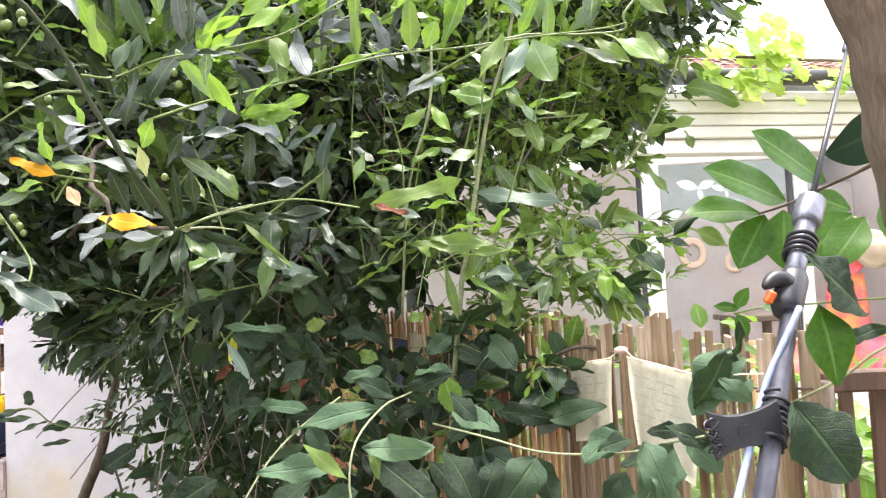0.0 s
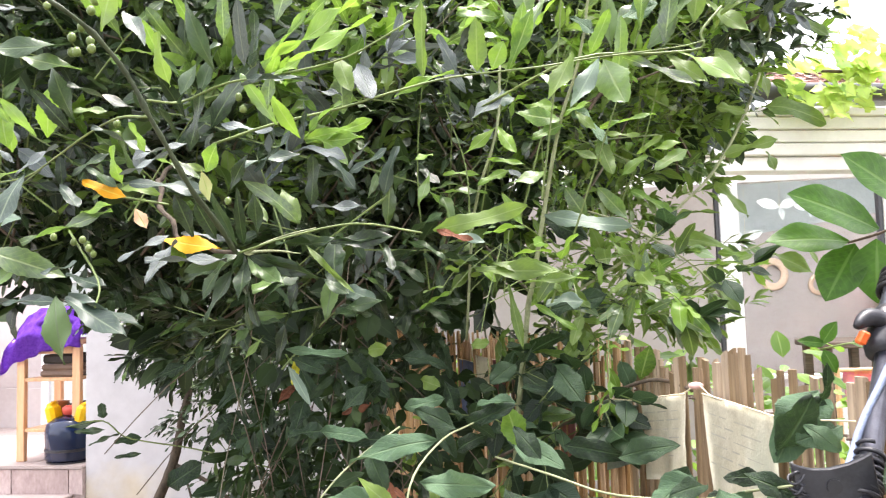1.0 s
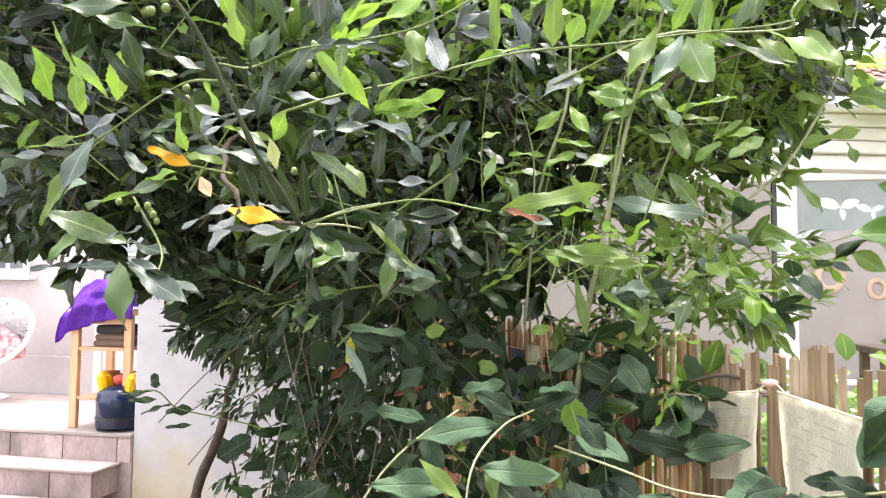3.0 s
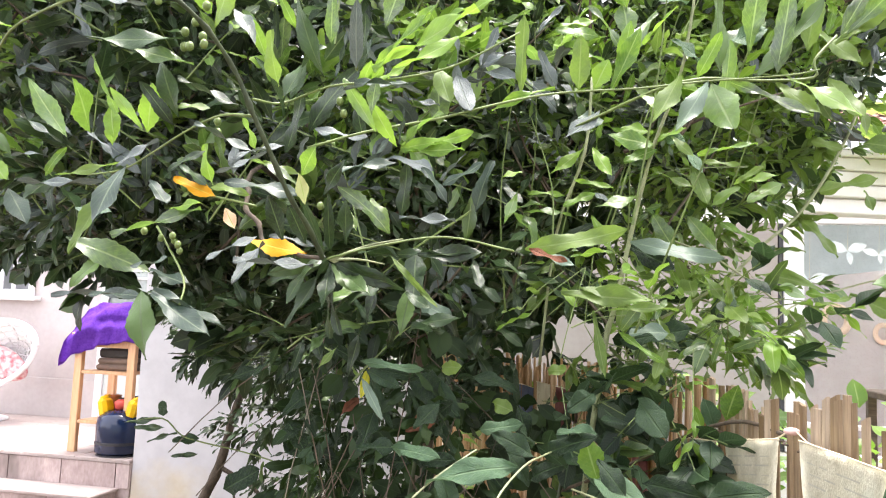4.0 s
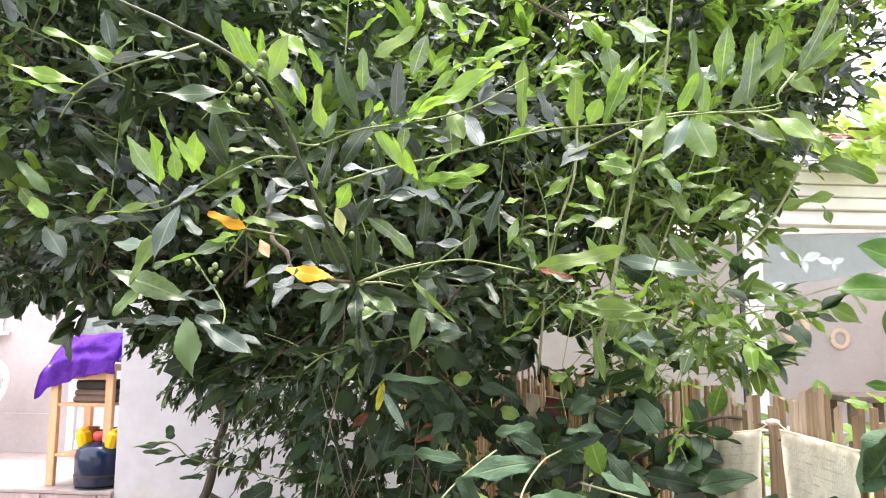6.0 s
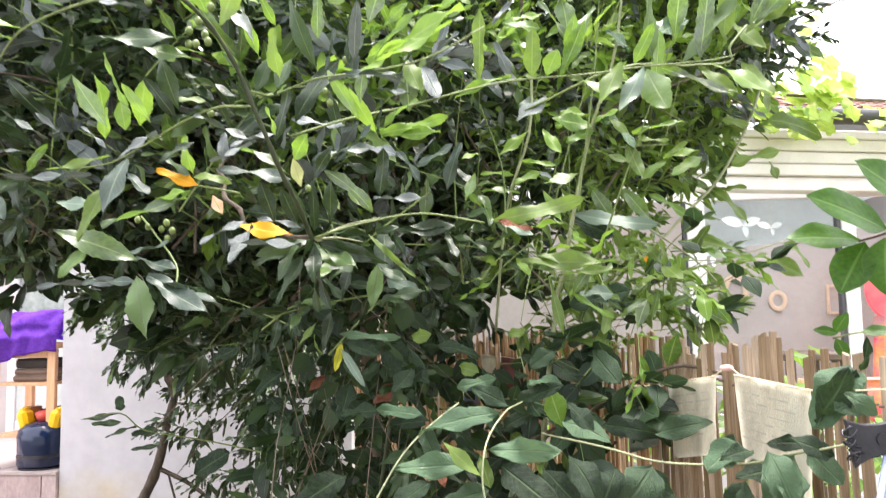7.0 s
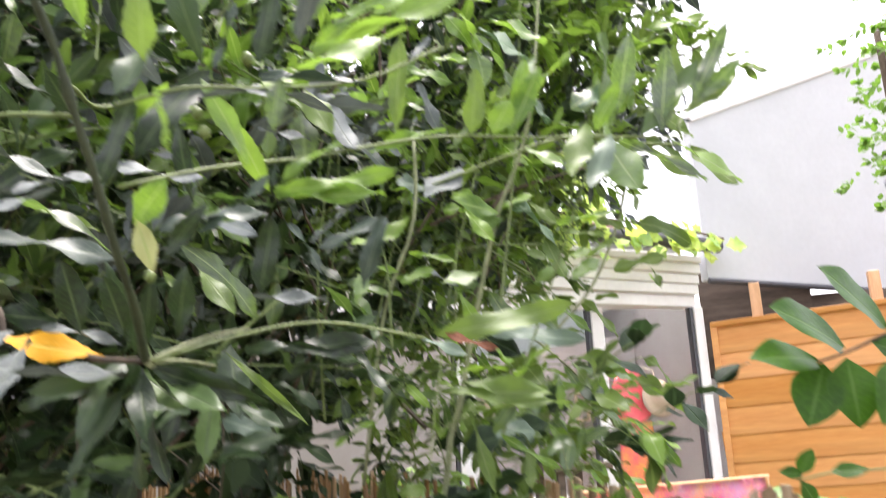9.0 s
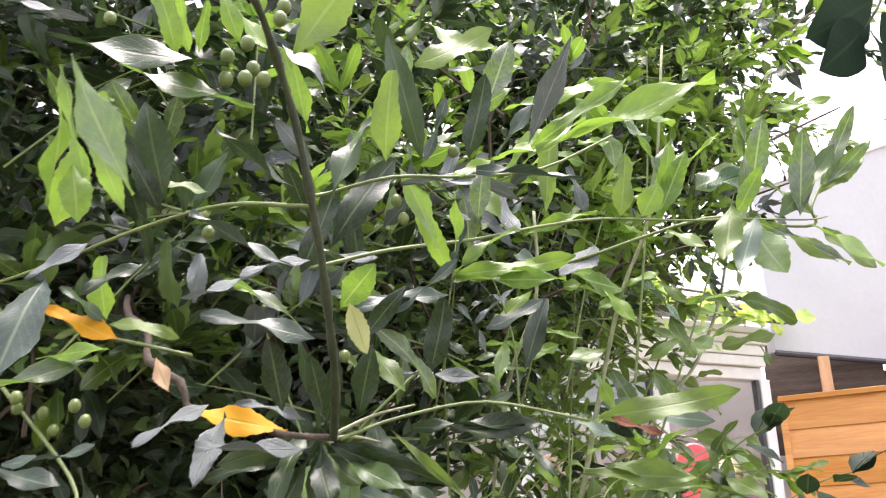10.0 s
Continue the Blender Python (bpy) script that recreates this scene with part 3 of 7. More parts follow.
for x, w in ((1.6, 0.16), (2.92, 0.12), (4.0, 0.1)):
    part("window_frame", boxed((x - w / 2 + 0.03, HY, 0.755), (x + w / 2 + 0.03, HY + 0.12, 2.668), bevel=0.006), WHITE_PAINT, glazing)
    part("seal", boxed((x - w / 2 - 0.004, HY + 0.02, 0.755), (x - w / 2 + 0.028, HY + 0.1, 2.668)), DARK_METAL, glazing, "black rubber window seal")
for x0, x1 in ((1.72, 2.84), (3.02, 3.92)):
    pane = part("pane", boxed((x0, HY + 0.055, 0.755), (x1, HY + 0.059, 2.667)), GLASS, glazing)
    pane.visible_shadow = False
    part("transom", boxed((x0, HY + 0.02, 0.96), (x1, HY + 0.1, 1.0), bevel=0.004), WHITE_PAINT, glazing)
cornice = thing("cornice", (1.5, HY, 2.6), "white painted stepped wooden cornice over the glazing", "cornice", kind="structure")
for z0, z1, out in ((2.674, 2.79, -0.03), (2.794, 2.89, 0.03), (2.894, 2.99, 0.05), (2.994, 3.09, 0.08), (3.094, 3.165, 0.11)):
    part("fascia", boxed((-1.0, HY - 0.05 - out, z0), (4.06, HY + 0.17, z1), bevel=0.008), WHITE_PAINT, cornice)
tagged(part("header_board", boxed((-1.0, HY + 0.06, 2.678), (3.98, HY + 0.165, 3.05)), WHITE_PAINT), "white painted board behind the cornice", "trim", kind="structure")
# the eaves run at a slant to the glazing below them
EAVES = Matrix.Translation((3.74, HY, 0)) @ Matrix.Rotation(radians(15), 4, "Z") @ Matrix.Translation((-3.74, -HY, 0))
cornice.matrix_basis = EAVES @ cornice.matrix_basis
glass_roof = thing("glass_roof", (1.5, HY, 3.06), "clear sheet roof over the veranda", "roof", kind="structure")
pane = part("pane", boxed((-0.78, HY + 0.2, 3.062), (4.06, 9.38, 3.068)), GLASS, glass_roof)
pane.visible_shadow = False
gutter = thing("gutter", (1.5, HY - 0.3, 3.06), "dark metal gutter along the eaves", "gutter", kind="structure")
part("trough", tube([(-1.0, HY - 0.3, 3.25), (4.15, HY - 0.3, 3.24)], 0.07, 12), DARK_METAL, gutter, smooth=True)
gutter.matrix_basis = EAVES @ gutter.matrix_basis

# tiled roof: courses of half-round tiles
roof = thing("roof", (1.5, HY, 3.1), "faded pink half-round clay tile roof", "roof", kind="structure")
part("deck", boxed((0.3, -1.75, -0.02), (6.0, 1.75, 0.0)), OLD_WOOD, roof)
deck = roof.children[0]
slope = Matrix.Translation((0, HY + 3.2, 4.12)) @ Matrix.Rotation(radians(19.5), 4, "X")
deck.matrix_basis = slope
deck.matrix_parent_inverse = Matrix.Translation((-1.5, -HY, -3.1))
bm = bmesh.new()
for k in range(7):
    a0, a1 = math.pi * k / 7, math.pi * (k + 1) / 7
    q = [bm.verts.new((0.085 * math.cos(a) * f, y, 0.06 * math.sin(a) * f)) for a, f, y in ((a0, 1, -0.2), (a1, 1, -0.2), (a1, 0.85, 0.2), (a0, 0.85, 0.2))]
    bm.faces.new(q)
bmesh.ops.solidify(bm, geom=bm.faces[:], thickness=0.012)
roof_tile = bpy.data.meshes.new("roof_tile")
bm.to_mesh(roof_tile)
bm.free()
roof_tile.materials.append(TERRACOTTA)
for i in range(8, 41):
    for j in range(9):
        t = new("roof_tile", roof_tile)
        t.matrix_basis = slope @ Matrix.Translation((-0.9 + 0.17 * i, -1.6 + 0.36 * j, 0.02 + 0.004 * (j % 2))) @ Matrix.Rotation(radians(-2), 4, "X")
        t.parent = roof
        t.matrix_parent_inverse = deck.matrix_parent_inverse
roof.matrix_basis = Matrix.Translation((0, 0, 0.28)) @ EAVES @ roof.matrix_basis

# the courtyard wall seen through the panes
bm = bmesh.new()
for x, z in ((0.6, 0.0), (4.09, 0.0), (4.09, 2.6), (0.6, 2.1)):
    for y in (8.5, 8.6):
        bm.verts.new((x, y, z))
bm.verts.ensure_lookup_table()
V = bm.verts
for q in ((0, 2, 4, 6), (1, 7, 5, 3), (0, 1, 3, 2), (2, 3, 5, 4), (4, 5, 7, 6), (6, 7, 1, 0)):
    bm.faces.new([V[i] for i in q])
tagged(part("wall_inner", bm, HOUSE_WALL), "pale pinkish inner wall with a sloping top", "wall", kind="structure")
tagged(part("wall_veranda_end", boxed((4.1, HY + 0.17, 0.0), (4.115, 9.38, 2.95)), HOUSE_WALL), "pale plastered end wall of the veranda", "wall", kind="structure")
tagged(part("wall_far", boxed((-1.0, 9.4, 0.0), (5.4, 9.6, 3.9)), GREY_PAINT), "grey green painted wall at the back of the house", "wall", kind="structure")
tagged(part("veranda_floor", boxed((1.51, HY + 0.17, 0.0), (4.05, 8.5, 0.06)), PATIO_TILE), "pale tiled veranda floor", "floor", kind="structure")

# ---- shed of orange boards and the white building over it ----
shed = thing("shed", (4.1, HY, 0.0), "shed clad in orange stained overlapping boards", "shed")
part("frame", boxed((4.12, HY + 0.05, 0.0), (8.6, HY + 0.12, 2.44)), OLD_WOOD, shed, "dark timber frame behind the boards")
rnd = random.Random(5)
board = boxed((-2.2, -0.012, -0.15), (2.2, 0.012, 0.15), bevel=0.004)
board_mesh = bpy.data.meshes.new("board")
board.to_mesh(board_mesh)
board.free()
board_mesh.materials.append(ORANGE_WOOD)
for i in range(11):
    b = new("board", board_mesh)
    b.matrix_basis = Matrix.Translation((6.3 + rnd.uniform(-0.01, 0.01), HY + 0.015, 0.03 + 0.256 * i - 0.13)) @ Matrix.Rotation(radians(-3.0), 4, "Y") @ Matrix.Rotation(radians(-5), 4, "X")
    attach(b, shed)
for x in (4.13, 8.5):
    part("batten", boxed((x - 0.03, HY - 0.035, 0.0), (x + 0.03, HY - 0.018, 2.5), bevel=0.003), ORANGE_WOOD, shed)
part("cap_rail", boxed((4.1, HY - 0.05, -0.025), (8.6, HY + 0.05, 0.025), bevel=0.004, turn=Matrix.Rotation(radians(-3.0), 4, "Y")), ORANGE_WOOD, shed).location.z = 2.6
for x in (4.55, 5.6, 6.7):
    part("post", boxed((x - 0.05, HY + 0.14, 0.0), (x + 0.05, HY + 0.24, 2.88), bevel=0.005), PINE, shed, "bare timber post under the eave")
part("back_boarding", boxed((4.12, HY + 0.9, 0.0), (8.6, HY + 0.95, 2.8)), OLD_WOOD, shed, "dark reddish boards inside the open top")
# Dark sheet in place of the shaded opening under the eave.
part("end_boarding", boxed((4.0, HY + 0.84, 2.0), (5.1, HY + 0.89, 3.3)), OLD_WOOD, shed, "dark sheet standing for the shaded opening under the eave")
# its front turns towards the garden
shed.matrix_basis = Matrix.Translation((4.1, HY - 0.05, 0)) @ Matrix.Rotation(radians(-35), 4, "Z") @ Matrix.Translation((-4.1, 0.05 - HY, 0)) @ shed.matrix_basis

gable = thing("neighbour_house", (6.0, 7.6, 0.0), "tall white rendered neighbouring building with a dark eave", "house")
bm = bmesh.new()
for x, z in ((4.15, 2.93), (9.5, 2.62), (9.5, 6.6), (4.15, 4.6)):
    for y in (7.0, 7.12):
        bm.verts.new((x, y - 0.05, z))
bm.verts.ensure_lookup_table()
V = bm.verts
for q in ((0, 2, 4, 6), (1, 7, 5, 3), (0, 1, 3, 2), (2, 3, 5, 4), (4, 5, 7, 6), (6, 7, 1, 0)):
    bm.faces.new([V[i] for i in q])
part("wall", bm, NEIGHBOUR_WALL, gable)
part("eave", tube([(4.15, 6.94, 2.92), (9.5, 6.94, 2.61)], 0.03, 8), DARK_METAL, gable, "dark eave edge")
part("coping", tube([(4.15, 6.95, 4.62), (9.5, 6.95, 6.62)], 0.05, 6), WHITE_PAINT, gable)
part("rear_wall", boxed((4.2, 7.98, 0.0), (9.5, 8.2, 2.6)), WHITE_PAINT, gable)

# ---- greenery and colour behind the fence ----
tagged(part("grass_bed", boxed((-0.8, 2.9, 0.0), (4.5, 6.4, 0.05)), LAWN), "bright green grass between the fence and the house", "grass", kind="structure")
rnd = random.Random(11)
hedge = thing("low_shrub", (1.5, 3.2, 0.0), "bright yellow green leafy bed behind the fence", "shrub")
poses = []
for i in range(3200):
    x = rnd.uniform(-0.5, 2.6)
    y = rnd.uniform(2.7, 3.5) - 0.3 * x
    z = rnd.uniform(0.05, (1.45 if x < 1.0 else 1.3) + 0.25 * noise.noise((x * 2, y, 0)))
    poses.append(leaf_pose((x, y, z), (rnd.uniform(-1, 1), rnd.uniform(-1, 0.4), rnd.uniform(-0.3, 0.8)), (0, -0.4, 1), rnd.uniform(0.05, 0.1)))
leaf_mass("leaves", SMALL_OVAL, poses, YOUNG, hedge, "bright yellow green leaves")
part("stem", tube([(1.5, 2.9, 0.0), (1.5, 2.95, 0.8)], [0.02, 0.008]), BARK, hedge)


def cloth(bm, corners, nx, ny, fold, seed=0):
    """A hanging cloth between four corners, with soft folds."""
    a, b, c, d = [Vector(q) for q in corners]
    n = (b - a).cross(d - a).normalized()
    grid = []
    for j in range(ny + 1):
        v = j / ny
        row = []
        for i in range(nx + 1):
            u = i / nx
            p = a.lerp(b, u).lerp(d.lerp(c, u), v)
            p += n * fold * (math.sin(9 * u + 3 * v + seed) * (0.3 + v) + 0.6 * noise.noise((6 * u + seed, 5 * v, seed)))
            row.append(bm.verts.new(p))
        grid.append(row)
    for j in range(ny):
        for i in range(nx):
            bm.faces.new((grid[j][i], grid[j][i + 1], grid[j + 1][i + 1], grid[j + 1][i]))
    bmesh.ops.solidify(bm, geom=bm.faces[:], thickness=0.0015)
    return bm


# hung on the inner wall: straw rings, a small frame, a coral cloth and a straw hat
def ring(x, z, r):
    bm = bmesh.new()
    pts = [(x + 0.8 * r * math.cos(a), 0.0, z + 0.92 * r * math.sin(a)) for a in np.linspace(0, 2 * math.pi, 25)]
    tube(pts, r * 0.27, 10, bm, closed=False)
    bmesh.ops.transform(bm, matrix=Matrix.Translation((0, 8.485, 0)) @ Matrix.Diagonal((1, 0.35, 1, 1)), verts=bm.verts)
    return tagged(part("straw_ring", bm, RATTAN, smooth=True), "round straw wreath hung on the pale wall", "wreath", "straw wreaths")


ring(2.35, 1.9, 0.145)
ring(2.79, 1.78, 0.095)
frame_ = thing("picture_frame", (3.37, 8.47, 1.77), "small wooden picture frame hung on the pale wall", "picture frame")
for lo, hi in (((3.285, 1.62), (3.317, 1.94)), ((3.423, 1.62), (3.455, 1.94)), ((3.319, 1.62), (3.421, 1.652)), ((3.319, 1.908), (3.421, 1.94))):
    part("moulding", boxed((lo[0], 8.46, lo[1]), (hi[0], 8.498, hi[1]), bevel=0.006), RATTAN, frame_)
part("backing", boxed((3.319, 8.485, 1.654), (3.421, 8.495, 1.906)), HOUSE_WALL, frame_)
hanging = thing("wall_hanging", (3.5, 7.5, 0.06), "coral round wall hanging with a pink and orange flowered skirt", "wall hanging")
bm = lathe([(0.0, -0.02), (0.235, -0.018), (0.25, 0.0), (0.235, 0.018), (0.0, 0.02)], 28)
bmesh.ops.transform(bm, matrix=Matrix.Translation((3.49, 7.5, 1.84)) @ Matrix.Diagonal((0.95, 1, 1.12, 1)) @ Matrix.Rotation(radians(90), 4, "X"), verts=bm.verts)
part("disc", bm, HOT_PINK, hanging, "coral red disc")
part("skirt", cloth(bmesh.new(), ((3.32, 7.48, 1.6), (3.66, 7.48, 1.6), (3.72, 7.48, 0.8), (3.24, 7.48, 0.8)), 16, 8, 0.02, 2), FLOWER_CLOTH, hanging, "pink and orange flowered cloth", smooth=True)
part("pole", tube([(3.49, 7.53, 0.06), (3.49, 7.53, 1.9)], 0.012), PINE, hanging)
bm = lathe([(0.02, -0.14), (0.08, -0.12), (0.095, -0.02), (0.11, -0.005), (0.175, 0.012), (0.19, 0.0), (0.11, 0.008), (0.0, 0.006)], 28)
bmesh.ops.transform(bm, matrix=Matrix.Translation((3.74, 7.42, 1.82)) @ Matrix.Rotation(radians(82), 4, "X") @ Matrix.Diagonal((1, 1, -1, 1)), verts=bm.verts)
hat = thing("straw_hat", (3.74, 7.45, 1.82), "round straw hat hung in front of the coral cloth", "hat")
part("crown", bm, RATTAN, hat, smooth=True)
part("ribbon", tube([(3.74, 7.45, 1.95), (3.74, 7.5, 2.1), (3.74, 8.49, 2.3)], 0.005), CREAM_CORD, hat)

ORNAMENT = foliage("white_translucent_film", [(0.0, (0.6, 0.66, 0.68)), (1.0, (0.72, 0.76, 0.77))], (0.8, 0.84, 0.84), 0.4, 0.3, vein=(0.5, 0.56, 0.58), blotch=0.4)
for x, z, s in ((2.13, 2.47, 0.2), (2.38, 2.44, 0.13), (1.82, 2.2, 0.2)):
    o = thing("hanging_ornament", (x, 7.3, z), "white translucent leaf-shaped ornament hung behind the pane", "ornament", "hanging ornaments")
    part("thread", tube([(x, 7.3, z), (x, 7.25, 2.8), (x, 7.16, 2.86)], 0.0015, 4), CREAM_CORD, o)
    for k, way in enumerate(((-0.9, 0.1, 0.35), (0.75, -0.2, 0.3), (0.3, 0.0, -0.9))):
        leaf_object(OVAL_SHAPES, k, ORNAMENT, leaf_pose((x, 7.3, z), way, (0.3, -1, 0.3), s * (1 - 0.2 * k)), o)

# table with flowered cloth behind the fence
table = thing("garden_table", (2.2, 6.2, 0.0), "weathered dark wooden garden table", "table")
part("tabletop", boxed((1.93, 5.8, 1.29), (2.4, 6.4, 1.34), bevel=0.008), OLD_WOOD, table)
for x in (2.0, 2.33):
    for y in (5.88, 6.32):
        part("leg", boxed((x - 0.03, y - 0.03, 0.05), (x + 0.03, y + 0.03, 1.288), bevel=0.004), OLD_WOOD, table)
tc = thing("flowered_cloth", (2.0, 5.3, 0.05), "pink flowered cloth hung over a rail behind the fence", "cloth")
part("cloth", cloth(bmesh.new(), ((1.9, 5.3, 1.18), (3.3, 5.3, 1.2), (3.3, 5.25, 0.92), (1.9, 5.25, 0.92)), 30, 6, 0.03, 1), FLOWER_CLOTH, tc, smooth=True)
part("rail", tube([(1.85, 5.31, 1.185), (3.35, 5.31, 1.205)], 0.012), PINE, tc)
for x in (1.87, 3.33):
    part("post", tube([(x, 5.31, 0.04), (x, 5.31, 1.2)], 0.018), PINE, tc)

# ---- patio things ----
stand = thing("wooden_stand", (-3.25, 4.85, FLOOR_Z), "tall orange pine shelf stand on the patio", "stand")
SX0, SX1, SY0, SY1, SZ = -3.42, -3.02, 4.72, 5.1, 1.5
for x in (SX0, SX1):
    for y in (SY0, SY1):
        part("leg", boxed((x - 0.028, y - 0.02, FLOOR_Z + 0.001), (x + 0.028, y + 0.02, SZ - 0.002), bevel=0.004), PINE, stand)
part("top", boxed((SX0 - 0.05, SY0 - 0.04, SZ), (SX1 + 0.05, SY1 + 0.04, SZ + 0.035), bevel=0.005), PINE, stand)
for z in (1.26, 0.93):
    part("shelf", boxed((SX0 + 0.029, SY0 - 0.015, z), (SX1 - 0.029, SY1 + 0.015, z + 0.022), bevel=0.003), PINE, stand)
part("rail", boxed((SX0 + 0.029, SY0 - 0.018, SZ - 0.06), (SX1 - 0.029, SY0 + 0.012, SZ - 0.002), bevel=0.003), PINE, stand)

def smooth_step(v, lo, hi):
    q = min(1.0, max(0.0, (v - lo) / (hi - lo)))
    return q * q * (3 - 2 * q)


towel = thing("towel", (-3.25, 4.85, SZ + 0.04), "crumpled purple towel draped over the pine stand", "towel")
bm = bmesh.new()
rows = []
for j in range(31):
    w = j / 30
    row = []
    for i in range(27):
        u = i / 26
        left, drop = -3.45 - 0.13 * max(0.0, w - 0.35), 0.02 + 0.13 * (1 - u) ** 2
        x = left + (-2.965 - left) * u
        if w < 0.35:
            q = w / 0.35
            y, z = 5.12 - 0.3 * q, SZ + 0.05 + 0.2 * math.sin(q * math.pi / 2)
        else:
            q = (w - 0.35) / 0.65
            y, z = 4.82 - 0.17 * min(1.0, q * 1.6), SZ + 0.25 - (0.25 + drop) * q ** 1.15
        z -= 0.05 * max(0.0, 0.18 - u) / 0.18
        crease = 0.012 * math.sin(9 * w + 6 * u) + 0.02 * noise.noise((u * 5, w * 7, 2.0)) + 0.008 * math.sin(34 * u + 3 * w) * w
        lap = smooth_step(w, 0.6, 0.625)
        crease += 0.005 * math.sin(21 * u + 2.5 * w) * lap
        row.append(bm.verts.new((x, y - crease + 0.014 * lap, z + 0.5 * crease)))
    rows.append(row)
for a, b in zip(rows, rows[1:]):
    for i in range(26):
        bm.faces.new((a[i], a[i + 1], b[i + 1], b[i]))
bmesh.ops.solidify(bm, geom=bm.faces[:], thickness=0.008)
part("cloth", bm, TOWEL, towel, smooth=True)

folded = thing("folded_clothes", (-3.2, 4.9, 1.283), "stack of folded dark and brown clothes on the stand", "clothes")
for k, (z, m, dx) in enumerate(((1.283, BROWN_CLOTH, 0.0), (1.325, BROWN_CLOTH, 0.01), (1.37, DARK_CLOTH, 0.02))):
    part("garment", boxed((-3.33 + dx, 4.76, z), (-3.06, 5.05, z + 0.042 + 0.02 * (k == 2)), bevel=0.014), m, folded, smooth=False)
pot = thing("jar", (-3.24, 4.86, 0.953), "amber brown jar on the lower shelf", "jar")
part("body", lathe([(0.05, 0.0), (0.065, 0.02), (0.068, 0.12), (0.055, 0.15), (0.06, 0.16)], 20, at=(-3.24, 4.86, 0.953)), AMBER, pot, smooth=True)
crate = thing("black_box", (-3.1, 4.92, 0.953), "black box on the lower shelf of the stand", "box")
part("body", boxed((-3.15, 4.8, 0.953), (-3.055, 5.05, 1.08), bevel=0.008), BLACK_PLASTIC, crate)
part("lid", boxed((-3.155, 4.795, 1.081), (-3.052, 5.055, 1.1), bevel=0.005), DARK_CLOTH, crate)

GX, GY = -3.085, 4.74
gas = thing("gas_bottle", (GX, GY, FLOOR_Z), "dark blue gas bottle with yellow handles on the patio edge", "gas bottle")
part("body", lathe([(0.135, 0.0), (0.15, 0.015), (0.152, 0.19), (0.142, 0.235), (0.1, 0.27), (0.05, 0.285), (0.0, 0.287)], 32, at=(GX, GY, FLOOR_Z + 0.012)), GAS_BLUE, gas, smooth=True)
part("foot_ring", lathe([(0.14, 0.0), (0.14, 0.011)], 32, at=(GX, GY, FLOOR_Z)), BLACK_PLASTIC, gas)
part("band", lathe([(0.1535, 0.075), (0.1545, 0.078), (0.1545, 0.09), (0.1535, 0.093)], 32, at=(GX, GY, FLOOR_Z)), BLACK_PLASTIC, gas)
part("valve", lathe([(0.03, 0.285), (0.045, 0.3), (0.05, 0.335), (0.03, 0.35), (0.0, 0.352)], 16, at=(GX, GY, FLOOR_Z + 0.01)), RED_PLASTIC, gas, "red valve cap", smooth=True)
for s in (-1, 1):
    bm = boxed((-0.034, -0.055, -0.062), (0.034, 0.055, 0.062), bevel=0.02)
    bmesh.ops.transform(bm, matrix=Matrix.Translation((GX + s * 0.105, GY - 0.02, FLOOR_Z + 0.305)) @ Matrix.Rotation(radians(14 * s), 4, "Y"), verts=bm.verts)
    part("handle", bm, YELLOW_PLASTIC, gas, "chunky yellow plastic handle")
    part("grip", tube([(GX + s * 0.12, GY - 0.05, FLOOR_Z + 0.365), (GX + s * 0.125, GY + 0.03, FLOOR_Z + 0.375)], 0.016, 8), YELLOW_PLASTIC, gas, smooth=True)

chair = thing("egg_chair", (-4.75, 5.5, FLOOR_Z), "white round wicker chair with a patterned red cushion", "chair")
bm = bmesh.new()
cx, cy, cz = -4.9, 5.55, 1.29
for k in range(15):
    a = 2 * math.pi * k / 15
    pts = [(cx + 0.42 * r * math.cos(a), cy + 0.3 - 0.5 * (r ** 2) * 0.55, cz + 0.27 * r * math.sin(a) + 0.1 * r * math.cos(a)) for r in np.linspace(0.08, 1, 7)]
    tube(pts, 0.008, 5, bm)
part("weave", bm, WHITE_PAINT, chair)
bm = bmesh.new()
rows = []
for r in np.linspace(0.05, 0.98, 8):
    rows.append([bm.verts.new((cx + 0.42 * r * math.cos(a), cy + 0.325 - 0.5 * (r ** 2) * 0.55, cz + 0.27 * r * math.sin(a) + 0.1 * r * math.cos(a))) for a in np.linspace(0, 2 * math.pi, 29)[:-1]])
for a, b in zip(rows, rows[1:]):
    for i in range(28):
        bm.faces.new((a[i], a[(i + 1) % 28], b[(i + 1) % 28], b[i]))
bmesh.ops.solidify(bm, geom=bm.faces[:], thickness=0.012)
part("shell", bm, WHITE_PAINT, chair, "woven white shell", smooth=True)
bm = bmesh.new()
for r in (1.0, 0.85, 0.7, 0.55, 0.4, 0.25):
    pts = [(cx + 0.42 * r * math.cos(a), cy + 0.3 - 0.5 * (r ** 2) * 0.55, cz + 0.27 * r * math.sin(a) + 0.1 * r * math.cos(a)) for a in np.linspace(0, 2 * math.pi, 33)]
    tube(pts, 0.022 if r == 1.0 else 0.008, 6, bm, closed=False)
part("rim", bm, WHITE_PAINT, chair, smooth=True)
bm = bmesh.new()
bmesh.ops.create_icosphere(bm, subdivisions=3, radius=1.0)
bmesh.ops.transform(bm, matrix=Matrix.Translation((cx - 0.03, cy + 0.17, cz - 0.06)) @ Matrix.Rotation(radians(20), 4, "Y") @ Matrix.Diagonal((0.29, 0.07, 0.13, 1)), verts=bm.verts)
part("cushion", bm, CUSHION, chair, "red and white patterned cushion", smooth=True)
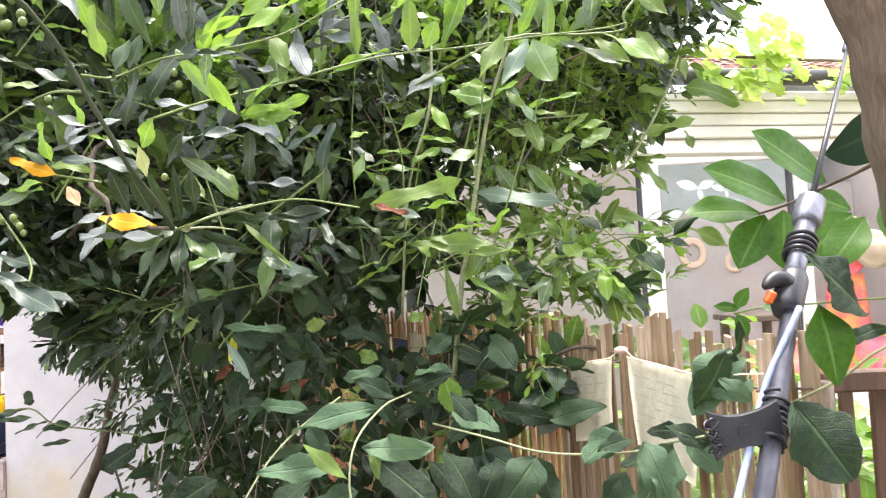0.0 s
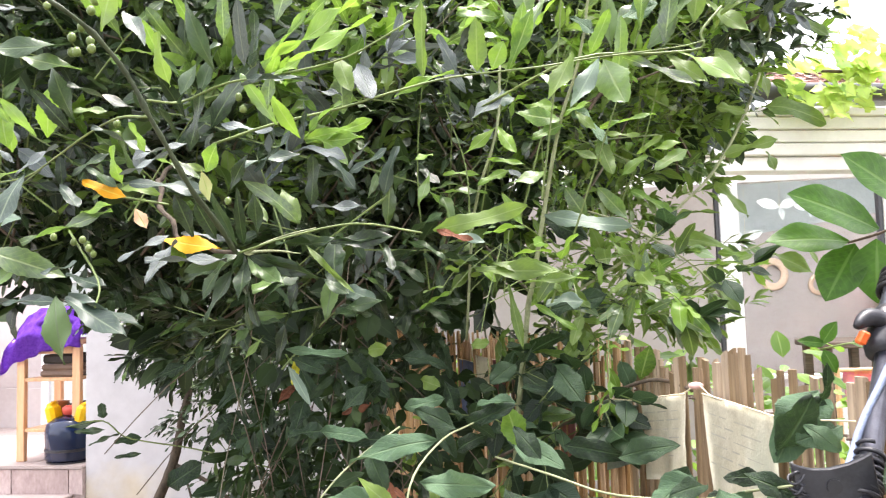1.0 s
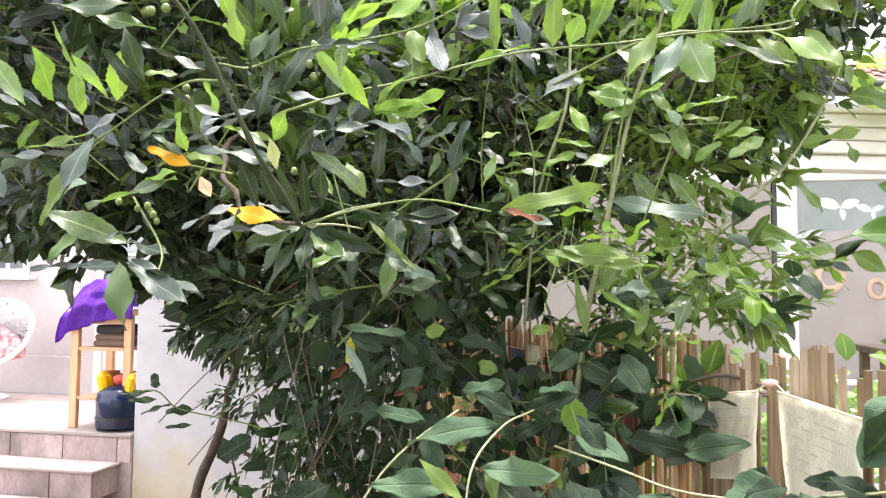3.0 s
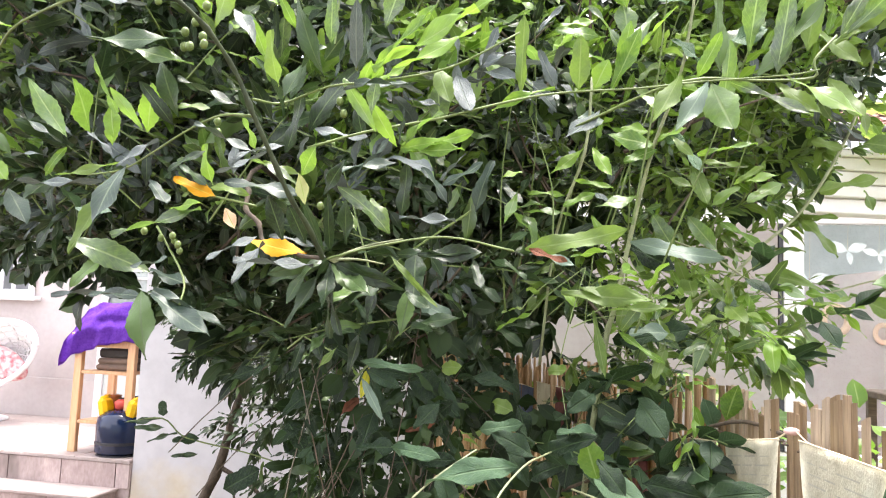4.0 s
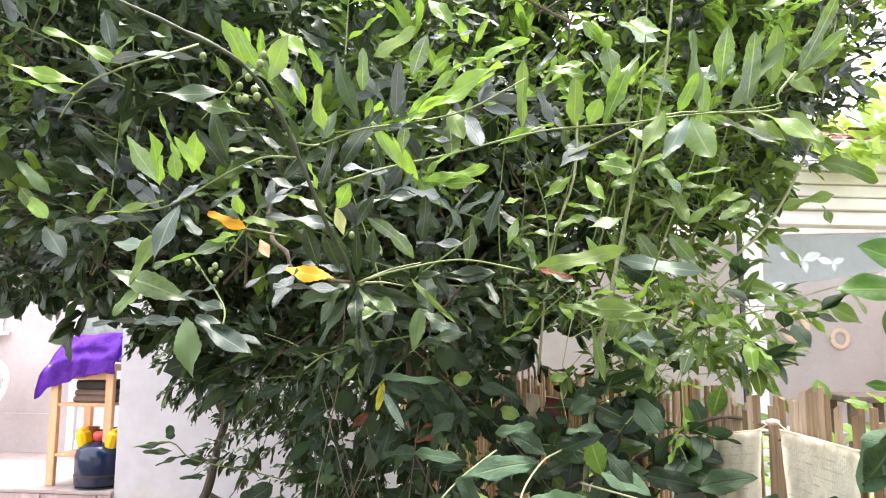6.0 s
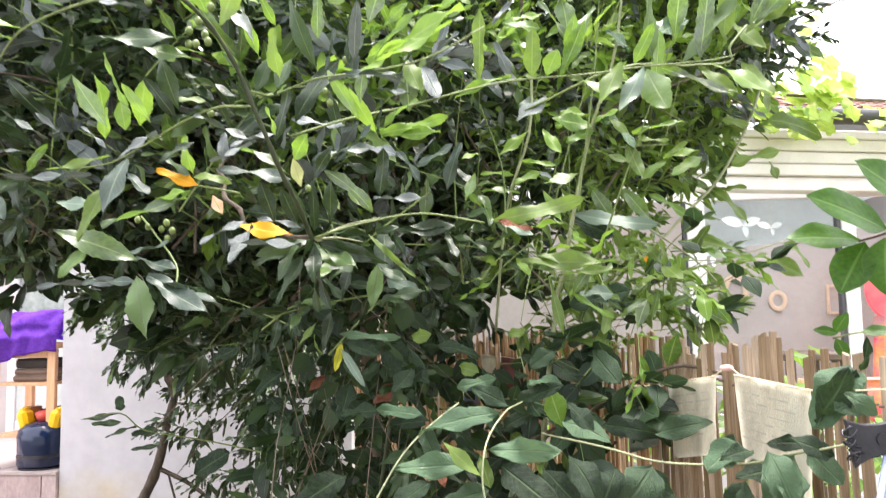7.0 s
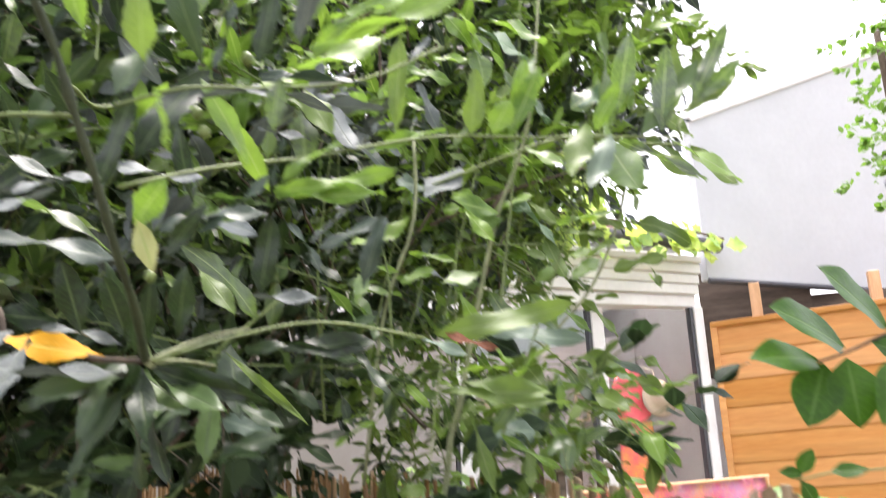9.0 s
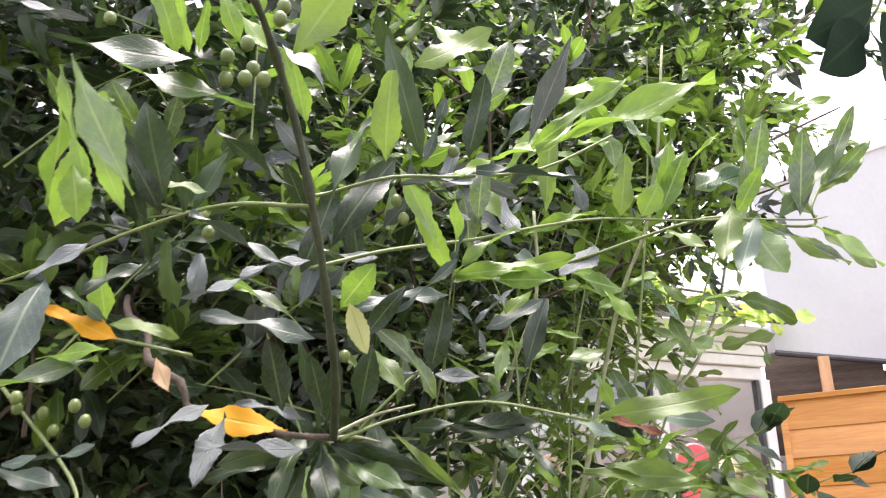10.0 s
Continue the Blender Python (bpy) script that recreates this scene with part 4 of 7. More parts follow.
part("leg", tube([(cx - 0.16, cy + 0.22, cz - 0.16), (cx - 0.18, cy + 0.2, FLOOR_Z + 0.03)], 0.025, 10), WHITE_PAINT, chair, smooth=True)
bm = lathe([(0.0, 0.03), (0.16, 0.028), (0.2, 0.012), (0.2, 0.001), (0.0, 0.001)], 24, at=(cx - 0.18, cy + 0.2, FLOOR_Z))
part("foot", bm, WHITE_PAINT, chair, "round white foot plate", smooth=True)

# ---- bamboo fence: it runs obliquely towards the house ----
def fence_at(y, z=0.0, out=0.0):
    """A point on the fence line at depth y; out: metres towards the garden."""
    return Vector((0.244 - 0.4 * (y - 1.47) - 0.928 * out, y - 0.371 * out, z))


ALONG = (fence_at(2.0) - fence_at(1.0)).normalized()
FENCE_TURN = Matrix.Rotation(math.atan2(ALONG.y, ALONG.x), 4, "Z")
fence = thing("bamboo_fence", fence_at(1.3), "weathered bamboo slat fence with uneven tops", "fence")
rnd = random.Random(3)
slats = []
for k in range(5):
    bm = bmesh.new()
    w, h = 0.0052 + 0.0009 * k, 1.6
    prof = [(-w, 0.0), (-w * 0.9, -0.0026), (-w * 0.3, -0.0042), (w * 0.35, -0.0038), (w * 0.9, -0.0024), (w, 0.0), (w * 0.7, 0.003), (-w * 0.7, 0.003)]
    rows = []
    for i in range(4):
        z = h * i / 3
        sway = 0.006 * math.sin(k * 2 + i * 1.7)
        rows.append([bm.verts.new((x + sway, y, z + (0.002 * x / w * (1 if k % 2 else -1) * (k % 3) if i == 3 else 0))) for x, y in prof])
    for a, b in zip(rows, rows[1:]):
        for i in range(len(prof)):
            bm.faces.new((a[i], a[(i + 1) % len(prof)], b[(i + 1) % len(prof)], b[i]))
    bm.faces.new(rows[0][::-1])
    bm.faces.new(rows[-1])
    me = bpy.data.meshes.new("slat")
    bm.to_mesh(me)
    bm.free()
    me.materials.append(BAMBOO)
    slats.append(me)
y = 0.87
while y < 1.44:
    ob = new("slat", slats[rnd.randrange(5)])
    top = 1.578 + 0.012 * math.sin(y * 23) + rnd.uniform(-0.016, 0.01)
    ob.matrix_basis = Matrix.Translation(fence_at(y, 0, rnd.uniform(-0.003, 0.003))) @ FENCE_TURN @ Matrix.Rotation(radians(rnd.uniform(-0.2, 0.2)), 4, "Y") @ Matrix.Rotation(radians(rnd.uniform(-6, 6)), 4, "Z") @ Matrix.Diagonal((rnd.uniform(0.75, 1.1), 1, top / 1.6, 1))
    attach(ob, fence)
    y += rnd.choice((0.0095, 0.0108, 0.012, 0.0135)) * ((1.0 if rnd.random() < 0.85 else 1.5) if y > 1.12 else (1.15 if rnd.random() < 0.5 else 2.0))
for z in (0.35, 0.95, 1.512):
    pts = [fence_at(yy, z + 0.006 * math.sin(yy * 31), 0.009 * (1 if i % 2 else -1)) for i, yy in enumerate(np.linspace(0.87, 1.45, 36))]
    part("wire", tube(pts, 0.0016, 5), WIRE, fence, "rusty binding wire")
for yy in (0.9, 1.4):
    part("post", tube([fence_at(yy, 0.0, -0.03), fence_at(yy, 1.52, -0.03)], 0.016, 9), BARK, fence, smooth=True)

panel = thing("brown_slat_panel", (0.7, 1.06, 0.0), "dark brown wooden slat panel at the end of the bamboo fence", "fence")
slat_mesh = bpy.data.meshes.new("slat")
bm = boxed((-0.0105, -0.006, 0.0), (0.0105, 0.006, 1.49), bevel=0.002)
bm.to_mesh(slat_mesh)
bm.free()
slat_mesh.materials.append(BROWN_SLAT)
for k in range(14):
    ob = new("slat", slat_mesh)
    ob.matrix_basis = Matrix.Translation((0.56 + 0.034 * k + rnd.uniform(-0.004, 0.004), 1.06 - 0.004 * k, 0.0)) @ Matrix.Rotation(radians(rnd.uniform(-0.3, 0.3)), 4, "Y") @ Matrix.Diagonal((rnd.uniform(0.75, 1.15), 1, rnd.uniform(0.992, 1.012), 1))
    attach(ob, panel)
for z in (0.25, 1.49):
    part("rail", boxed((0.545, 1.012, z), (1.03, 1.03, z + 0.028), bevel=0.003), BROWN_SLAT, panel)

screen = thing("reed_screen", fence_at(2.6), "screen of thin upright reeds bound with wire", "fence")
bm = bmesh.new()
tube([(0, 0, 0), (0.003, 0.001, 0.55), (-0.002, 0, 1.1), (0.0, 0, 1.6)], [0.0052, 0.005, 0.0047, 0.004], 6, bm)
reed = bpy.data.meshes.new("reed")
bm.to_mesh(reed)
bm.free()
reed.materials.append(REED)
y = 1.45
while y < 4.5:
    ob = new("reed", reed)
    ob.matrix_basis = Matrix.Translation(fence_at(y, 0, rnd.uniform(-0.006, 0.006))) @ Matrix.Rotation(radians(rnd.uniform(-1.0, 1.0)), 4, "Y") @ Matrix.Rotation(rnd.uniform(0, 6), 4, "Z") @ Matrix.Diagonal((rnd.uniform(0.7, 1.3), 1, rnd.uniform(0.965, 0.998), 1))
    attach(ob, screen)
    y += rnd.uniform(0.0085, 0.0125)
for z in (0.4, 0.9, 1.44):
    pts = [fence_at(yy, z, 0.008) for yy in np.linspace(1.46, 4.5, 22)]
    part("wire", tube(pts, 0.0015, 5), WIRE, screen, "rusty binding wire")
for yy in (2.1, 3.2, 4.3):
    part("post", tube([fence_at(yy, 0.0, -0.03), fence_at(yy, 1.5, -0.03)], 0.02, 9), BARK, screen, smooth=True)

# ---- faded cloth flags on a cord along the fence ----
cord = thing("flag_cord", fence_at(1.2, 1.53, 0.02), "cream cord tied along the bamboo fence", "cord")
pts = bend([fence_at(1.62, 1.46, 0.018), fence_at(1.45, 1.487, 0.02), fence_at(1.369, 1.503, 0.02), fence_at(1.26, 1.522, 0.02), fence_at(1.216, 1.541, 0.018), fence_at(1.17, 1.527, 0.02), fence_at(1.044, 1.519, 0.02), fence_at(0.93, 1.53, 0.018)], 4)
part("line", tube(pts, 0.0011, 6), CREAM_CORD, cord, smooth=True)
bm = bmesh.new()
bmesh.ops.create_icosphere(bm, subdivisions=2, radius=0.007)
bmesh.ops.transform(bm, matrix=Matrix.Translation(fence_at(1.216, 1.54, 0.02)) @ Matrix.Diagonal((1.6, 1.2, 0.8, 1)), verts=bm.verts)
part("knot", bm, plain("pink_thread", (0.7, 0.45, 0.42), 0.9), cord, "pinkish knot", smooth=True)


def flag(y0, y1, z0, z1, b0, b1, mat, label, seed, ink=True):
    f = thing("cloth_flag", fence_at((y0 + y1) / 2, z0, 0.022), label, "flag", "cloth flags")
    ym = y0 + (y1 - y0) * 0.12
    part("cloth", cloth(bmesh.new(), (fence_at(y0, z0, 0.023), fence_at(y1, z1, 0.023), fence_at(y1 + (y0 - y1) * 0.04, b1, 0.026), fence_at(ym, b0, 0.026)), 12, 12, 0.0025, seed), mat, f, smooth=True)
    part("hem", tube([fence_at(y0, z0, 0.024), fence_at((y0 + y1) / 2, (z0 + z1) / 2 + 0.001, 0.025), fence_at(y1, z1, 0.024)], 0.0013, 6), CREAM_CORD, f, "folded hem")
    if ink:
        r = random.Random(seed)
        for i in range(6):
            z = z0 - 0.024 - 0.0135 * i
            at = r.uniform(0.12, 0.22)
            while at < 0.8:
                to = min(0.88, at + r.uniform(0.08, 0.3))
                w = r.uniform(0.001, 0.0024)
                p, q = fence_at(y0 + (y1 - y0) * at, z + (z1 - z0) * at, 0.0285), fence_at(y0 + (y1 - y0) * to, z + (z1 - z0) * to, 0.0285)
                bm = bmesh.new()
                bm.faces.new([bm.verts.new(v) for v in (p, q, q + Vector((0, 0, w)), p + Vector((0, 0, w)))])
                bmesh.ops.solidify(bm, geom=bm.faces[:], thickness=0.0003)
                part("printed_line", bm, INK, f)
                at = to + r.uniform(0.03, 0.12)
    return f


flag(1.372, 1.238, 1.502, 1.526, 1.375, 1.40, FLAG_CLOTH, "pale faded cloth flag with worn print on the fence", 1)
flag(1.196, 1.046, 1.531, 1.519, 1.385, 1.37, FLAG_CLOTH, "wide pale faded cloth flag with worn print on the fence", 4)
flag(1.51, 1.40, 1.487, 1.497, 1.36, 1.39, FLAG_GREEN, "grey green cloth flag on the bamboo fence", 7)
flag(1.7, 1.63, 1.49, 1.48, 1.34, 1.35, FLAG_RED, "dull red cloth flag on the reed screen", 9, False)
flag(2.32, 2.18, 1.52, 1.52, 1.36, 1.36, FLAG_CLOTH, "small pale cloth flag on the reed screen", 12, False)
flag(2.16, 2.06, 1.52, 1.52, 1.38, 1.37, FLAG_RED, "narrow red cloth flag on the reed screen", 15, False)
flag(2.5, 2.35, 1.5, 1.5, 1.3, 1.3, FLAG_BLUE, "faded blue cloth flag on the reed screen", 18, False)

# ---- telescopic pole leaning over the fence ----
pole = thing("telescopic_pole", (0.0, 0.28, 0.0), "grey telescopic garden pole with black clamps leaning on the fence", "pole")
P0, P1 = Vector((0.415, 0.845, 1.51)), Vector((0.572, 1.053, 1.76))
PD = (P1 - P0).normalized()
Q0, Q1 = P0 + Vector((0.014, 0, 0)), P0 + PD * 0.16 + Vector((0.004, 0, 0))
LD = (Q1 - Q0).normalized()
foot = Q0 - LD * (Q0.z / LD.z)
part("lower_tube", tube([foot + LD * 0.02, Q1], 0.0102, 16), DARK_ALLOY, pole, smooth=True)
part("foot_cap", tube([foot, foot + LD * 0.05], 0.015, 12), BLACK_PLASTIC, pole, smooth=True)
part("upper_tube", tube([P0 + PD * 0.161, P0 + PD * 0.3], 0.0122, 16), GREY_ALLOY, pole, smooth=True)
part("collar", tube([P0 + PD * 0.13, P0 + PD * 0.14, P0 + PD * 0.185, P0 + PD * 0.195], [0.0145, 0.0182, 0.0182, 0.0145], 16), BLACK_PLASTIC, pole, "black twist collar", smooth=True)
part("end_cap", tube([P0 + PD * 0.285, P0 + PD * 0.29, P0 + PD * 0.33, P0 + PD * 0.333], [0.015, 0.0185, 0.0185, 0.016], 12), GREY_ALLOY, pole, "square grey end cap", smooth=True)
part("rod", tube([P0 + PD * 0.325, P0 + PD * 0.5, P0 + PD * 0.705], [0.0042, 0.004, 0.0035], 8), DARK_ROD, pole, "thin dark rod", smooth=True)
part("rod_tip", tube([P0 + PD * 0.70, P0 + PD * 0.705, P0 + PD * 0.725, P0 + PD * 0.733], [0.004, 0.008, 0.008, 0.004], 8), GREY_ALLOY, pole, smooth=True)
for d in (0.222, 0.24):
    part("cord_wrap", tube([P0 + PD * d + 0.0165 * (math.cos(a) * PD.orthogonal().normalized() + math.sin(a) * PD.cross(PD.orthogonal().normalized())) + PD * 0.0015 * a for a in np.linspace(0, 12, 40)], 0.003, 6), DARK_ROD, pole, "dark cord wrapped round the pole", smooth=True)
side = PD.cross(Vector((0, -1, 0))).normalized()
lever = thing("clamp_lever", P0 + PD * 0.16, "black clamp lever with an orange button on the pole", "clamp")
bm = tube(bend([P0 + PD * 0.175 - side * 0.008 + Vector((0, -0.012, 0)), P0 + PD * 0.168 - side * 0.026 + Vector((0, -0.014, 0)), P0 + PD * 0.148 - side * 0.036 + Vector((0, -0.014, 0))], 5), [0.009, 0.0105, 0.0112, 0.011, 0.0105, 0.01, 0.0095, 0.0085, 0.0075, 0.006, 0.004], 10)
part("lever", bm, BLACK_PLASTIC, lever, smooth=True)
part("button", boxed((-0.0045, -0.006, -0.0075), (0.0045, 0.006, 0.0075), bevel=0.002, turn=Matrix.Rotation(radians(30), 4, 'Y')), ORANGE_PLASTIC, lever, "orange button").matrix_basis = Matrix.Translation(P0 + PD * 0.138 - side * 0.026 + Vector((0, -0.012, 0)))
bracket = thing("clamp_bracket", P0, "black moulded bracket lashed to the pole with cord", "bracket")
BC, BX, BZ = Vector((0.404, 0.8145, 1.491)), Vector((1, 0, 0.14)).normalized(), Vector((-0.14, 0, 1)).normalized()
bm = bmesh.new()
out = []
for x, w in ((0.016, 0.026), (0.006, 0.022), (-0.006, 0.0185), (-0.024, 0.0165), (-0.04, 0.0185), (-0.05, 0.0225), (-0.057, 0.0265)):
    out.append([bm.verts.new(BC + BX * x + BZ * s * w + Vector((0, q, 0))) for s, q in ((-1, 0), (1, 0), (1, -0.007), (-1, -0.007))])
for a, b in zip(out, out[1:]):
    for i in range(4):
        bm.faces.new((a[i], a[(i + 1) % 4], b[(i + 1) % 4], b[i]))
bm.faces.new(out[0][::-1])
bm.faces.new(out[-1])
bmesh.ops.bevel(bm, geom=bm.edges[:], offset=0.0012, segments=1, affect="EDGES")
part("plate", bm, BLACK_PLASTIC, bracket)
bm = lathe([(0.0, 0.0), (0.007, 0.0), (0.007, 0.002), (0.0, 0.002)], 14)
bmesh.ops.transform(bm, matrix=Matrix.Translation(BC - BX * 0.023 + Vector((0, -0.007, 0))) @ Matrix.Rotation(radians(90), 4, "X"), verts=bm.verts)
part("bolt", bm, DARK_ROD, bracket)
wind = [Q0 + LD * (-0.055 + 0.0042 * a / 6.283) + (0.0135 + 0.0012 * math.sin(0.9 * a)) * (math.cos(a) * side + math.sin(a) * LD.cross(side)) + LD * 0.003 * math.sin(0.53 * a) for a in np.linspace(0, 86, 280)]
part("lashing", tube(wind, 0.0021, 6), BLACK_PLASTIC, bracket, "black cord lashing", smooth=True)
for k in range(3):
    wind = [BC - BX * (0.053 - 0.003 * math.sin(0.6 * a)) + BZ * (-0.018 + 0.012 * k + 0.003 * a / 6.283 + 0.004 * math.sin(1.3 * a + 2 * k)) + Vector((0, -0.0035, 0)) + (0.0056 + 0.0012 * math.sin(a * 0.77 + k)) * (math.cos(a) * BX + math.sin(a) * Vector((0, 1, 0))) for a in np.linspace(0, 20, 70)]
    part("lashing", tube(wind, 0.0014, 5), BLACK_PLASTIC, bracket, "black cord lashing", smooth=True)
cordb = thing("blue_cord", P0 + Vector((0, -0.02, 0)), "thick pale blue cord running down the pole", "cord")
pts = bend([Q0 + LD * 0.135 + Vector((0.004, -0.015, 0)), Q0 + LD * 0.09 + Vector((-0.006, -0.0135, 0)), Q0 + LD * 0.04 + Vector((-0.014, -0.004, 0)), Q0 + Vector((-0.0165, 0.002, 0)), Q0 - LD * 0.05 + Vector((-0.021, 0.0, 0)), Q0 - LD * 0.3 + Vector((-0.028, 0, 0)), Q0 - LD * 1.2 + Vector((-0.02, 0, 0))], 5)
part("cord", tube(pts, 0.004, 10), ROPE_BLUE, cordb, smooth=True)

# ---- tree with the lemon-like sprig ----
lemon = thing("lemon_tree", (0.95, 1.25, 0.0), "lemon tree with a thick grey trunk and glossy leaves", "tree")
part("trunk", tube(bend([(0.98, 0.84, 0.0), (0.88, 0.82, 0.8), (0.66, 0.8, 1.5), (0.595, 0.8, 1.68), (0.572, 0.8, 1.777), (0.561, 0.8, 1.848), (0.54, 0.8, 1.926), (0.5, 0.82, 2.05), (0.48, 0.9, 2.5), (0.55, 1.05, 3.2)], 5), [0.062 - 0.0007 * i + 0.002 * math.sin(1.3 * i) for i in range(46)], 18), PALE_BARK, lemon, "grey brown ridged trunk", smooth=True)
sprig_stem = part("sprig", tube(bend([(0.581, 1.3, 1.746), (0.623, 1.285, 1.758), (0.676, 1.26, 1.781), (0.709, 1.2, 1.799), (0.744, 1.15, 1.823), (0.74, 0.98, 1.85), (0.6, 0.82, 1.8)], 4), [0.0018 + 0.00012 * i for i in range(25)], 6), BARK, lemon, "thin brown lemon twig", smooth=True)
part("sprig", tube(bend([(0.536, 1.32, 1.581), (0.573, 1.3, 1.591), (0.63, 1.27, 1.594), (0.75, 1.1, 1.6), (0.72, 0.86, 1.55)], 4), 0.0016, 6), GREEN_STEM, lemon, smooth=True)
overhang = part("sprig", tube(bend([(0.424, 1.150, 2.316), (0.454, 1.150, 2.354), (0.503, 1.150, 2.436), (0.622, 1.150, 2.598), (0.52, 0.95, 2.75)], 4), 0.002, 6), DARK_STEM, lemon, smooth=True)

# Lemon crown above the view, added for the shade it casts.
rnd = random.Random(77)
poses = []
for i in range(60):
    c = Vector((rnd.gauss(1.45, 0.3), rnd.gauss(0.7, 0.35), rnd.uniform(2.95, 3.7)))
    if c.x < 0.85:
        continue
    poses.extend(sprig(rnd, c, (rnd.uniform(-1, 1), rnd.uniform(-1, 1), rnd.uniform(-0.4, 0.8)), 0.2, 10, 0.1))
leaf_mass("crown", SMALL_OVAL, poses, CITRUS, lemon, "glossy green lemon leaves added overhead, out of view")

# ---- bay laurel ----
bay = thing("bay_laurel", (-0.6, 1.9, 0.0), "dense bay laurel with dark glossy and bright young leaves", "tree")
part("trunk", tube(bend([(-0.5, 2.6, 0.0), (-0.48, 2.6, 0.7), (-0.52, 2.62, 1.4), (-0.55, 2.65, 2.0), (-0.5, 2.7, 2.7)], 6), [0.045 - 0.0013 * i for i in range(25)], 12), BARK, bay, smooth=True)
part("limb", tube(bend([(-0.54, 2.63, 1.8), (-0.9, 2.5, 2.2), (-1.3, 2.4, 2.5)], 6), [0.014 - 0.0008 * i for i in range(13)], 8), BARK, bay, smooth=True)
part("limb", tube(bend([(-0.54, 2.64, 1.9), (0.0, 2.45, 2.3), (0.35, 2.3, 2.6)], 6), [0.014 - 0.0008 * i for i in range(13)], 8), BARK, bay, smooth=True)
part("limb", tube(bend([(-0.53, 2.6, 1.6), (-0.56, 1.5, 1.93), (-0.53, 1.25, 1.9), (-0.497, 1.19, 1.872), (-0.49, 1.17, 1.838), (-0.452, 1.14, 1.812), (-0.438, 1.13, 1.782), (-0.39, 1.1, 1.772), (-0.352, 1.07, 1.757), (-0.305, 1.036, 1.751)], 3), [0.0042 + 0.0012 * math.sin(2.2 * i) * (i % 3 == 0) - 0.00005 * i for i in range(28)], 8), DARK_BARK, bay, "brown knotted bay branch", smooth=True)
leader = part("leader", tube(bend([(-0.305, 1.036, 1.751), (-0.307, 0.98, 1.787), (-0.314, 0.93, 1.82), (-0.323, 0.89, 1.863), (-0.333, 0.86, 1.901), (-0.345, 0.832, 1.944), (-0.361, 0.792, 1.979), (-0.381, 0.745, 2.0), (-0.43, 0.73, 2.025), (-0.5, 0.71, 2.057), (-0.6, 0.7, 2.1)], 4), [0.0036 - 0.00004 * i + 0.0005 * math.sin(1.9 * i) + 0.001 * (i % 7 == 3) for i in range(41)], 8), DARK_STEM, bay, "dark upright bay shoot", smooth=True)
shoot = part("shoot", tube(bend([(-0.33, 1.02, 1.9), (-0.255, 1.05, 1.93), (-0.162, 1.08, 1.955), (-0.083, 1.1, 1.98), (-0.003, 1.12, 2.0), (0.115, 1.14, 2.011), (0.2, 1.17, 2.028), (0.323, 1.2, 2.044), (0.37, 1.22, 2.058)], 4), [0.0021 - 0.00003 * i for i in range(33)], 7), GREEN_STEM, bay, "long green young shoot", smooth=True)
for pts in (((-0.335, 0.86, 1.92), (-0.329, 0.93, 1.936), (-0.268, 0.93, 1.956), (-0.2, 0.95, 1.969), (-0.121, 0.97, 1.991), (-0.04, 0.99, 2.04)),
            ((-0.299, 1.036, 1.75), (-0.241, 1.07, 1.772), (-0.15, 1.1, 1.79), (-0.05, 1.08, 1.77)),
            ((-0.44, 0.78, 2.03), (-0.471, 0.72, 1.988), (-0.519, 0.74, 1.988), (-0.583, 0.76, 1.974), (-0.64, 0.8, 1.95)),
            ((-0.335, 0.86, 1.9), (-0.396, 0.9, 1.913), (-0.458, 0.93, 1.903), (-0.523, 0.96, 1.883), (-0.597, 1.0, 1.867), (-0.665, 1.02, 1.864)),
            ((-0.438, 1.1, 1.832), (-0.5, 1.1, 1.845), (-0.54, 1.1, 1.85)),
            ((-0.6, 1.1, 1.8), (-0.52, 1.05, 1.72), (-0.505, 1.02, 1.68))):
    part("shoot", tube(bend(pts, 4), [0.0018 - 0.00003 * i for i in range(4 * len(pts) - 3)], 6), GREEN_STEM, bay, smooth=True)
edge_branch = part("shoot", tube(bend([(0.02, 1.3, 2.0), (0.174, 1.2, 2.038), (0.298, 1.25, 2.053), (0.37, 1.25, 2.056), (0.371, 1.25, 2.082), (0.408, 1.27, 2.127)], 4), 0.0022, 6), GREEN_STEM, bay, smooth=True)
side_stem = part("shoot", tube(bend([(0.73, 1.95, 2.6), (0.672, 1.92, 2.359), (0.633, 1.9, 2.22), (0.574, 1.87, 2.084), (0.495, 1.85, 1.955), (0.407, 1.83, 1.871), (0.306, 1.8, 1.774), (0.1, 1.8, 1.65)], 4), 0.0035, 6), PALE_STEM, bay, "thin pale outer stem", smooth=True)
for pts in (((0.2, 1.6, 1.85), (0.29, 1.65, 1.819), (0.435, 1.75, 1.729), (0.505, 1.8, 1.639)), ((0.43, 1.9, 1.7), (0.522, 2.0, 1.756), (0.652, 2.05, 1.802), (0.713, 2.06, 1.82))):
    part("shoot", tube(bend(pts, 4), 0.002, 6), PALE_STEM, bay, smooth=True)


def berry(at, r, parent):
    bm = bmesh.new()
    bmesh.ops.create_icosphere(bm, subdivisions=2, radius=r)
    bmesh.ops.transform(bm, matrix=Matrix.Translation(at) @ Matrix.Diagonal((0.92, 0.92, 1.1, 1)), verts=bm.verts)
    part("berry", bm, BERRY, parent, smooth=True)


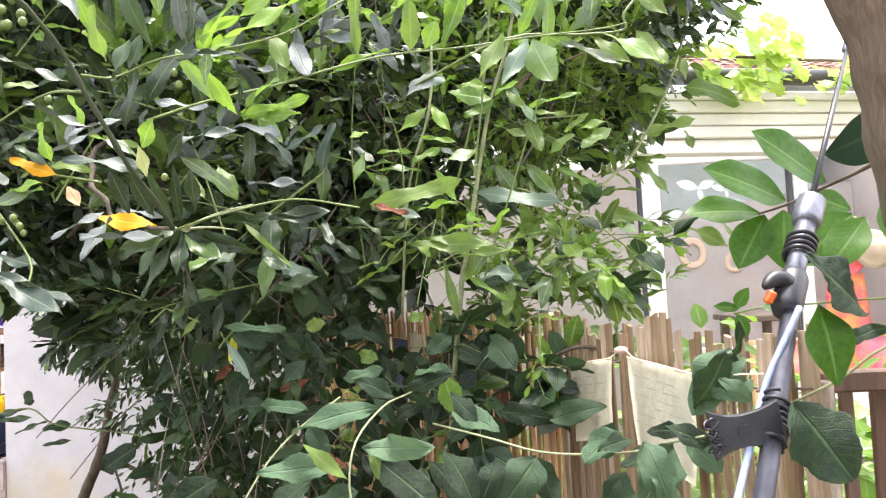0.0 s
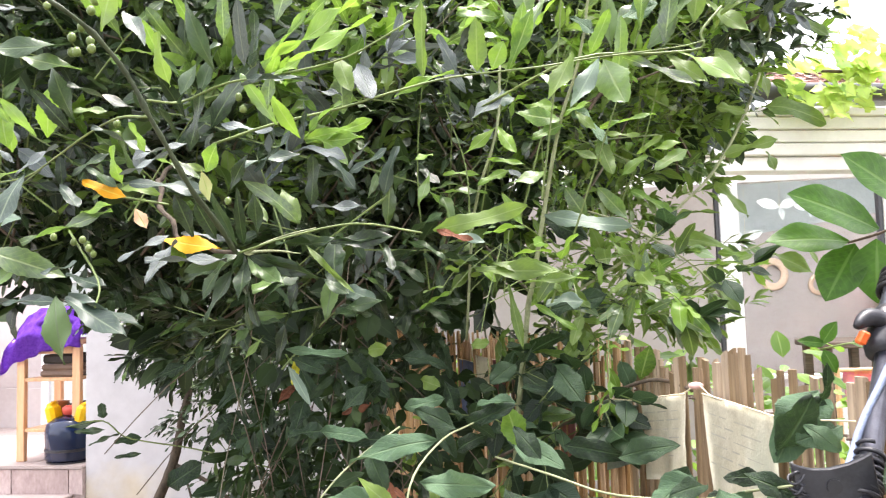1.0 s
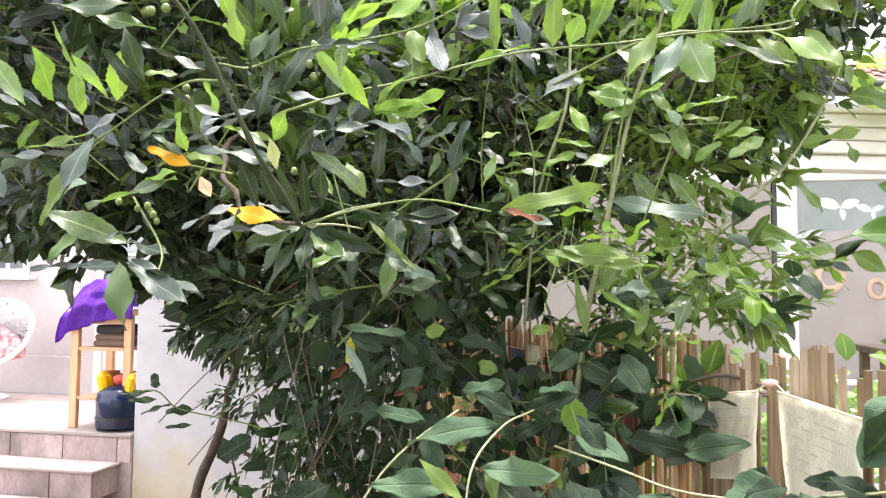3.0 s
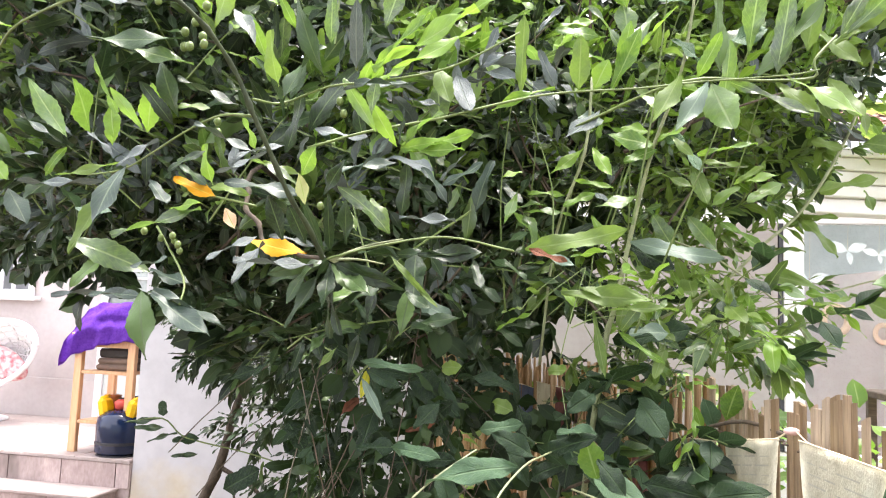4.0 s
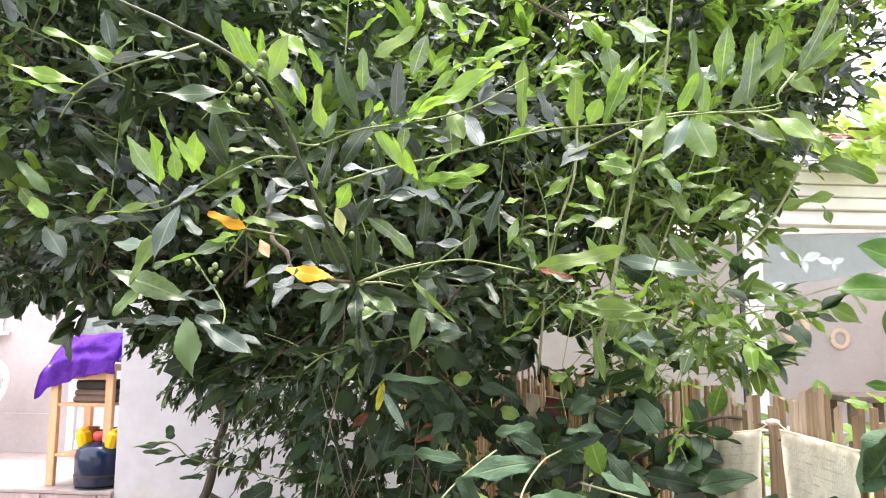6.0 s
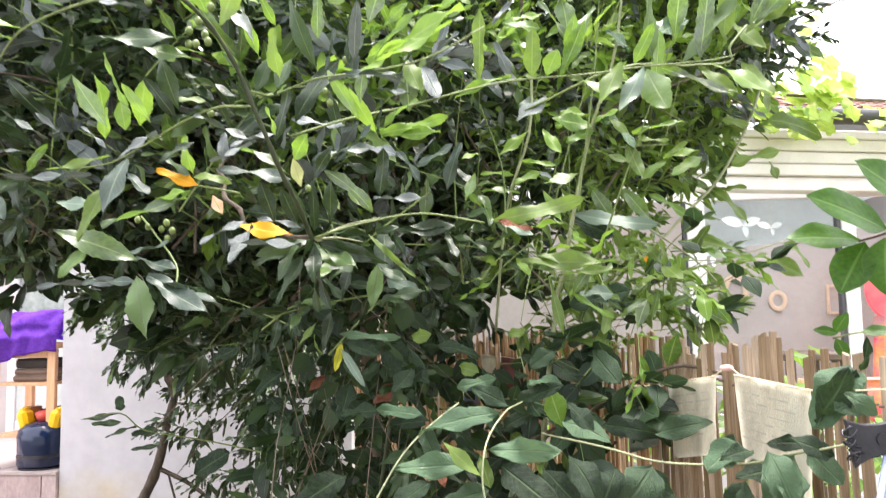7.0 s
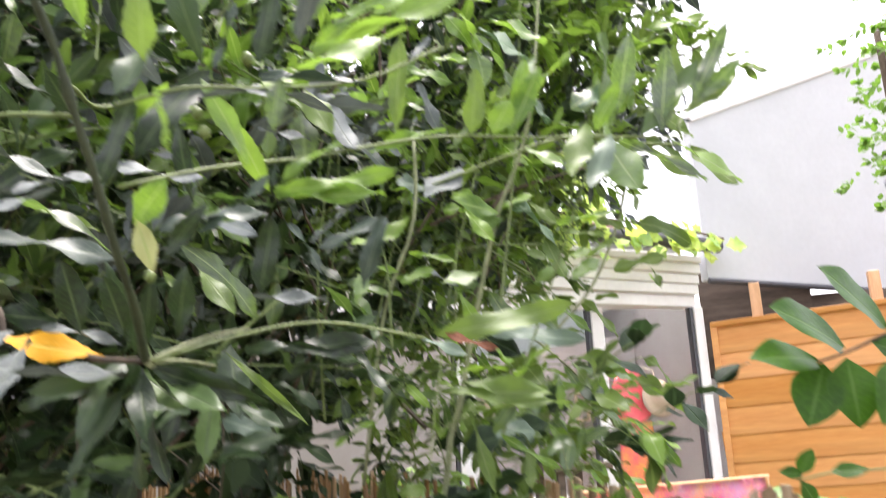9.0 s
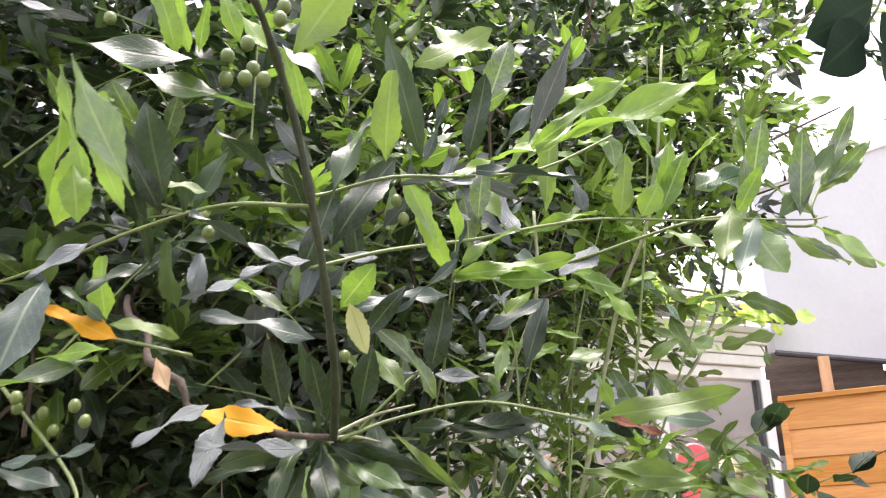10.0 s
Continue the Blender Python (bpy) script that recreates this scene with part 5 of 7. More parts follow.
for x, y, z in ((-0.38, 0.8, 1.991), (-0.392, 0.8, 1.98), (-0.379, 0.79, 1.959), (-0.392, 0.8, 1.963), (-0.368, 0.8, 1.965), (-0.376, 0.81, 1.978), (-0.357, 0.79, 2.015), (-0.359, 0.785, 2.002), (-0.41, 0.92, 1.897), (-0.417, 0.93, 1.914),
                (-0.502, 1.0, 1.762), (-0.511, 1.0, 1.774), (-0.555, 1.0, 1.78), (-0.495, 0.9, 2.065), (-0.299, 1.0, 1.817), (-0.261, 0.95, 1.943), (-0.255, 0.95, 1.927), (-0.221, 0.9, 1.969), (-0.579, 1.08, 1.78), (-0.547, 1.08, 1.761), (-0.557, 1.08, 1.776)):
    berry((x, y, z), 0.0053, leader)

rnd = random.Random(21)


def in_gap(x, y, z):
    """Openings low in the crown: over the reed screen, and onto its top."""
    over = abs(x + 0.02 - 0.04 * (2 - y)) < 0.088 and abs(z - 1.662) < 0.06
    return over or (y < 2.3 and abs(x + 0.1 - 0.084 * (2.2 - y)) < 0.055 and abs(z - 1.56 - 0.04 * (2.2 - y)) < 0.05)


def open_gap(poses):
    """Those leaves that leave the openings free."""
    return [m for m in poses if not in_gap(*(m @ Vector((0.55, 0, 0))))]


def in_bay(x, y, z):
    wob = noise.noise((x * 3, y * 3, z * 3)) + 0.5 * noise.noise((x * 9, y * 9, z * 9))
    right = 0.17 + 0.3 * (y - 1.2) + min(0.38, 0.85 * max(0.0, z - 1.93 - 0.09 * (y - 1.2))) + 0.32 * max(0.0, z - 2.4) + 0.12 * wob
    a = (x - 0.05) / y
    low = 1.65 + y * (0.09 - 0.13 * smooth_step(a, -0.62, -0.42)) + 0.05 * wob + (0.07 * (1 - smooth_step(a, -0.62, -0.45)) if y < 1.6 else 0.0)
    return -2.6 < x < right and low < z < 1.76 + 0.75 * (y - 0.33) and not in_gap(x, y, z)


def sky_hole(x, y, z):
    """Thin places high in the crown that let the sky through."""
    a, e = (x - 0.05) / y, (z - 1.65) / y
    return e > 0.2 and noise.noise((a * 13, e * 15, 2.7)) > 0.34 - 0.3 * smooth_step(e, 0.25, 0.45) and abs(a + 0.2) < 0.35


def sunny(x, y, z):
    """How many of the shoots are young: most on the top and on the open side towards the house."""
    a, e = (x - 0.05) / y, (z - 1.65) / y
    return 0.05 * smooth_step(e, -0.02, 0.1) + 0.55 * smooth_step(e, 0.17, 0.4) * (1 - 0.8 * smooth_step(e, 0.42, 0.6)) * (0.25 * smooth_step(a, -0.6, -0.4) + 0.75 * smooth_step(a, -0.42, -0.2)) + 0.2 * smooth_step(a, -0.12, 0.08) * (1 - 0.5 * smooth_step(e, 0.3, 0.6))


KINDS = (("leaves_young", YOUNG, "bright yellow green young bay leaves"), ("leaves_green", BAY, "glossy green bay leaves of mixed age"), ("leaves_old", BAY_DARK, "dark glossy old bay leaves with crown shade in their colour"), ("leaves_olive", OLIVE, "dull olive bay leaves"), ("leaves_silver", BAY_SHEEN, "bay leaves with sky sheen put into their pale colour"))
stems = bmesh.new()


def layer(suffix, shapes, count, y0, y1, size, clump, leaves, old, xs=(-2.6, 0.95), zs=(1.5, 3.7)):
    bins = [[] for k in KINDS]
    n = 0
    while n < count:
        p = Vector((rnd.uniform(*xs), rnd.uniform(y0, y1), rnd.uniform(*zs)))
        if not in_bay(*p) or noise.noise(p * 7.0) < clump or (y0 > 1.4 and sky_hole(*p)) or p.z > 2.15 + 0.62 * (p.y - 0.6) or p.x < -0.35 - 0.76 * p.y:
            continue
        if p.y < 1.95 and -0.62 < (p.x - 0.05) / p.y < -0.27 and (p.z - 1.65) / p.y < 0.13 and rnd.random() < 0.75:
            continue
        if p.y > 2.0 and (p.z - 1.65) / p.y > 0.28 and -0.45 < p.x / p.y < 0.05 and rnd.random() < 0.35:
            continue
        if p.y < 1.64 and p.x > -0.14:
            continue
        if p.y > 1.9 and -0.05 < (p.x - 0.05) / p.y < 0.2 and (p.z - 1.65) / p.y < 0.12 and rnd.random() < 0.4:
            continue
        n += 1
        way = Vector((rnd.uniform(-1.0, 1.0), -rnd.uniform(-0.2, 0.8), rnd.uniform(-0.45, 0.75))).normalized()
        ln = rnd.uniform(0.09, 0.2)
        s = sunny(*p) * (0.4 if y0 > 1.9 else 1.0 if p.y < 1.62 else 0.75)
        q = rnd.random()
        # Inner and lower shoots turn dark: crown shade set by leaf colour.
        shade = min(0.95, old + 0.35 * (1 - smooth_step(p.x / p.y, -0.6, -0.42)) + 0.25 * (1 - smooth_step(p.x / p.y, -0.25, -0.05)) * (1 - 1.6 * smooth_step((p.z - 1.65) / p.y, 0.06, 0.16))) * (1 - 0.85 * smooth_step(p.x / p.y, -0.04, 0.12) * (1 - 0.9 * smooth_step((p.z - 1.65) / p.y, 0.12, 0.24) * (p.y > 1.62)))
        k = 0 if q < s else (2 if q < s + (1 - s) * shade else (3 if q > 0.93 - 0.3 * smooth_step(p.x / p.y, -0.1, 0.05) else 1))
        # High shoots more often take the leaf with sky sheen in its colour.
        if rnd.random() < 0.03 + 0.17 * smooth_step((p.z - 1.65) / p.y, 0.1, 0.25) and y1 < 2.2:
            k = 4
        # Low on the left, shade is put in by swapping to dark leaves.
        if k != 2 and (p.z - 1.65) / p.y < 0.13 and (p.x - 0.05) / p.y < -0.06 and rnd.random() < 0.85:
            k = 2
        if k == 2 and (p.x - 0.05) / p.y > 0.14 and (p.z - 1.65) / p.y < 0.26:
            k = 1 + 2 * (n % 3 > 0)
        small = 1 - 0.25 * smooth_step(p.x / p.y, -0.1, 0.1)
        bins[k].extend(open_gap(sprig(rnd, p, way, ln, rnd.randint(*leaves), size * small * rnd.uniform(0.85, 1.15))))
        if n % 3 == 0 or y1 < 1.6:
            tube([p - way * 0.06, p + way * ln * 0.5 + Vector((0, 0, 0.006)), p + way * ln], [0.0022, 0.0016, 0.0009], 4, stems)
    for (name, mat, label), poses in zip(KINDS, bins):
        if y0 < 1.4:
            for k, m in enumerate([q for q in poses if q.translation.y < 1.42]):
                leaf_object(shapes, k, mat, m, bay)
            poses = [q for q in poses if q.translation.y >= 1.42]
        if poses:
            leaf_mass(name + suffix, shapes, poses, mat, bay, label)


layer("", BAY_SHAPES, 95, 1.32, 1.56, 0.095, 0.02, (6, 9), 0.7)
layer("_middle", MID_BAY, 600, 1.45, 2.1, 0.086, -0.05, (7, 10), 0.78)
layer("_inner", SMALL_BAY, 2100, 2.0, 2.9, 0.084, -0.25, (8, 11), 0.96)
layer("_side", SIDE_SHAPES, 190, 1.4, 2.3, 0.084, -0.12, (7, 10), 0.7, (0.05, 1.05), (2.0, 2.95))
n = 0
back_leaves = []
while n < 1150:
    p = Vector((rnd.uniform(-2.4, 1.0), rnd.uniform(2.7, 3.2), rnd.uniform(1.62, 3.8)))
    if not in_bay(*p) or sky_hole(*p) or ((p.x - 0.05) / p.y > -0.03 and (p.z - 1.65) / p.y < 0.17) or (p.x - 0.05) / p.y > 0.2 + 0.3 * max(0.0, (p.z - 1.65) / p.y - 0.12) or ((p.z - 1.65) / p.y > 0.4 and rnd.random() < 0.3):
        continue
    n += 1
    back_leaves.extend(sprig(rnd, p, (rnd.uniform(-0.9, 0.9), -rnd.uniform(0.0, 1.0), rnd.uniform(-0.5, 0.8)), 0.2, 9, 0.13, rise=0.1))
# Leaves above the view, added to shade the left of the crown.
shading_leaves = []
for i in range(240):
    y = rnd.uniform(1.1, 2.4)
    p = (rnd.uniform(-1.9, -0.5), y, 2.45 + 0.65 * (y - 1.1) + rnd.uniform(0.0, 0.4))
    shading_leaves.extend(sprig(rnd, p, (rnd.uniform(-0.9, 0.9), rnd.uniform(-0.8, 0.8), rnd.uniform(0.0, 0.8)), 0.2, 9, 0.12))
leaf_mass("leaves_high", SMALL_BAY, shading_leaves, BAY, bay, "green bay leaves added above the view to shade the crown")
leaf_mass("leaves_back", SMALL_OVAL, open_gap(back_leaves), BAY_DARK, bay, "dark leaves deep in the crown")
for i in range(12):
    p = Vector((rnd.uniform(-0.25, 0.5), rnd.uniform(1.3, 1.75), rnd.uniform(1.62, 1.85)))
    top = p + Vector((rnd.uniform(-0.05, 0.22), rnd.uniform(-0.15, 0.05), rnd.uniform(0.25, 0.55)))
    if in_bay(*p) and in_bay(*top):
        tube(bend([p, p.lerp(top, 0.5) + Vector((rnd.uniform(-0.02, 0.02), 0, 0)), top], 4), [0.0021 - 0.00015 * k for k in range(9)], 5, stems)
bare = bmesh.new()
n = 0
while n < 240:
    p = Vector((rnd.uniform(-2.2, 0.7), rnd.uniform(1.6, 2.6), rnd.uniform(1.6, 3.3)))
    if not in_bay(*p):
        continue
    n += 1
    d = Vector((rnd.uniform(-0.8, 0.8), rnd.uniform(-0.5, 0.2), rnd.uniform(0.1, 0.9))).normalized()
    ln = rnd.uniform(0.15, 0.4)
    tube([p, p + d * ln * 0.5 + Vector((rnd.uniform(-0.03, 0.03), 0, 0.01)), p + d * ln], [0.0042, 0.003, 0.0015], 5, bare)
main_rnd, rnd = rnd, random.Random(77)
layer("_upper", SIDE_SHAPES, 170, 1.65, 2.6, 0.09, -0.25, (7, 10), 0.85, (0.2, 1.2), (2.4, 3.3))
rnd = main_rnd
tagged(part("branch_mass", bare, BARK, bay, "thin bare brown branches"), kind="stuff")
tagged(part("twig_mass", stems, GREEN_STEM, bay, "thin green twigs"), kind="stuff")

# ---- broad-leaved climber low in front of the fence ----
climber = thing("broad_leaf_climber", (-0.25, 1.6, 0.0), "climbing shrub with broad blue green leaves before the fence", "shrub")
for k, pts in enumerate((((-0.3, 1.7, 0), (-0.32, 1.6, 0.8), (-0.25, 1.4, 1.5)), ((-0.2, 1.75, 0), (-0.1, 1.6, 0.7), (0.0, 1.4, 1.45)), ((-0.5, 1.8, 0), (-0.55, 1.7, 0.7), (-0.5, 1.5, 1.5)))):
    part("stem", tube([q + Vector((0.012 * math.sin(9 * q.z + k), 0, 0)) for q in bend(pts, 6)], [0.008 - 0.0004 * i for i in range(13)], 7), DARK_STEM, climber, smooth=True)
tall_stem = part("stem", tube(bend([(0.23, 1.36, 2.4), (0.197, 1.38, 2.137), (0.153, 1.42, 2.004), (0.131, 1.44, 1.918), (0.11, 1.46, 1.819), (0.088, 1.48, 1.708), (0.07, 1.5, 1.618), (0.03, 1.52, 1.2), (0.0, 1.55, 0.0)], 4), [0.0021 + 0.00013 * i for i in range(33)], 8), PALE_STEM, climber, "tall pale climber stem", smooth=True)
part("stem", tube(bend([(0.04, 1.5, 2.15), (0.03, 1.48, 2.0), (-0.02, 1.5, 1.85), (-0.05, 1.55, 1.6)], 4), 0.003, 6), PALE_STEM, climber, smooth=True)
vine_stem = part("stem", tube(bend([(0.0, 1.0, 0.9), (-0.031, 0.92, 1.332), (-0.043, 0.93, 1.368), (-0.055, 0.94, 1.413), (-0.05, 0.97, 1.462), (-0.027, 1.06, 1.49), (-0.008, 1.16, 1.491), (0.012, 1.25, 1.491)], 4), 0.0014, 7), PALE_STEM, climber, "pale green forked stem", smooth=True)
part("stem", tube(bend([(-0.25, 1.0, 0.9), (-0.239, 0.95, 1.328), (-0.208, 0.96, 1.372), (-0.174, 1.0, 1.432), (-0.141, 1.05, 1.468), (-0.098, 1.12, 1.498)], 4), 0.0013, 7), PALE_STEM, climber, smooth=True)
part("stem", tube(bend([(-0.1, 1.7, 1.3), (0.05, 1.5, 1.4), (0.131, 1.42, 1.453), (0.2, 1.4, 1.498), (0.253, 1.36, 1.528), (0.294, 1.33, 1.537), (0.335, 1.25, 1.527)], 4), 0.0032, 7), BARK, climber, smooth=True)
fence_stem = part("stem", tube(bend([(0.03, 1.2, 1.44), (0.117, 1.1, 1.434), (0.182, 1.06, 1.421), (0.248, 1.03, 1.421), (0.302, 1.0, 1.429), (0.34, 0.97, 1.445), (0.385, 0.93, 1.462), (0.43, 0.9, 1.485), (0.49, 0.84, 1.53), (0.525, 0.8, 1.568), (0.58, 0.72, 1.6)], 4), 0.0016, 7), PALE_STEM, climber, "pale stem trailing along the fence", smooth=True)
n = 0
while n < 210:
    y = rnd.uniform(1.22, 2.0)
    x = rnd.uniform(-0.75, 0.3)
    z = rnd.uniform(0.85, 1.66)
    if x > fence_at(y).x - 0.08 or z < 1.0 + 0.3 * noise.noise((x * 4, y * 2, 3)) or x < -0.5 - 0.2 * (y - 1.2) or in_gap(x, y, z) or z > 1.62:
        continue
    n += 1
    if x < -0.2 and n % 3 > 0:
        continue
    way = (rnd.uniform(-1, 1), -rnd.uniform(0.1, 0.9), rnd.uniform(-0.9, 0.25))
    leaf_object(BROAD_SHAPES, n, rnd.choice((BROAD, BROAD, BROAD, BROAD, BAY, OLIVE) if n % 4 == 0 else (BROAD, BROAD, BROAD, BROAD)), leaf_pose((x, y, z), way, (rnd.uniform(-0.7, 0.7), rnd.uniform(-1.0, -0.2), 0.45), rnd.uniform(0.045, 0.08), rnd.uniform(0.75, 1.2)), climber)
more, hanging_twigs = [], bmesh.new()
for i in range(1700):
    y = rnd.uniform(1.5, 2.3)
    x = rnd.uniform(-0.95, 0.2)
    z = rnd.uniform(0.3, 1.72)
    if x > fence_at(y).x - 0.06 or x < -0.5 - 0.2 * (y - 1.2) or in_gap(x, y, z):
        continue
    more.append(leaf_pose((x, y, z), (rnd.uniform(-1, 1), -rnd.uniform(0, 0.9), rnd.uniform(-0.9, 0.3)), (rnd.uniform(-0.8, 0.8), -0.8, 0.4), rnd.uniform(0.04, 0.075)))
leaf_mass("leaves", SMALL_OVAL, open_gap(more), CLIMBER_SHADE, climber, "dark blue green leaves, shade put into their colour")
more = []
while len(more) < 1000:
    x, y, z = rnd.uniform(-0.78, -0.12), rnd.uniform(1.3, 1.75), rnd.uniform(0.95, 1.66)
    if in_gap(x, y, z - 0.05) or x < -0.46 - 0.22 * (y - 1.2) + 0.08 * noise.noise((x * 4, y, z * 7)) or noise.noise((x * 8, y * 8, z * 8)) < -0.05:
        continue
    way = Vector((rnd.uniform(-0.8, 0.8), -rnd.uniform(-0.1, 0.6), -rnd.uniform(0.2, 1.0))).normalized()
    more.extend(sprig(rnd, (x, y, z), way, rnd.uniform(0.06, 0.14), rnd.randint(5, 9), rnd.uniform(0.042, 0.065), rise=0.3))
    if rnd.random() < 0.3:
        tube(bend([Vector((x, y, z)) - way * 0.08 * (1 - k) + way * 0.05 * k + Vector((rnd.uniform(-0.022, 0.022), rnd.uniform(-0.02, 0.02), 0.1 - 0.06 * k)) for k in range(4)], 2), 0.0011, 4, hanging_twigs)
leaf_mass("leaves_small", MID_BAY, open_gap(more), CLIMBER_SHADE, climber, "small hanging leaves with shade put into their dark colour")
tagged(part("twig_mass", hanging_twigs, BARK, climber, "thin hanging twigs"), kind="stuff")

# leafy shoots of the climber over the fence top
over = {OLIVE: [], BAY: [], YOUNG: [], BROAD: []}
shoots = bmesh.new()
n = 0
while n < 75:
    p = Vector((rnd.uniform(-0.06, 0.5), rnd.uniform(1.36, 1.8), rnd.uniform(1.42, 1.76)))
    edge = fence_at(p.y).x - 0.07 - 0.5 * max(0.0, 1.38 - p.y) if p.z < 1.6 else 0.02 + 0.24 * p.y + 0.12 * noise.noise(p * 6)
    if p.x > edge or in_gap(*p) or noise.noise(p * 9) < -0.15:
        continue
    n += 1
    way = Vector((rnd.uniform(-0.7, 0.9), -rnd.uniform(0.0, 0.7), rnd.uniform(-0.7, 0.5))).normalized()
    ln = rnd.uniform(0.06, 0.15)
    over[rnd.choice((BROAD, BROAD, BROAD, BAY) if p.z < 1.6 else (OLIVE, OLIVE, BAY, BAY, BROAD, YOUNG))].extend(sprig(rnd, p, way, ln, rnd.randint(4, 7), rnd.uniform(0.05, 0.075)))
    tube(bend([p - way * 0.05, p + way * ln * 0.5 + Vector((0, 0, 0.008)), p + way * ln], 3), 0.0011, 4, shoots)
for mat, poses in over.items():
    leaf_mass("leaves_over", SMALL_OVAL if mat is BROAD else SIDE_SHAPES, open_gap(poses), mat, climber, "green climber leaves hanging over the fence")
tagged(part("shoot_mass", shoots, GREEN_STEM, climber, "thin green climber shoots"), kind="stuff")

wall_twig = part("stem", tube(bend([(-1.173, 1.93, 1.38), (-1.071, 1.93, 1.395), (-1.019, 1.94, 1.354), (-0.958, 1.95, 1.337), (-0.832, 1.98, 1.311), (-0.6, 1.9, 1.28)], 4), 0.0022, 6), GREEN_STEM, climber, smooth=True)

# ---- small-leaved dark shrub against the white wall ----
dark = thing("dark_shrub", (-2.0, 3.72, 0.0), "dark small-leaved shrub with a crooked stem by the wall", "shrub")
part("stem", tube(bend([(-2.05, 3.72, 0.0), (-1.95, 3.71, 0.53), (-1.908, 3.71, 0.719), (-1.835, 3.71, 0.879), (-1.793, 3.71, 1.013), (-1.772, 3.73, 1.173), (-1.751, 3.75, 1.28), (-1.795, 3.76, 1.39), (-1.774, 3.8, 1.527), (-1.671, 3.8, 1.693)], 4), [0.03 - 0.0004 * i + 0.004 * math.sin(1.7 * i) * (i % 3 == 0) for i in range(37)], 8), DARK_BARK, dark, "crooked dark stem", smooth=True)
part("twig", tube(bend([(-1.81, 3.71, 0.92), (-1.64, 3.71, 0.84), (-1.45, 3.74, 0.69), (-1.22, 3.8, 0.57)], 4), [0.013 - 0.0006 * i for i in range(13)], 6), DARK_BARK, dark, smooth=True)
part("twig", tube(bend([(-1.76, 3.71, 0.9), (-1.68, 3.67, 0.65), (-1.72, 3.67, 0.36)], 4), 0.006, 6), DARK_BARK, dark, smooth=True)
poses = []
n = 0
while n < 300:
    x, y, z = rnd.uniform(-2.25, -0.9), rnd.uniform(3.45, 4.15), rnd.uniform(0.65, 2.08)
    low = 0.65 + 0.88 * smooth_step(-x, 1.4, 1.76) + 0.32 * smooth_step(-x, 1.76, 2.2)
    if z < low + 0.17 * noise.noise((x * 3, y * 3, z * 3)) or (z < 1.4 and noise.noise((x * 5, y * 5, z * 5)) < -0.1):
        continue
    n += 1
    poses.extend(sprig(rnd, (x, y, z), (rnd.uniform(-1, 0.3), rnd.uniform(-0.6, 0.2), rnd.uniform(-1.2, 0.0)), 0.24, 10, 0.1, spread=38, wide=0.72))
leaf_mass("leaves", MID_BAY, poses, BAY_DARK, dark, "small dark leaves")

# ---- grape vine on the eaves and the far tree ----
grape = thing("grape_vine", (2.2, 6.6, 3.15), "yellow green grape vine trailing along the gutter", "vine")
part("cane", tube(bend([(0.5, 6.62, 3.28), (1.6, 6.55, 3.33), (2.6, 6.5, 3.3), (3.4, 6.52, 3.29), (4.1, 6.58, 3.25)], 6), 0.012, 6), BARK, grape)
poses = []
for i in range(120):
    x = rnd.uniform(1.7, 4.1) if i % 5 < 3 else rnd.gauss(2.2, 0.2)
    tall = 0.16 + 0.6 * math.exp(-((x - 2.2) / 0.24) ** 2) * (i % 5 > 2)
    poses.append(leaf_pose((x, 6.5 + rnd.uniform(-0.1, 0.12), 3.24 + rnd.uniform(-0.14 - 0.3 * (i % 7 == 0 and 1.9 < x < 3.3), tall)), (rnd.uniform(-0.7, 0.7), -0.5, rnd.uniform(-1, 0.2)), (rnd.uniform(-0.4, 0.4), -1, 0.6), rnd.uniform(0.1, 0.2)))
leaf_mass("leaves", LOBED, poses, VINE, grape, "lobed yellow green vine leaves")
grape.matrix_basis = Matrix.Translation((0, 0, 0.03)) @ EAVES @ grape.matrix_basis

ftree = thing("garden_tree", (6.0, 6.1, 0.0), "garden tree with sparse light green crown", "tree")
part("trunk", tube(bend([(6.3, 6.1, -0.3), (6.1, 6.1, 2.0), (5.75, 6.05, 3.4), (5.45, 6.0, 4.0), (5.4, 6.0, 5.2)], 5), [0.09 - 0.003 * i for i in range(21)], 10), PALE_BARK, ftree, smooth=True)
poses = []
for i in range(110):
    c = Vector((rnd.gauss(5.6, 0.35), rnd.gauss(6.0, 0.25), rnd.uniform(3.2, 5.9)))
    if c.x < 5.05 + 0.25 * noise.noise(c * 3):
        continue
    poses.extend(sprig(rnd, c, (rnd.uniform(-1, 1), rnd.uniform(-1, 1), rnd.uniform(-0.5, 0.8)), 0.25, 14, 0.085))
leaf_mass("leaves", SMALL_OVAL, poses, HEDGE, ftree, "light green leaves in loose clumps")
ftree.matrix_basis = Matrix.Translation((-0.05, 0.3, 1.7)) @ Matrix.Scale(0.86, 4) @ Matrix.Translation((0.3, -0.35, -1.7)) @ ftree.matrix_basis

# ---- single leaves that stand out, each between its stalk and its tip ----
LEAF_WIDTH = {id(BAY_SHAPES): 0.29, id(BROAD_SHAPES): 0.56, id(OVAL_SHAPES): 0.43}
SKYWARD = (BAY_SHEEN, BAY_GREY)


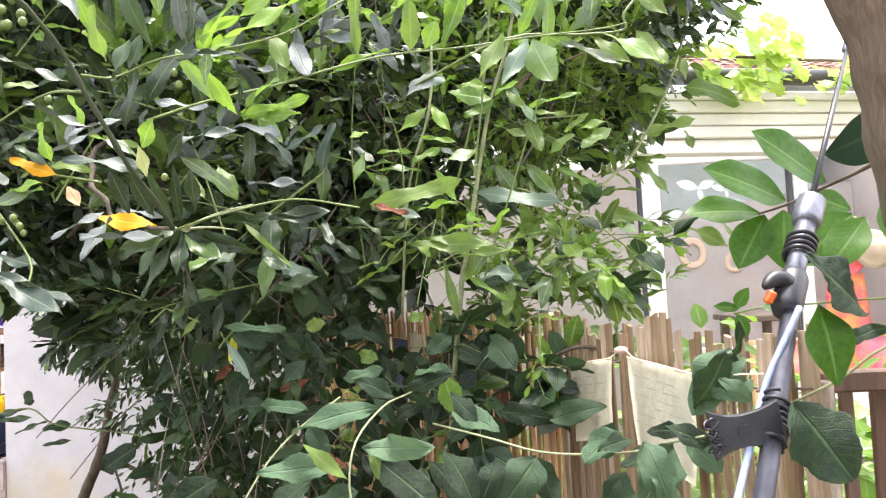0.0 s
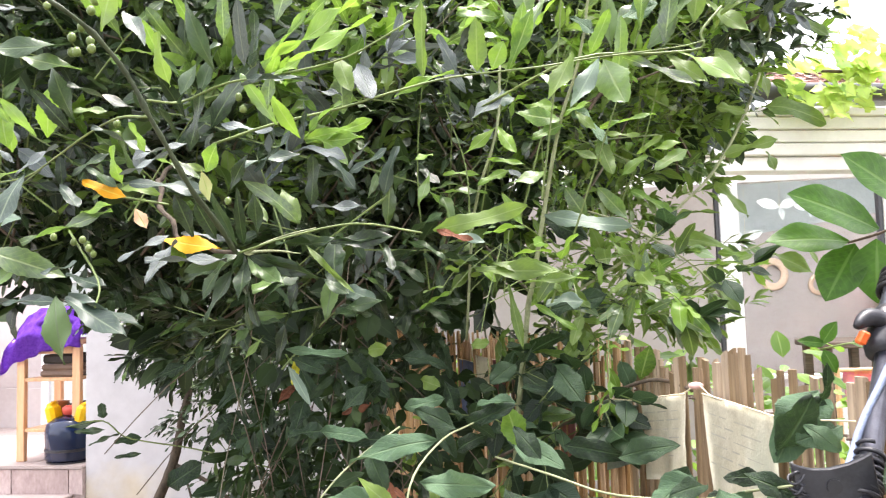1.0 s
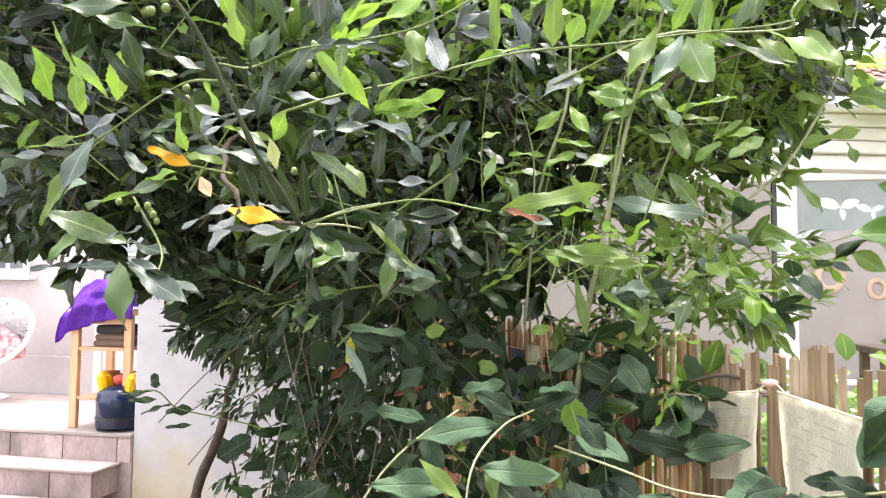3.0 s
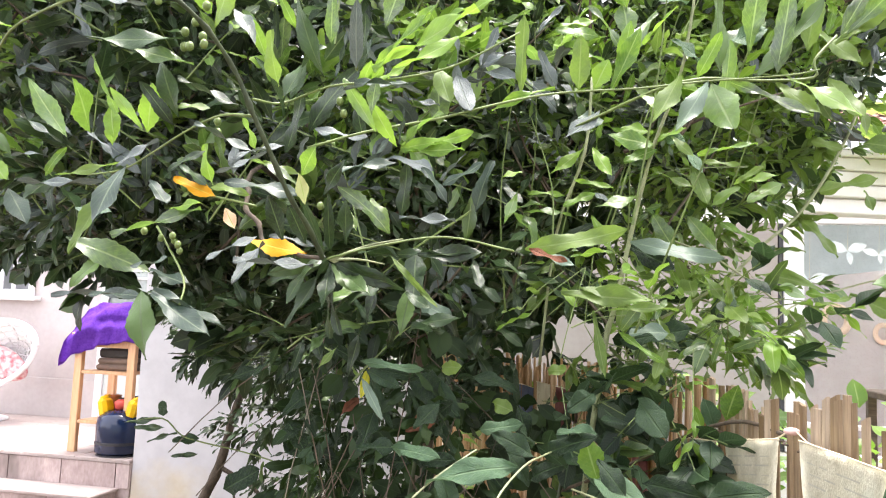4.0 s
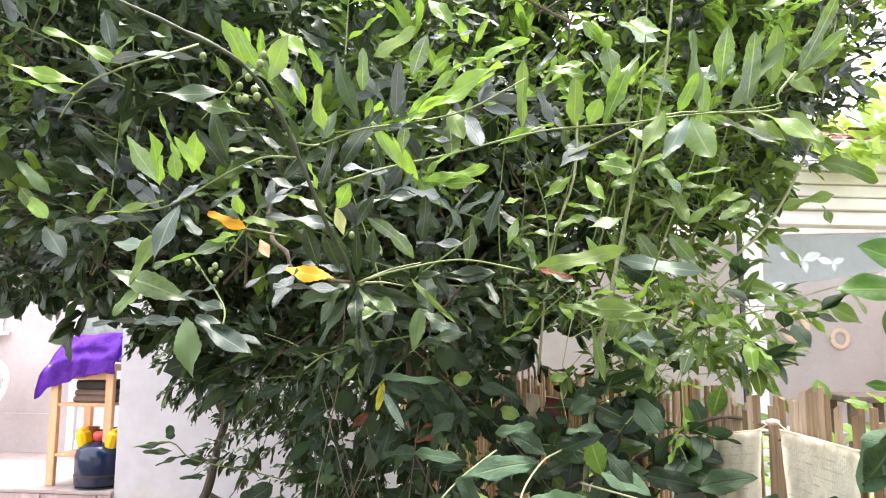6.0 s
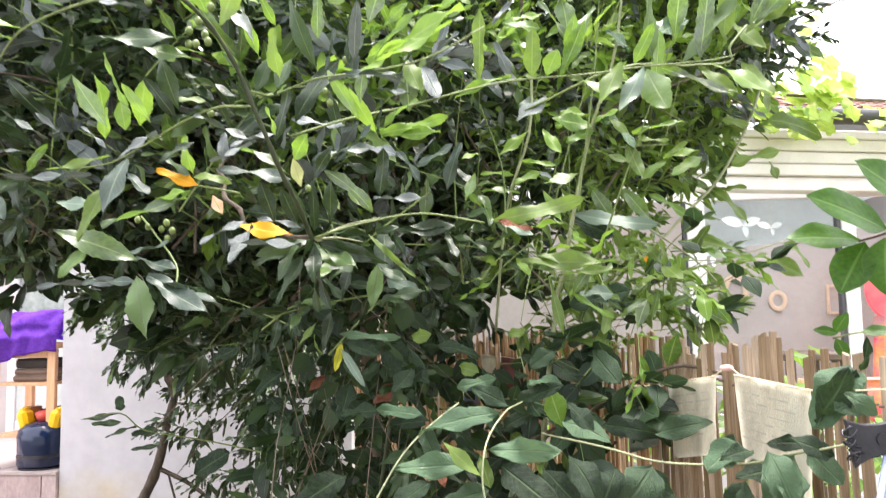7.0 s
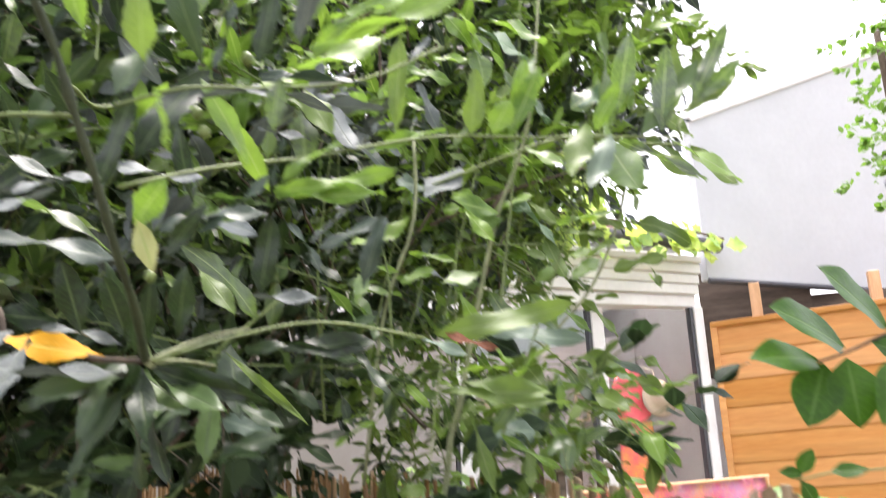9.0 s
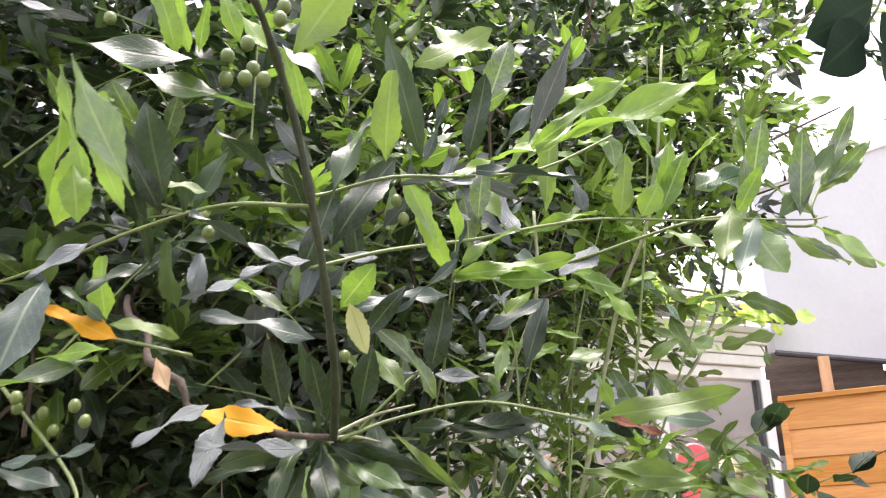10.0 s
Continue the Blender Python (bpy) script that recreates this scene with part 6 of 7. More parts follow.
def grow(parent, shapes, mat, rows):
    rnd = random.Random(len(rows) * 7 + int(1000 * abs(rows[0][0])))
    for k, (bx, by, bz, tx, ty, tz, w) in enumerate(rows):
        base, tip = Vector((bx, by, bz)), Vector((tx, ty, tz))
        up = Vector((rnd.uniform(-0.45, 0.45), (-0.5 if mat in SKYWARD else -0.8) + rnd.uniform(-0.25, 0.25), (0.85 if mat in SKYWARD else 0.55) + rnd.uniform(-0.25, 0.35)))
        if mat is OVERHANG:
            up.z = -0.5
        way = tip - base
        shape = shapes[k % len(shapes)]
        drop = -shape[0][-1][2]
        length = way.length
        z = (up - way * (up.dot(way) / way.length_squared)).normalized()
        grown = 1.07 if shapes is BAY_SHAPES else 0.99
        leaf_object(shapes, k, mat, leaf_pose(base, way + z * drop * length, up, length * grown, (0.84 if shapes is BAY_SHAPES else 0.94) * grown * w / LEAF_WIDTH[id(shapes)]), parent)


for twig in ([(-0.310, 1.080, 1.753), (-0.265, 1.105, 1.776), (-0.219, 1.130, 1.790)], [(-0.310, 1.080, 1.753), (-0.280, 1.115, 1.757), (-0.251, 1.150, 1.754)], [(-0.310, 1.080, 1.753), (-0.289, 1.120, 1.740), (-0.268, 1.160, 1.719)]):
    part("twig", tube(bend(twig, 4), [0.0026 - 0.0002 * i for i in range(9)], 6), PALE_STEM, leader, smooth=True)
grow(leader, BAY_SHAPES, OLIVE, [
    (-0.036, 1.090, 1.774, 0.089, 1.050, 1.796, 0.22),
    (0.005, 1.250, 1.724, 0.124, 1.220, 1.714, 0.26),
    (-0.540, 0.900, 1.829, -0.565, 0.870, 1.740, 0.24),
    (-0.349, 0.789, 1.979, -0.312, 0.756, 2.020, 0.50),
    (-0.411, 0.900, 1.922, -0.441, 0.880, 1.918, 0.45),
    (-0.285, 0.820, 1.921, -0.285, 0.790, 1.968, 0.46),
    (-0.516, 1.100, 1.861, -0.457, 1.100, 1.851, 0.30),
    (-0.519, 1.100, 1.852, -0.558, 1.100, 1.847, 0.30),
    (-0.249, 0.920, 2.058, -0.189, 0.900, 2.085, 0.50),
])
grow(leader, BAY_SHAPES, BAY_DARK, [
    (-0.390, 0.794, 1.971, -0.485, 0.768, 1.966, 0.24),
    (-0.348, 0.852, 1.909, -0.394, 0.802, 1.923, 0.32),
    (-0.335, 0.890, 1.901, -0.352, 0.860, 1.931, 0.35),
    (-0.435, 0.860, 1.890, -0.461, 0.830, 1.931, 0.30),
    (-0.435, 0.870, 1.903, -0.449, 0.850, 1.963, 0.42),
    (-0.317, 0.900, 1.926, -0.286, 0.930, 2.006, 0.30),
    (-0.313, 0.980, 1.911, -0.260, 1.000, 1.999, 0.28),
    (-0.252, 0.870, 1.947, -0.279, 0.850, 2.029, 0.25),
    (-0.213, 0.880, 1.957, -0.203, 0.860, 2.014, 0.34),
    (-0.349, 1.000, 1.771, -0.362, 0.980, 1.823, 0.45),
    (-0.314, 1.000, 1.763, -0.329, 0.970, 1.810, 0.38),
    (-0.281, 1.060, 1.772, -0.272, 1.030, 1.829, 0.38),
    (-0.288, 0.980, 1.825, -0.253, 0.960, 1.867, 0.30),
])
grow(leader, BAY_SHAPES, BAY_DARK, [
    (-0.210, 1.080, 1.817, -0.200, 1.060, 1.881, 0.42),
    (-0.188, 1.100, 1.764, -0.101, 1.100, 1.767, 0.32),
    (-0.114, 1.120, 1.761, -0.094, 1.080, 1.718, 0.30),
    (-0.520, 1.100, 1.862, -0.555, 1.080, 1.888, 0.36),
    (-0.471, 1.000, 1.892, -0.509, 0.980, 1.861, 0.30),
    (-0.447, 1.050, 1.865, -0.454, 1.000, 1.908, 0.35),
    (-0.566, 1.020, 1.699, -0.539, 1.000, 1.613, 0.42),
    (-0.275, 1.120, 1.916, -0.289, 1.100, 1.997, 0.22),
    (-0.339, 0.970, 1.882, -0.314, 0.950, 1.953, 0.30),
])
grow(leader, BAY_SHAPES, BAY, [
    (-0.372, 0.789, 1.939, -0.453, 0.788, 1.963, 0.24),
    (-0.449, 0.820, 1.875, -0.463, 0.780, 1.908, 0.25),
    (-0.469, 0.800, 1.889, -0.479, 0.770, 1.943, 0.25),
    (-0.190, 0.900, 2.016, -0.171, 0.900, 2.072, 0.40),
    (-0.202, 0.900, 1.910, -0.197, 0.900, 1.952, 0.42),
    (-0.221, 0.980, 1.911, -0.254, 0.950, 1.967, 0.30),
    (-0.333, 1.020, 1.842, -0.396, 1.000, 1.879, 0.20),
    (-0.214, 1.040, 1.786, -0.268, 1.000, 1.836, 0.32),
    (-0.406, 0.645, 1.821, -0.427, 0.620, 1.864, 0.34),
    (-0.517, 1.080, 1.825, -0.623, 1.040, 1.777, 0.18),
    (-0.908, 1.140, 1.880, -0.942, 1.120, 1.931, 0.52),
    (-0.262, 0.910, 2.003, -0.260, 0.900, 2.058, 0.32),
    (-0.717, 1.050, 1.775, -0.616, 1.100, 1.732, 0.35),
])
grow(leader, BAY_SHAPES, YOUNG, [
    (-0.479, 0.770, 1.859, -0.464, 0.720, 1.898, 0.50),
    (-0.177, 0.820, 1.936, -0.063, 0.780, 1.974, 0.20),
    (-0.177, 0.830, 1.943, -0.114, 0.800, 1.984, 0.24),
    (-0.259, 0.720, 1.826, -0.263, 0.700, 1.849, 0.50),
    (-0.306, 0.950, 1.848, -0.282, 0.930, 1.877, 0.60),
    (-0.523, 1.120, 1.868, -0.530, 1.100, 1.922, 0.62),
    (-0.470, 0.800, 1.860, -0.477, 0.800, 1.895, 0.50),
    (-0.453, 0.950, 2.067, -0.474, 0.920, 2.120, 0.42),
    (-0.446, 0.970, 2.082, -0.455, 0.950, 2.124, 0.30),
    (-0.437, 0.970, 2.082, -0.431, 0.950, 2.120, 0.30),
    (-0.338, 0.900, 1.977, -0.352, 0.880, 2.024, 0.32),
    (-0.505, 0.720, 1.984, -0.575, 0.680, 2.012, 0.24),
])
grow(leader, BAY_SHAPES, YOUNG, [
    (-0.582, 0.760, 1.979, -0.647, 0.720, 1.992, 0.24),
    (-0.593, 0.760, 1.966, -0.645, 0.720, 1.972, 0.22),
    (-0.526, 0.740, 2.006, -0.502, 0.740, 2.027, 0.45),
    (-0.390, 0.850, 2.021, -0.412, 0.830, 2.068, 0.32),
    (-0.529, 0.950, 1.907, -0.513, 0.930, 1.962, 0.50),
    (-0.580, 0.950, 1.889, -0.576, 0.940, 1.929, 0.55),
    (-0.763, 1.050, 1.868, -0.734, 1.050, 1.909, 0.30),
])
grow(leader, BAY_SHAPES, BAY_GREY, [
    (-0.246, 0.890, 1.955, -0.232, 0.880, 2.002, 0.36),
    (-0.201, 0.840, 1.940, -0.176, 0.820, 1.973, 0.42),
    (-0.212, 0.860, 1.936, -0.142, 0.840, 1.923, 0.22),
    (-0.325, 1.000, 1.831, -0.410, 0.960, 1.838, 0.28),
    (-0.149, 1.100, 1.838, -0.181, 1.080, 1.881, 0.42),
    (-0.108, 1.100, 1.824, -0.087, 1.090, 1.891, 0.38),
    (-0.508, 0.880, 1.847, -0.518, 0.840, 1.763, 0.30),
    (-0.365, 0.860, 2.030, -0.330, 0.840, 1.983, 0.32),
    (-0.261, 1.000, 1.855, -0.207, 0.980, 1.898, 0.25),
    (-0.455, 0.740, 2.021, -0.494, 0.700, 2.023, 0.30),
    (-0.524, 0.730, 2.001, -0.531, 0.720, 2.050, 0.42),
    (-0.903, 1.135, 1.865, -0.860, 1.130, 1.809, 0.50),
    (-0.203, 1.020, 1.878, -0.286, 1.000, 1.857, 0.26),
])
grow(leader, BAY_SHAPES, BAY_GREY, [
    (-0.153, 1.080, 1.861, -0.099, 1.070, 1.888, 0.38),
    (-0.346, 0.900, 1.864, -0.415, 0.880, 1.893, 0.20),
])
grow(leader, BAY_SHAPES, BAY_SHEEN, [
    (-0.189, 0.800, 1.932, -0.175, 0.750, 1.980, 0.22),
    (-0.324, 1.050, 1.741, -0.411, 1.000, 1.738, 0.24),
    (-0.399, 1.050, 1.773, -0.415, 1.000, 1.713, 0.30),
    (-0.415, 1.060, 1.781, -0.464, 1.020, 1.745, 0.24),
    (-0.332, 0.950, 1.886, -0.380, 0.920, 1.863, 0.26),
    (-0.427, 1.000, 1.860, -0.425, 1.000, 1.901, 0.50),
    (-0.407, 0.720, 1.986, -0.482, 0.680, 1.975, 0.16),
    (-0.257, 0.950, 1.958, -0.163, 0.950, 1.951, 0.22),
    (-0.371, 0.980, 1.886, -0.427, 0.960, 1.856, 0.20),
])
grow(leader, BAY_SHAPES, BAY_SHEEN, [
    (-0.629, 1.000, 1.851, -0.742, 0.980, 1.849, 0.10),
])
grow(tall_stem, BROAD_SHAPES, YOUNG, [
    (0.202, 1.300, 2.225, 0.109, 1.280, 2.240, 0.55),
    (0.098, 1.300, 2.197, 0.064, 1.280, 2.247, 0.50),
    (0.153, 1.500, 2.040, 0.092, 1.480, 2.038, 0.50),
    (0.084, 1.500, 2.022, 0.156, 1.480, 1.995, 0.45),
])
grow(shoot, BAY_SHAPES, YOUNG, [
    (0.085, 1.200, 2.223, 0.030, 1.180, 2.220, 0.20),
    (0.050, 1.200, 2.138, 0.001, 1.180, 2.122, 0.36),
    (0.216, 1.350, 1.963, 0.300, 1.330, 1.973, 0.20),
    (-0.189, 1.000, 2.050, -0.148, 0.980, 2.075, 0.34),
    (-0.152, 1.000, 2.062, -0.102, 0.980, 2.068, 0.22),
    (-0.165, 1.100, 2.196, -0.108, 1.080, 2.180, 0.30),
    (-0.146, 1.150, 2.165, -0.158, 1.130, 2.197, 0.40),
    (-0.203, 1.100, 2.222, -0.166, 1.080, 2.166, 0.40),
])
grow(tall_stem, BROAD_SHAPES, BAY, [
    (0.254, 1.350, 2.146, 0.321, 1.330, 2.175, 0.70),
])
grow(tall_stem, BROAD_SHAPES, BLUE_LEAF, [
    (0.063, 1.550, 2.080, 0.012, 1.530, 2.075, 0.80),
])
grow(tall_stem, BAY_SHAPES, YOUNG, [
    (0.031, 1.500, 2.016, -0.032, 1.480, 1.960, 0.30),
    (0.048, 1.250, 1.952, 0.075, 1.230, 1.906, 0.40),
    (0.014, 1.450, 1.940, 0.078, 1.430, 1.922, 0.22),
    (0.052, 1.450, 1.916, -0.001, 1.430, 1.890, 0.35),
    (-0.003, 1.450, 1.911, -0.064, 1.430, 1.910, 0.22),
    (-0.066, 1.300, 1.924, -0.092, 1.280, 1.914, 0.60),
])
grow(tall_stem, BAY_SHAPES, BAY_SHEEN, [
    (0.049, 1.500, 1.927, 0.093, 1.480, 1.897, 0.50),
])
grow(shoot, BAY_SHAPES, BAY, [
    (-0.073, 1.300, 1.894, -0.090, 1.280, 1.838, 0.30),
    (0.118, 1.200, 2.019, 0.156, 1.180, 1.992, 0.42),
])
grow(tall_stem, BAY_SHAPES, OLIVE, [
    (0.215, 1.400, 1.954, 0.235, 1.380, 1.891, 0.42),
    (0.154, 1.400, 1.945, 0.211, 1.380, 1.912, 0.26),
])
grow(shoot, BAY_SHAPES, OLIVE, [
    (0.223, 1.350, 1.953, 0.276, 1.330, 1.943, 0.22),
    (0.175, 1.350, 1.994, 0.205, 1.330, 1.957, 0.35),
    (0.280, 1.400, 1.923, 0.323, 1.380, 1.948, 0.30),
    (-0.165, 1.080, 2.028, -0.143, 1.060, 1.975, 0.45),
    (-0.126, 1.100, 2.143, -0.110, 1.080, 2.175, 0.35),
])
grow(shoot, BAY_SHAPES, BAY_SHEEN, [
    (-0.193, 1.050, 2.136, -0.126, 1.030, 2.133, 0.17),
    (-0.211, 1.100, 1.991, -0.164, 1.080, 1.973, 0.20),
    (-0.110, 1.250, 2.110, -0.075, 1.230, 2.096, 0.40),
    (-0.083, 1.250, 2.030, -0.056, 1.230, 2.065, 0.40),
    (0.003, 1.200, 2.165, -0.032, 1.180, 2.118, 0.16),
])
grow(leader, BAY_SHAPES, BAY_SHEEN, [
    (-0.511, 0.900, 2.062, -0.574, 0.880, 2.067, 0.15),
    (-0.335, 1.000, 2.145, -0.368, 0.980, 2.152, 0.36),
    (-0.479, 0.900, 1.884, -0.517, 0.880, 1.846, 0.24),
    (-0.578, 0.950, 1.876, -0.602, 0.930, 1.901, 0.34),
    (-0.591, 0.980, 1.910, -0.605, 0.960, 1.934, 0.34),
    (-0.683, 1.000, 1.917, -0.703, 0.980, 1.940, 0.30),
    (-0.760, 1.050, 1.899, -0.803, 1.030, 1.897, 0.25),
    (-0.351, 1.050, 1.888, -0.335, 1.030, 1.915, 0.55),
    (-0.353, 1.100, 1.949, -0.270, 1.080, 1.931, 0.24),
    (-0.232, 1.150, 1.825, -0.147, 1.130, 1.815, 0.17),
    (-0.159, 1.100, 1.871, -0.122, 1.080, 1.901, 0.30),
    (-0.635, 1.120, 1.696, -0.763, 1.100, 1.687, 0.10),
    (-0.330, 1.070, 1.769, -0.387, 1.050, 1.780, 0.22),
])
grow(leader, BAY_SHAPES, YOUNG, [
    (-0.366, 0.980, 2.088, -0.404, 0.960, 2.123, 0.50),
    (-0.348, 1.000, 2.062, -0.364, 0.980, 2.097, 0.36),
    (-0.912, 1.100, 1.911, -0.860, 1.080, 1.869, 0.45),
    (-0.569, 1.080, 1.823, -0.508, 1.060, 1.828, 0.30),
])
grow(leader, BAY_SHAPES, BAY_DARK, [
    (-0.323, 1.120, 1.750, -0.277, 1.100, 1.715, 0.45),
    (-0.230, 1.200, 1.715, -0.187, 1.180, 1.691, 0.40),
    (-0.352, 1.020, 2.106, -0.391, 1.000, 2.141, 0.30),
    (-0.871, 1.100, 1.914, -0.919, 1.080, 1.966, 0.30),
    (-0.689, 1.100, 1.750, -0.721, 1.080, 1.706, 0.45),
    (-0.317, 1.070, 1.762, -0.336, 1.030, 1.829, 0.20),
    (-0.311, 1.080, 1.763, -0.304, 1.040, 1.835, 0.18),
    (-0.326, 1.100, 1.759, -0.354, 1.050, 1.695, 0.26),
    (-0.320, 1.100, 1.750, -0.303, 1.040, 1.688, 0.26),
    (-0.307, 1.100, 1.744, -0.241, 1.040, 1.703, 0.24),
    (-0.223, 1.120, 1.766, -0.119, 1.100, 1.763, 0.20),
])
grow(leader, BAY_SHAPES, BAY_GREY, [
    (-0.698, 1.000, 1.907, -0.755, 0.980, 1.946, 0.14),
    (-0.619, 1.120, 1.735, -0.542, 1.100, 1.710, 0.35),
    (-0.652, 1.150, 1.881, -0.608, 1.130, 1.840, 0.50),
])
grow(leader, BAY_SHAPES, OLIVE, [
    (-0.601, 1.000, 1.878, -0.682, 0.980, 1.857, 0.14),
    (-0.350, 1.050, 1.869, -0.395, 1.030, 1.881, 0.25),
    (-0.297, 1.080, 1.836, -0.269, 1.060, 1.794, 0.26),
    (-0.268, 1.120, 1.848, -0.236, 1.100, 1.801, 0.40),
    (-0.242, 1.150, 1.767, -0.168, 1.130, 1.697, 0.10),
])
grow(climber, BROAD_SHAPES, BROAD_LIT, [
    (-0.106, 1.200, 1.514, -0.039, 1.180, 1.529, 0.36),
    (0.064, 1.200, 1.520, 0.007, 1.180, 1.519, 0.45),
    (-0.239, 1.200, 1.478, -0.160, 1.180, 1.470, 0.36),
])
grow(climber, BROAD_SHAPES, BROAD, [
    (-0.189, 1.300, 1.541, -0.227, 1.280, 1.498, 0.80),
    (-0.247, 1.250, 1.472, -0.305, 1.230, 1.467, 0.60),
])
grow(climber, BROAD_SHAPES, OLIVE, [
    (-0.023, 1.400, 1.597, 0.011, 1.380, 1.600, 0.80),
    (-0.199, 1.350, 1.596, -0.161, 1.330, 1.598, 0.70),
    (-0.116, 1.400, 1.537, -0.079, 1.380, 1.526, 0.70),
])
grow(climber, BROAD_SHAPES, BLUE_LEAF, [
    (-0.254, 1.400, 1.705, -0.189, 1.380, 1.679, 0.50),
    (0.176, 1.400, 1.669, 0.111, 1.380, 1.663, 0.60),
])
grow(climber, BAY_SHAPES, BROAD_LIT, [
    (-0.313, 1.250, 1.605, -0.210, 1.230, 1.598, 0.15),
])
grow(climber, BAY_SHAPES, BROAD, [
    (-0.303, 1.250, 1.591, -0.243, 1.230, 1.570, 0.35),
])
grow(climber, BAY_SHAPES, BLUE_LEAF, [
    (-0.310, 1.250, 1.579, -0.268, 1.230, 1.520, 0.20),
])
grow(climber, BAY_SHAPES, OLIVE, [
    (-0.352, 1.250, 1.628, -0.378, 1.230, 1.591, 0.22),
    (0.053, 1.300, 1.700, 0.072, 1.280, 1.600, 0.16),
    (0.075, 1.400, 1.588, 0.145, 1.380, 1.573, 0.30),
    (0.030, 1.250, 1.733, 0.133, 1.230, 1.715, 0.24),
    (0.071, 1.300, 1.699, 0.174, 1.280, 1.702, 0.14),
])
grow(climber, BAY_SHAPES, YOUNG, [
    (0.094, 1.300, 1.668, 0.158, 1.280, 1.626, 0.15),
])
# the dark leaves that spread below the tuft at the foot of the leader
tuft_rnd = random.Random(9)
for k in range(8):
    a = radians(195 + 150 * k / 7 + tuft_rnd.uniform(-16, 16))
    way = Vector((math.cos(a), tuft_rnd.uniform(-0.35, 0.7), 0.85 * math.sin(a)))
    leaf_object(BAY_SHAPES, k, BAY_DARK, leaf_pose(Vector((-0.314, 1.090, 1.754)) + way * tuft_rnd.uniform(0.0, 0.02), way, (tuft_rnd.uniform(-0.9, 0.9), -0.7, tuft_rnd.uniform(-0.2, 0.5)), tuft_rnd.uniform(0.07, 0.115), tuft_rnd.uniform(0.6, 0.9)), leader)
grow(leader, BAY_SHAPES, TUFT, [
    (-0.301, 0.925, 1.846, -0.288, 0.920, 1.808, 0.40),
])
grow(leader, BAY_SHAPES, DRY, [
    (-0.029, 1.075, 1.773, 0.019, 1.070, 1.758, 0.30),
])
grow(leader, BAY_SHAPES, YELLOW, [
    (-0.345, 1.075, 1.761, -0.425, 1.065, 1.777, 0.36),
    (-0.505, 1.100, 1.846, -0.567, 1.090, 1.869, 0.4),
])
grow(leader, BAY_SHAPES, PALE_DRY, [
    (-0.450, 1.060, 1.793, -0.461, 1.050, 1.819, 0.65),
])
grow(leader, BAY_SHAPES, BLUE_LEAF, [
    (-0.680, 1.100, 1.822, -0.741, 1.100, 1.828, 0.40),
])
grow(shoot, BAY_SHAPES, BAY_DARK, [
    (0.282, 1.200, 2.046, 0.361, 1.180, 2.140, 0.24),
    (0.227, 1.180, 2.041, 0.220, 1.170, 2.162, 0.22),
])
grow(shoot, BAY_SHAPES, YOUNG, [
    (0.194, 1.160, 2.031, 0.222, 1.140, 2.085, 0.34),
    (0.075, 1.140, 2.008, 0.113, 1.130, 2.090, 0.32),
    (0.118, 1.150, 2.079, 0.162, 1.130, 2.120, 0.16),
    (0.052, 1.130, 2.009, 0.070, 1.120, 2.044, 0.72),
    (0.088, 1.150, 2.036, 0.100, 1.140, 2.105, 0.34),
    (-0.004, 1.130, 2.011, -0.086, 1.120, 1.982, 0.18),
    (-0.108, 1.000, 2.072, -0.041, 0.980, 2.093, 0.28),
    (-0.203, 1.020, 1.900, -0.235, 1.000, 1.957, 0.30),
    (-0.198, 1.020, 1.899, -0.100, 0.980, 1.908, 0.20),
    (-0.196, 1.020, 1.895, -0.109, 0.980, 1.884, 0.20),
])
grow(shoot, BAY_SHAPES, YOUNG, [
    (-0.083, 0.950, 2.036, -0.178, 0.920, 1.977, 0.20),
    (-0.175, 0.950, 1.987, -0.208, 0.950, 1.968, 0.50),
])
grow(shoot, BAY_SHAPES, BAY, [
    (0.306, 1.190, 2.046, 0.322, 1.180, 2.160, 0.27),
    (0.214, 1.170, 2.023, 0.240, 1.150, 1.956, 0.72),
    (0.244, 1.190, 2.032, 0.341, 1.170, 1.976, 0.22),
    (0.327, 1.200, 2.037, 0.409, 1.190, 1.982, 0.32),
    (0.090, 1.150, 2.067, 0.044, 1.130, 2.125, 0.27),
    (-0.196, 1.020, 1.902, -0.145, 1.000, 1.939, 0.27),
    (-0.165, 1.100, 1.951, -0.169, 1.100, 2.012, 0.50),
])
grow(shoot, BAY_SHAPES, OLIVE, [
    (0.170, 1.130, 2.031, 0.133, 1.100, 1.955, 0.36),
    (0.408, 1.400, 2.189, 0.470, 1.380, 2.121, 0.36),
    (-0.056, 1.160, 2.016, -0.050, 1.140, 2.122, 0.27),
    (0.029, 1.140, 2.011, 0.031, 1.120, 2.078, 0.44),
])
grow(shoot, BAY_SHAPES, BLUE_LEAF, [
    (0.207, 1.140, 2.021, 0.165, 1.120, 1.948, 0.32),
    (-0.027, 1.200, 1.782, 0.024, 1.200, 1.762, 0.30),
])
grow(shoot, BAY_SHAPES, BAY_SHEEN, [
    (-0.142, 1.100, 2.025, -0.117, 1.080, 1.969, 0.50),
    (-0.003, 1.160, 2.017, -0.029, 1.150, 2.071, 0.36),
])
grow(shoot, BAY_SHAPES, BAY_GREY, [
    (-0.201, 1.020, 1.904, -0.191, 1.000, 1.943, 0.42),
])
grow(edge_branch, BAY_SHAPES, OLIVE, [
    (0.392, 1.260, 2.057, 0.427, 1.220, 1.991, 0.36),
    (0.319, 1.260, 2.053, 0.367, 1.220, 1.994, 0.30),
])
